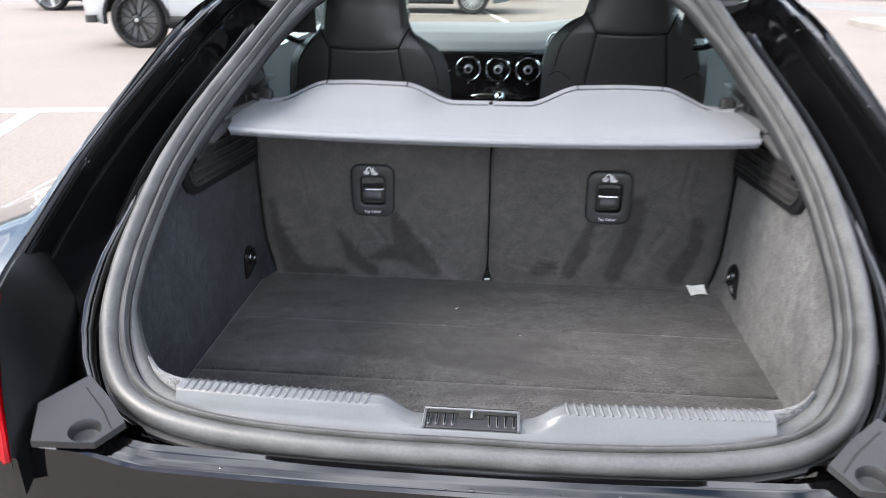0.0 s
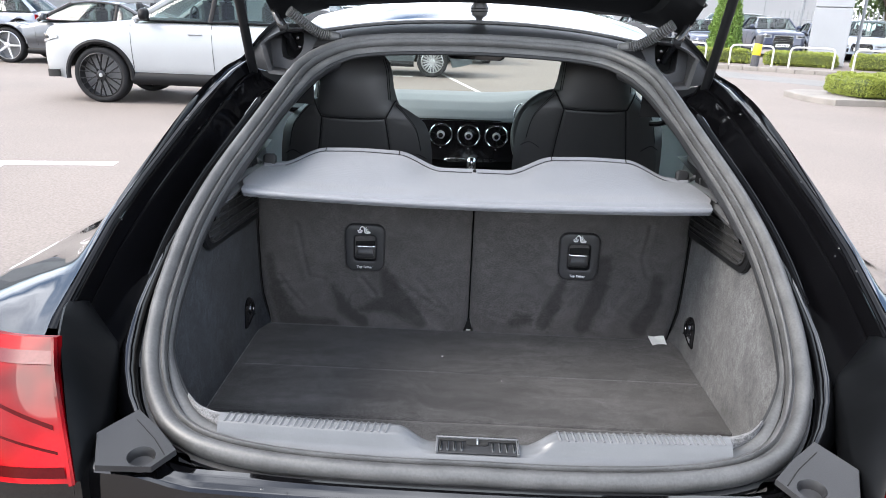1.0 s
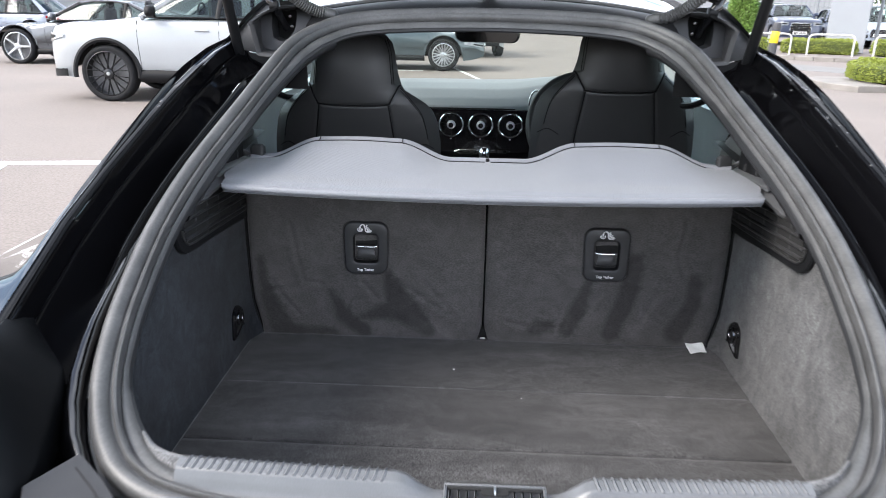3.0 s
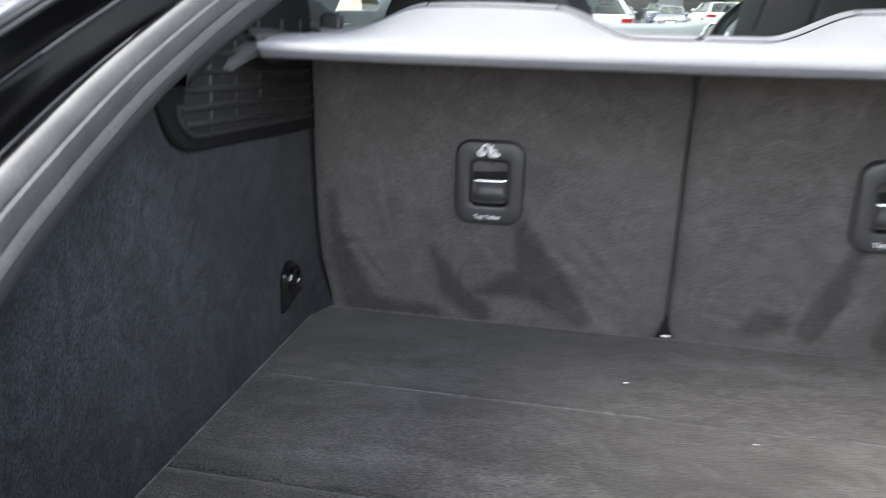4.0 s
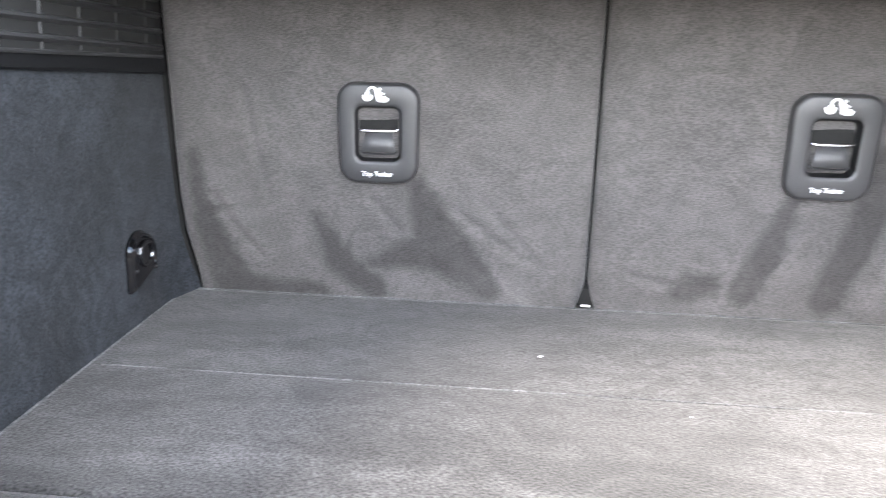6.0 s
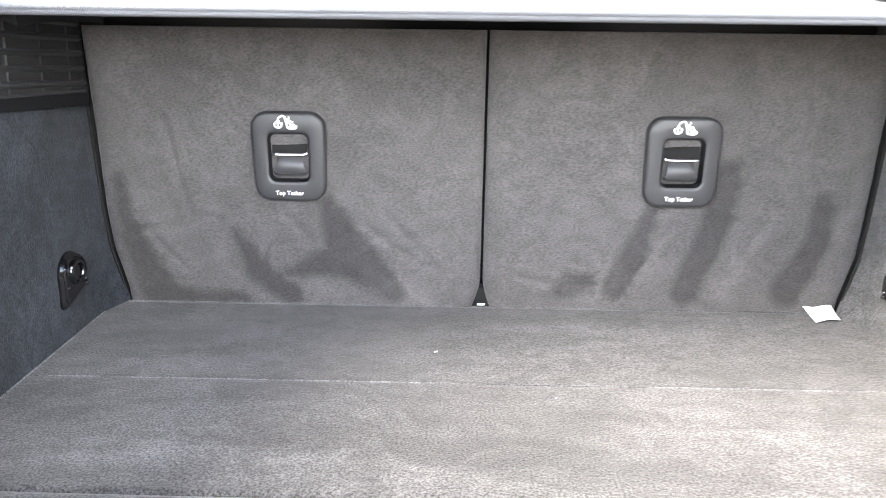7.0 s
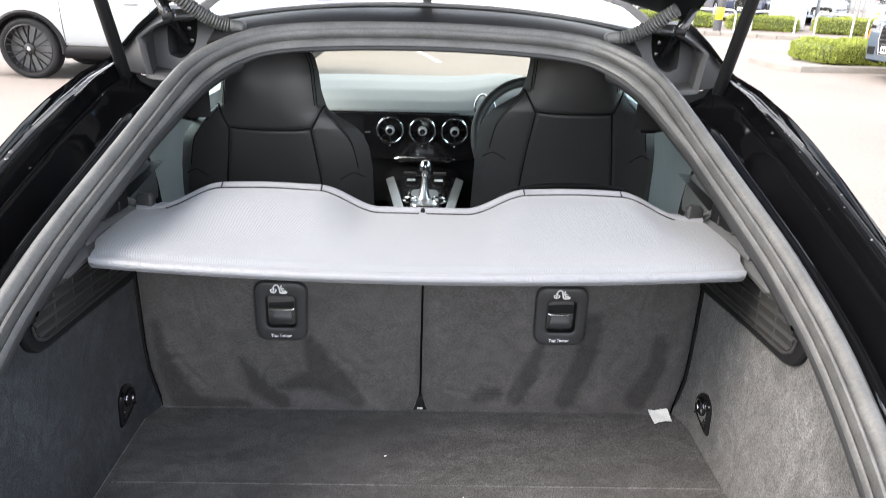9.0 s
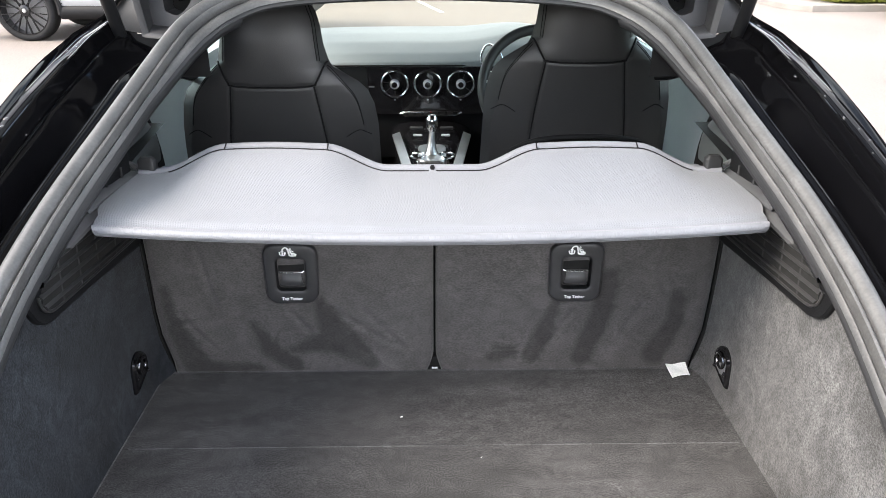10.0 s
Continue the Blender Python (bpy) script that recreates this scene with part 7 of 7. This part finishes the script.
    # cabin
    part("cabin_tub", sheet(lambda u, v: ((2 * u - 1) * xb * 0.97, y_d + 0.15 + (y_a - y_d - 0.2) * v, belt + 0.004 + 0.012 * math.sin(math.pi * u)), 6, 8), M["cabin"], ob)
    for s_ in (1, -1):
        for y in (y_m + 0.15, y_m - 0.70):
            part("cabin_seat", box(0.46, 0.13, 0.34, 0.06, at=(s_ * 0.36, y, belt + 0.10)), M["cabin"], ob)
            part("cabin_headrest", box(0.25, 0.09, 0.17, 0.05, at=(s_ * 0.36, y - 0.02, belt + 0.34)), M["cabin"], ob)
    part("cabin_wheel", tube([(0.36 + 0.17 * math.cos(a), y_a - 0.42, belt + 0.02 + 0.17 * math.sin(a)) for a in np.linspace(0, 2 * math.pi, 20, endpoint=False)], 0.014, 6, closed=True), M["cabin"], ob)
    ob.matrix_basis = Matrix.Translation(at) @ Matrix.Rotation(radians(yaw), 4, "Z")
    return ob


G = GZ
vehicle("suv", M["white_paint"], (-3.72, 10.75, G), 90, "white compact SUV with black cladding and black alloy wheels on tarmac", "rim_black", 10, True, True)
vehicle("coupe", M["grey_paint"], (-8.50, 16.6, G), 90, "metallic grey coupe with large silver wheels on tarmac", "silver", 5, False)
vehicle("hatch", M["blue_paint"], (-15.6, 24.2, G), 90, "pale blue hatchback parked beyond a grey coupe", "silver", 8)
vehicle("hatch", M["teal_paint"], (-2.06, 16.95, G), -90, "dark teal-grey hatchback with bright alloy wheels", "silver", 10)
vehicle("suv", M["grey_paint"], (-2.6, 22.4, G), -90, "grey estate-like SUV parked behind a hatchback", "silver", 5)
vehicle("hatch", M["white_paint"], (-0.50, 23.0, G), 12, "white hatchback seen from its red-lamped tail", "silver", 5)
vehicle("suv", M["white_paint"], (5.8, 43.0, G), 8, "white SUV seen from behind across the car park", "silver", 5, group="distant row of cars")
vehicle("mpv", M["silver_paint"], (6.9, 40.2, G), 188, "silver-blue small car across the car park", "silver", 5, group="distant row of cars")
vehicle("hatch", M["blue_paint"], (4.0, 47.5, G), 175, "blue hatchback across the car park", "silver", 5, group="distant row of cars")
vehicle("suv", M["navy_paint"], (3.6, 52.0, G), 180, "navy SUV across the car park", "silver", 5, group="distant row of cars")
vehicle("hatch", M["silver_paint"], (1.4, 57.0, G), 180, "silver hatchback at the far end of the car park", "silver", 5, group="distant row of cars")
vehicle("suv", M["slate_paint"], (9.75, 12.15, G), 90, "slate blue SUV with a bright barred grille beside a low hedge", "silver", 5, True, False)

# verge with hoop rails, bollard and low hedges
VZ = GZ + 0.10


def slab_piece(name, outline, lo, hi, material, label, category, kind="structure"):
    return single(name, slab(outline, lo, hi, 0.015), material, label, category, kind=kind, sharp=30)


slab_piece("pavement", [(5.4, 27.4), (7.2, 24.2), (9.2, 22.8), (12.6, 21.2), (20.0, 18.8), (60.0, 10.0), (80.0, 60.0), (8.0, 60.0)], GZ - 0.05, VZ, M["paving"], "pale kerbed verge in front of the parked row", "pavement")
random.seed(5)
kp = spline([(5.4, 27.4), (7.2, 24.2), (9.2, 22.8), (12.6, 21.2), (20.0, 18.8)], 24)
kerb_holder = thing("verge_kerb", (9.2, 22.8, GZ), "pale concrete kerb stones along the verge", "kerb", kind="structure")
for a, b in zip(kp[:-1], kp[1:]):
    d = b - a
    mid = (a + b) / 2
    part("kerb_stone", box(np.linalg.norm(d) - 0.012, 0.13, 0.16, 0.015, m=Matrix.Translation((mid[0], mid[1], GZ + 0.05)) @ Matrix.Rotation(math.atan2(d[1], d[0]), 4, "Z")), M["kerb"], kerb_holder)

M["hoop"] = surface("white_painted_tube", (0.45, 0.45, 0.44), 0.45, vary=0.12, scale=6, grain=60, bump=0.1)
M["yellow_band"] = surface("yellow_reflective_band", (0.80, 0.52, 0.02), 0.5, bump=0.05)
M["bollard"] = surface("dark_bollard_plastic", (0.05, 0.05, 0.055), 0.6, vary=0.2, bump=0.1)
for (x0, y0), (x1, y1) in (((8.55, 24.35), (9.75, 23.90)), ((10.2, 23.70), (11.35, 23.20)), ((11.85, 22.95), (12.75, 22.50)), ((13.1, 22.3), (14.2, 21.8)), ((7.0, 25.5), (7.9, 24.8))):
    p0, p1 = np.array((x0, y0)), np.array((x1, y1))
    hoop = []
    for t, z in ((0, -0.05), (0, 0.2), (0, 0.48), (0.03, 0.57), (0.12, 0.62), (0.5, 0.625), (0.88, 0.62), (0.97, 0.57), (1, 0.48), (1, 0.2), (1, -0.05)):
        q = p0 + (p1 - p0) * t
        hoop.append((q[0], q[1], VZ + z))
    single("hoop_rail", tube(spline(hoop, 40), 0.032, 8), M["hoop"], "white painted tubular hoop rail on the verge", "rail", group="hoop rails along the verge", at=(x0, y0, VZ))
bol = thing("bollard", (8.95, 23.25, VZ - 0.06), "dark bollard with a yellow band by the kerb", "bollard")
bo = Matrix.Translation((8.95, 23.25, VZ - 0.06)) @ Matrix.Rotation(radians(3), 4, "Y")
part("bollard_post", moved(turned([(0.0, 0.0), (0.12, 0.0), (0.12, 0.02), (0.115, 0.90), (0.118, 0.97), (0.10, 1.02), (0, 1.03)], 20, "z"), bo), M["bollard"], bol)
part("bollard_band", moved(turned([(0.118, 0.42), (0.121, 0.425), (0.121, 0.76), (0.118, 0.765)], 20, "z"), bo), M["yellow_band"], bol, "yellow reflective band")

# ---- planting ----
def leafy(name, hue, dark=0.6):
    m, n, l, b = nodes_of(name)
    geo, rp = n.new("ShaderNodeNewGeometry"), n.new("ShaderNodeValToRGB")
    l.new(geo.outputs["Random Per Island"], rp.inputs["Fac"])
    rp.color_ramp.elements[0].color = tuple(c * dark for c in hue) + (1,)
    rp.color_ramp.elements[1].color = tuple(c * 1.35 for c in hue) + (1,)
    l.new(rp.outputs["Color"], b.inputs["Base Color"])
    b.inputs["Roughness"].default_value = 0.55
    b.inputs["Subsurface Weight"].default_value = 0.0
    return m


M["hedge_leaf"] = leafy("hedge_leaves", (0.20, 0.235, 0.035), 0.8)
M["conifer_leaf"] = leafy("conifer_leaves", (0.13, 0.215, 0.04))
M["tree_leaf"] = leafy("tree_leaves", (0.07, 0.11, 0.028))
M["twig"] = surface("dark_twigs", (0.06, 0.075, 0.02), 0.9, bump=0.3)
M["bark"] = surface("tree_bark", (0.10, 0.08, 0.06), 0.9, vary=0.3, scale=4, grain=40, bump=0.6)


def leaves(points, normals, size, seed):
    """Small folded leaves at the given points."""
    rnd = np.random.RandomState(seed)
    verts, faces = [], []
    for p, n_ in zip(points, normals):
        d = rnd.normal(size=3) * 0.8 + n_
        d /= np.linalg.norm(d) + 1e-9
        s_ = rnd.normal(size=3)
        s_ -= d * (s_ @ d)
        s_ /= np.linalg.norm(s_) + 1e-9
        w = np.cross(d, s_)
        r = size * rnd.uniform(0.6, 1.35)
        o = len(verts)
        verts += [p, p + d * r * 0.5 + s_ * r * 0.35 + w * r * 0.1, p + d * r, p + d * r * 0.5 - s_ * r * 0.35 + w * r * 0.1]
        faces += [(o, o + 1, o + 2), (o, o + 2, o + 3)]
    return verts, faces


def leaf_mesh(name, piece):
    me = bpy.data.meshes.new(name)
    me.from_pydata([tuple(map(float, v)) for v in piece[0]], [], piece[1])
    return me


def hedge(at, yaw, sx, sy, sz, count, size, label, seed, leaf="hedge_leaf"):
    """Clipped hedge: dark twiggy core in a shell of leaves with an uneven outline."""
    ob = thing("hedge", (0, 0, 0), label, "hedge")
    rnd = np.random.RandomState(seed)
    pts, nrm = [], []
    for _ in range(count):
        face = rnd.choice(5, p=np.array((sx * sy, sx * sz, sx * sz, sy * sz, sy * sz)) / (sx * sy + 2 * sx * sz + 2 * sy * sz))
        u, v = rnd.uniform(-0.5, 0.5, 2)
        n_ = np.array(((0, 0, 1), (0, 1, 0), (0, -1, 0), (1, 0, 0), (-1, 0, 0))[face], float)
        p = np.array(((u * sx, v * sy, sz), (u * sx, sy / 2, (v + 0.5) * sz), (u * sx, -sy / 2, (v + 0.5) * sz), (sx / 2, u * sy, (v + 0.5) * sz), (-sx / 2, u * sy, (v + 0.5) * sz))[face])
        q = np.array((p[0] / (sx / 2), p[1] / (sy / 2), (p[2] - sz / 2) / (sz / 2)))
        k = (np.abs(q) ** 6).sum() ** (1 / 6)
        q = q / max(k, 1)
        p = np.array((q[0] * sx / 2, q[1] * sy / 2, sz / 2 + q[2] * sz / 2))
        bump_ = noise.noise(Vector(p * 2.2) + Vector((seed, 0, 0))) * 0.07 + noise.noise(Vector(p * 7)) * 0.035
        pts.append(p + n_ * (bump_ - rnd.uniform(0, 0.05)))
        nrm.append(n_)
    lf = leaf_mesh("leaves", leaves(pts, nrm, size, seed))
    lf.materials.append(M[leaf])
    tagged(part("leaves", lf, M[leaf], ob), kind="stuff")
    part("core", box(sx * 0.93, sy * 0.88, sz * 0.92, 0.10, at=(0, 0, sz * 0.46)), M["twig"], ob)
    ob.matrix_basis = Matrix.Translation(at) @ Matrix.Rotation(radians(yaw), 4, "Z")
    return ob


hedge((9.2, 14.35, GZ + 0.11), 4, 4.2, 1.4, 0.40, 52000, 0.027, "clipped bright green hedge on a kerbed island", 3)
isl = [(6.45, 14.9), (6.45, 13.9), (6.72, 13.3), (11.6, 13.65), (11.9, 15.3), (6.9, 15.4)]
slab_piece("traffic_island", isl, GZ - 0.03, GZ + 0.11, M["kerb"], "concrete-edged planting island", "kerb")
for x, y, yaw, sx, sy, sz, n_ in ((8.2, 25.9, -24, 3.2, 0.9, 0.45, 2600), (11.0, 24.7, -24, 2.2, 0.9, 0.45, 1900), (13.4, 23.5, -25, 2.4, 1.0, 0.50, 2000), (16.5, 23.2, -25, 3.2, 2.2, 0.65, 3200)):
    hedge((x, y, VZ), yaw, sx, sy, sz, n_ * 4, 0.04, "low green hedge behind the hoop rails", int(x * 10))


def conifer(at, height, radius, seed, label):
    ob = thing("conifer", (0, 0, 0), label, "tree")
    rnd = np.random.RandomState(seed)
    pts, nrm = [], []
    for _ in range(15000):
        t = rnd.uniform(0, 1) ** 1.3
        a = rnd.uniform(0, 2 * math.pi)
        r = radius * (1 - t) ** 0.75 * (0.9 + 0.25 * noise.noise(Vector((math.cos(a) * 2, math.sin(a) * 2, t * 9 + seed)))) + 0.03
        r *= rnd.uniform(0.72, 1.06)
        pts.append(np.array((r * math.cos(a), r * math.sin(a), 0.12 + t * height)))
        nrm.append(np.array((math.cos(a) * 0.6, math.sin(a) * 0.6, 0.8)))
    lf = leaf_mesh("foliage", leaves(pts, nrm, 0.08, seed))
    lf.materials.append(M["conifer_leaf"])
    tagged(part("foliage", lf, M["conifer_leaf"], ob), kind="stuff")
    part("trunk", turned([(0.06, 0.0), (0.05, 0.4), (0.03, height * 0.8), (0, height * 0.9)], 8, "z"), M["bark"], ob)
    part("inner_foliage", turned([(0.0, 0.1), (radius * 0.7, 0.15), (radius * 0.55, height * 0.4), (radius * 0.2, height * 0.8), (0, height * 0.95)], 10, "z"), M["twig"], ob)
    ob.matrix_basis = Matrix.Translation(at)
    return ob


conifer((9.0, 26.4, VZ), 3.6, 0.62, 4, "slim green conifer on the verge")
conifer((27.0, 43.0, VZ), 5.2, 1.0, 9, "tall green conifer behind the fence")


def tree(at, height, spread, seed, label):
    """Broad tree: tapered trunk, limbs and an uneven crown of leaf clumps."""
    ob = thing("tree", (0, 0, 0), label, "tree")
    rnd = np.random.RandomState(seed)
    part("trunk", tube([(0, 0, -0.1), (0.05, 0.02, height * 0.2), (-0.05, 0.05, height * 0.45), (0.0, 0, height * 0.75)], [0.22, 0.17, 0.12, 0.04], 8), M["bark"], ob)
    pts, nrm, limbs = [], [], []
    for k in range(26):
        a, t = rnd.uniform(0, 2 * math.pi), rnd.uniform(0.30, 1.0)
        r = spread * math.sqrt(max(0.05, 1 - ((t - 0.6) / 0.45) ** 2)) * rnd.uniform(0.35, 0.9)
        c = np.array((r * math.cos(a), r * math.sin(a), t * height))
        limbs.append(tube([(0, 0, height * max(0.2, t - 0.3)), tuple(c * np.array((0.5, 0.5, 1)) - np.array((0, 0, 0.15 * height))), tuple(c)], [0.06, 0.04, 0.015], 5))
        rad = spread * rnd.uniform(0.22, 0.40)
        for _ in range(420):
            d = rnd.normal(size=3)
            d /= np.linalg.norm(d)
            pts.append(c + d * rad * rnd.uniform(0.55, 1.1) * np.array((1, 1, 0.75)))
            nrm.append(d + np.array((0, 0, 0.4)))
    part("limbs", joined(*limbs), M["bark"], ob)
    lf = leaf_mesh("crown", leaves(pts, nrm, 0.26, seed))
    lf.materials.append(M["tree_leaf"])
    tagged(part("crown", lf, M["tree_leaf"], ob), kind="stuff")
    ob.matrix_basis = Matrix.Translation(at)
    return ob


for k, (x, y, h, sp) in enumerate(((17, 62, 8.5, 4), (31, 57, 8, 4), (36, 52, 9, 4.5), (43, 48, 8.5, 4), (12, 66, 8, 4), (50, 44, 8, 4))):
    tree((x, y, VZ), h, sp, 20 + k, "leafy green tree beyond the parked cars")

# ---- the row of cars, pylon, fence and signs behind the verge ----
vehicle("suv", M["navy_paint"], (13.0, 32.6, VZ), 172, "dark navy SUV facing the verge", "silver", 5, group="cars parked behind the verge")
vehicle("hatch", M["navy_paint"], (15.2, 32.4, VZ), 165, "navy hatchback parked in a row", "silver", 5, group="cars parked behind the verge")
vehicle("hatch", M["navy_paint"], (10.4, 33.4, VZ), 176, "dark blue saloon behind a conifer", "silver", 5, group="cars parked behind the verge")
vehicle("suv", M["black_car"], (8.0, 34.6, VZ), 178, "black SUV parked in a row", "silver", 5, group="cars parked behind the verge")
vehicle("mpv", M["silver_paint"], (15.9, 30.3, VZ), 150, "silver-blue small car with a short bonnet", "silver", 5, group="cars parked behind the verge")
vehicle("hatch", M["black_car"], (20.6, 32.6, VZ), -20, "dark hatchback showing its red tail lamps", "silver", 5, group="cars parked behind the verge")
vehicle("hatch", M["white_paint"], (23.4, 33.4, VZ), -20, "white hatchback in the back row", "silver", 5, group="cars parked behind the verge")
vehicle("van", M["white_paint"], (14.2, 42.0, VZ), 100, "white van behind the parked row", "silver", 5, category="van")

M["pylon"] = surface("pale_grey_sign_panel", (0.26, 0.27, 0.29), 0.45, vary=0.05, scale=1, grain=30, grain_amount=0.02, bump=0.0)
M["white_wall"] = surface("white_cladding", (0.24, 0.245, 0.255), 0.7, vary=0.05, scale=0.3, grain=20, grain_amount=0.02, bump=0.0)
M["grey_wall"] = surface("grey_cladding", (0.17, 0.18, 0.19), 0.7, vary=0.08, scale=0.4, grain=20, bump=0.05)
M["dark_wall"] = surface("dark_cladding", (0.08, 0.09, 0.10), 0.5, vary=0.1, scale=0.4, bump=0.05)
M["shutter"] = surface("galvanised_shutter", (0.24, 0.25, 0.26), 0.5, metal=0.3, vary=0.1, scale=1, bump=0.1)
M["fence"] = surface("galvanised_palisade", (0.22, 0.23, 0.24), 0.5, metal=0.3, vary=0.1, bump=0.1)
M["cone_orange"] = surface("orange_cone", (0.85, 0.20, 0.03), 0.6, bump=0.1)
pyl = thing("sign_pylon", (12.1, 25.4, VZ), "tall pale grey sign pylon on the verge", "sign pylon")
pm = Matrix.Translation((12.1, 25.4, VZ)) @ Matrix.Rotation(radians(-24), 4, "Z")
for k in range(4):
    part("pylon_panel", moved(box(1.16 - 0.03 * k, 0.45, 1.86, 0.02, at=(0, 0, 0.95 + 1.875 * k)), pm), M["pylon"], pyl)
part("pylon_core", moved(box(0.9, 0.30, 7.4, 0.02, at=(0, 0, 3.75)), pm), M["dark_wall"], pyl)
for x, y, h in ((13.2, 25.6, 3.4), (17.6, 31.6, 6.5), (14.6, 33.6, 7.0), (21.0, 35.0, 7.0)):
    lp = thing("lamp_post", (x, y, VZ), "slim galvanised post on the verge", "post", group="posts on the verge")
    part("post", moved(turned([(0.07, 0), (0.06, 0.2), (0.045, h), (0, h + 0.02)], 10, "z"), Matrix.Translation((x, y, VZ))), M["fence"], lp)
    part("post_base", box(0.22, 0.22, 0.22, 0.03, at=(x, y, VZ + 0.11)), M["white_wall"], lp)
part("post_box", box(0.16, 0.14, 0.22, 0.03, at=(17.6, 31.5, VZ + 2.2)), M["yellow_band"], [o for o in scene.objects if o.name.startswith("lamp_post")][1], "yellow box on the post")
brd = thing("sign_board", (14.3, 24.1, VZ), "blank white sign board on the verge", "sign")
part("board", box(0.55, 0.04, 0.75, 0.01, m=Matrix.Translation((14.3, 24.1, VZ + 0.55)) @ Matrix.Rotation(radians(-25), 4, "Z")), M["white_wall"], brd)
for s_ in (-0.2, 0.2):
    part("board_leg", box(0.04, 0.04, 0.3, 0.005, at=(14.3 + s_, 24.1 - s_ * 0.45, VZ + 0.12)), M["fence"], brd)
cn = thing("traffic_cone", (13.5, 22.6, VZ), "orange and white traffic cone on the verge", "cone")
cm = Matrix.Translation((13.5, 22.6, VZ))
part("cone_body", moved(turned([(0.0, 0.72), (0.03, 0.71), (0.15, 0.04)], 18, "z"), cm), M["cone_orange"], cn)
part("cone_sleeve", moved(turned([(0.066, 0.52), (0.069, 0.515), (0.107, 0.31), (0.104, 0.305)], 18, "z"), cm), M["white_wall"], cn, "white reflective sleeve")
part("cone_foot", moved(box(0.40, 0.40, 0.045, 0.02, at=(0, 0, 0.022)), cm), M["cone_orange"], cn)

fen = thing("palisade_fence", (24, 38, VZ), "galvanised palisade fence behind the cars", "fence")
pale = None
a, b = np.array((16.5, 40.5)), np.array((38.0, 31.0))
n_pale = 110
for k in range(n_pale):
    q = a + (b - a) * k / (n_pale - 1)
    if pale is None:
        pale = mesh_of("pale", *joined(slab([(-0.034, -0.008), (0, 0.006), (0.034, -0.008), (0.034, 0.0), (0, 0.014), (-0.034, 0.0)], 0, 1.95, 0.0), box(0.03, 0.01, 0.10, 0.003, at=(0, 0, 1.98))))
        pale.materials.append(M["fence"])
    ob = new("pale", pale)
    ob.parent = fen
    ob.matrix_parent_inverse = fen.matrix_basis.inverted()
    ob.matrix_basis = Matrix.Translation((q[0], q[1], VZ + 0.05)) @ Matrix.Rotation(math.atan2(b[1] - a[1], b[0] - a[0]), 4, "Z")
for z in (0.4, 1.6):
    part("fence_rail", tube([(a[0], a[1] + 0.03, VZ + z), (b[0], b[1] + 0.03, VZ + z)], 0.03, 6), M["fence"], fen)

def shed(name, at, yaw, w, d, h, wall, label, seams, openings=(), band_h=0.0):
    """Clad industrial building: wall, parapet, upright panel seams, shutters or windows."""
    ob = thing(name, (0, 0, 0), label, "building")
    part("wall", box(w, d, h, 0.02, at=(0, 0, h / 2)), wall, ob)
    part("roof", box(w + 0.3, d + 0.3, 0.25, 0.04, at=(0, 0, h + 0.12)), M["grey_wall"], ob)
    for k in range(1, seams):
        part("panel_seam", box(0.05, 0.03, h - 0.3, 0.005, at=(-w / 2 + w * k / seams, -d / 2 - 0.006, h / 2)), M["grey_wall"] if wall is not M["grey_wall"] else M["dark_wall"], ob)
    for kind_, x, ww, z0, hh in openings:
        if kind_ == "shutter":
            sh = part("shutter", box(ww, 0.08, hh, 0.01, at=(x, -d / 2 - 0.02, z0 + hh / 2)), M["shutter"], ob, "ribbed roller shutter")
            for q in range(int(hh / 0.25)):
                part("shutter_slat", box(ww, 0.03, 0.05, 0.01, at=(x, -d / 2 - 0.07, z0 + 0.12 + 0.25 * q)), M["shutter"], sh)
        else:
            wi = part("window", box(ww, 0.06, hh, 0.01, at=(x, -d / 2 - 0.02, z0 + hh / 2)), M["dark_wall"], ob)
            part("window_pane", box(ww - 0.12, 0.02, hh - 0.12, 0.004, at=(x, -d / 2 - 0.055, z0 + hh / 2)), M["gloss_black"], wi)
    ob.matrix_basis = Matrix.Translation(at) @ Matrix.Rotation(radians(yaw), 4, "Z")
    return ob


shed("white_shed", (18.0, 56.0, GZ), -8, 15, 8, 5.2, M["white_wall"], "large plain white industrial shed", 6)
shed("grey_workshop", (-24.0, 40.0, GZ), 10, 34, 8, 6.0, M["grey_wall"], "grey clad workshop with roller shutters", 14,
     [("shutter", -12, 3.4, 0, 3.6), ("shutter", -6, 3.4, 0, 3.6), ("window", 0, 2.0, 1.0, 2.2), ("shutter", 6, 3.4, 0, 3.6), ("shutter", 12, 3.4, 0, 3.6)])
shed("dark_showroom", (9.0, 76.0, GZ), 0, 22, 8, 8.0, M["dark_wall"], "dark clad showroom beyond the car park", 8, [("window", -6, 4, 0.3, 3), ("window", 0, 4, 0.3, 3), ("window", 6, 4, 0.3, 3)])
shed("pale_offices", (-14.0, 74.0, GZ), 0, 22, 8, 7.0, M["white_wall"], "pale offices beyond the car park", 7, [("window", -6, 3, 1, 1.6), ("window", 0, 3, 1, 1.6), ("window", 6, 3, 1, 1.6), ("window", 6, 3, 4.2, 1.6), ("window", 0, 3, 4.2, 1.6)])
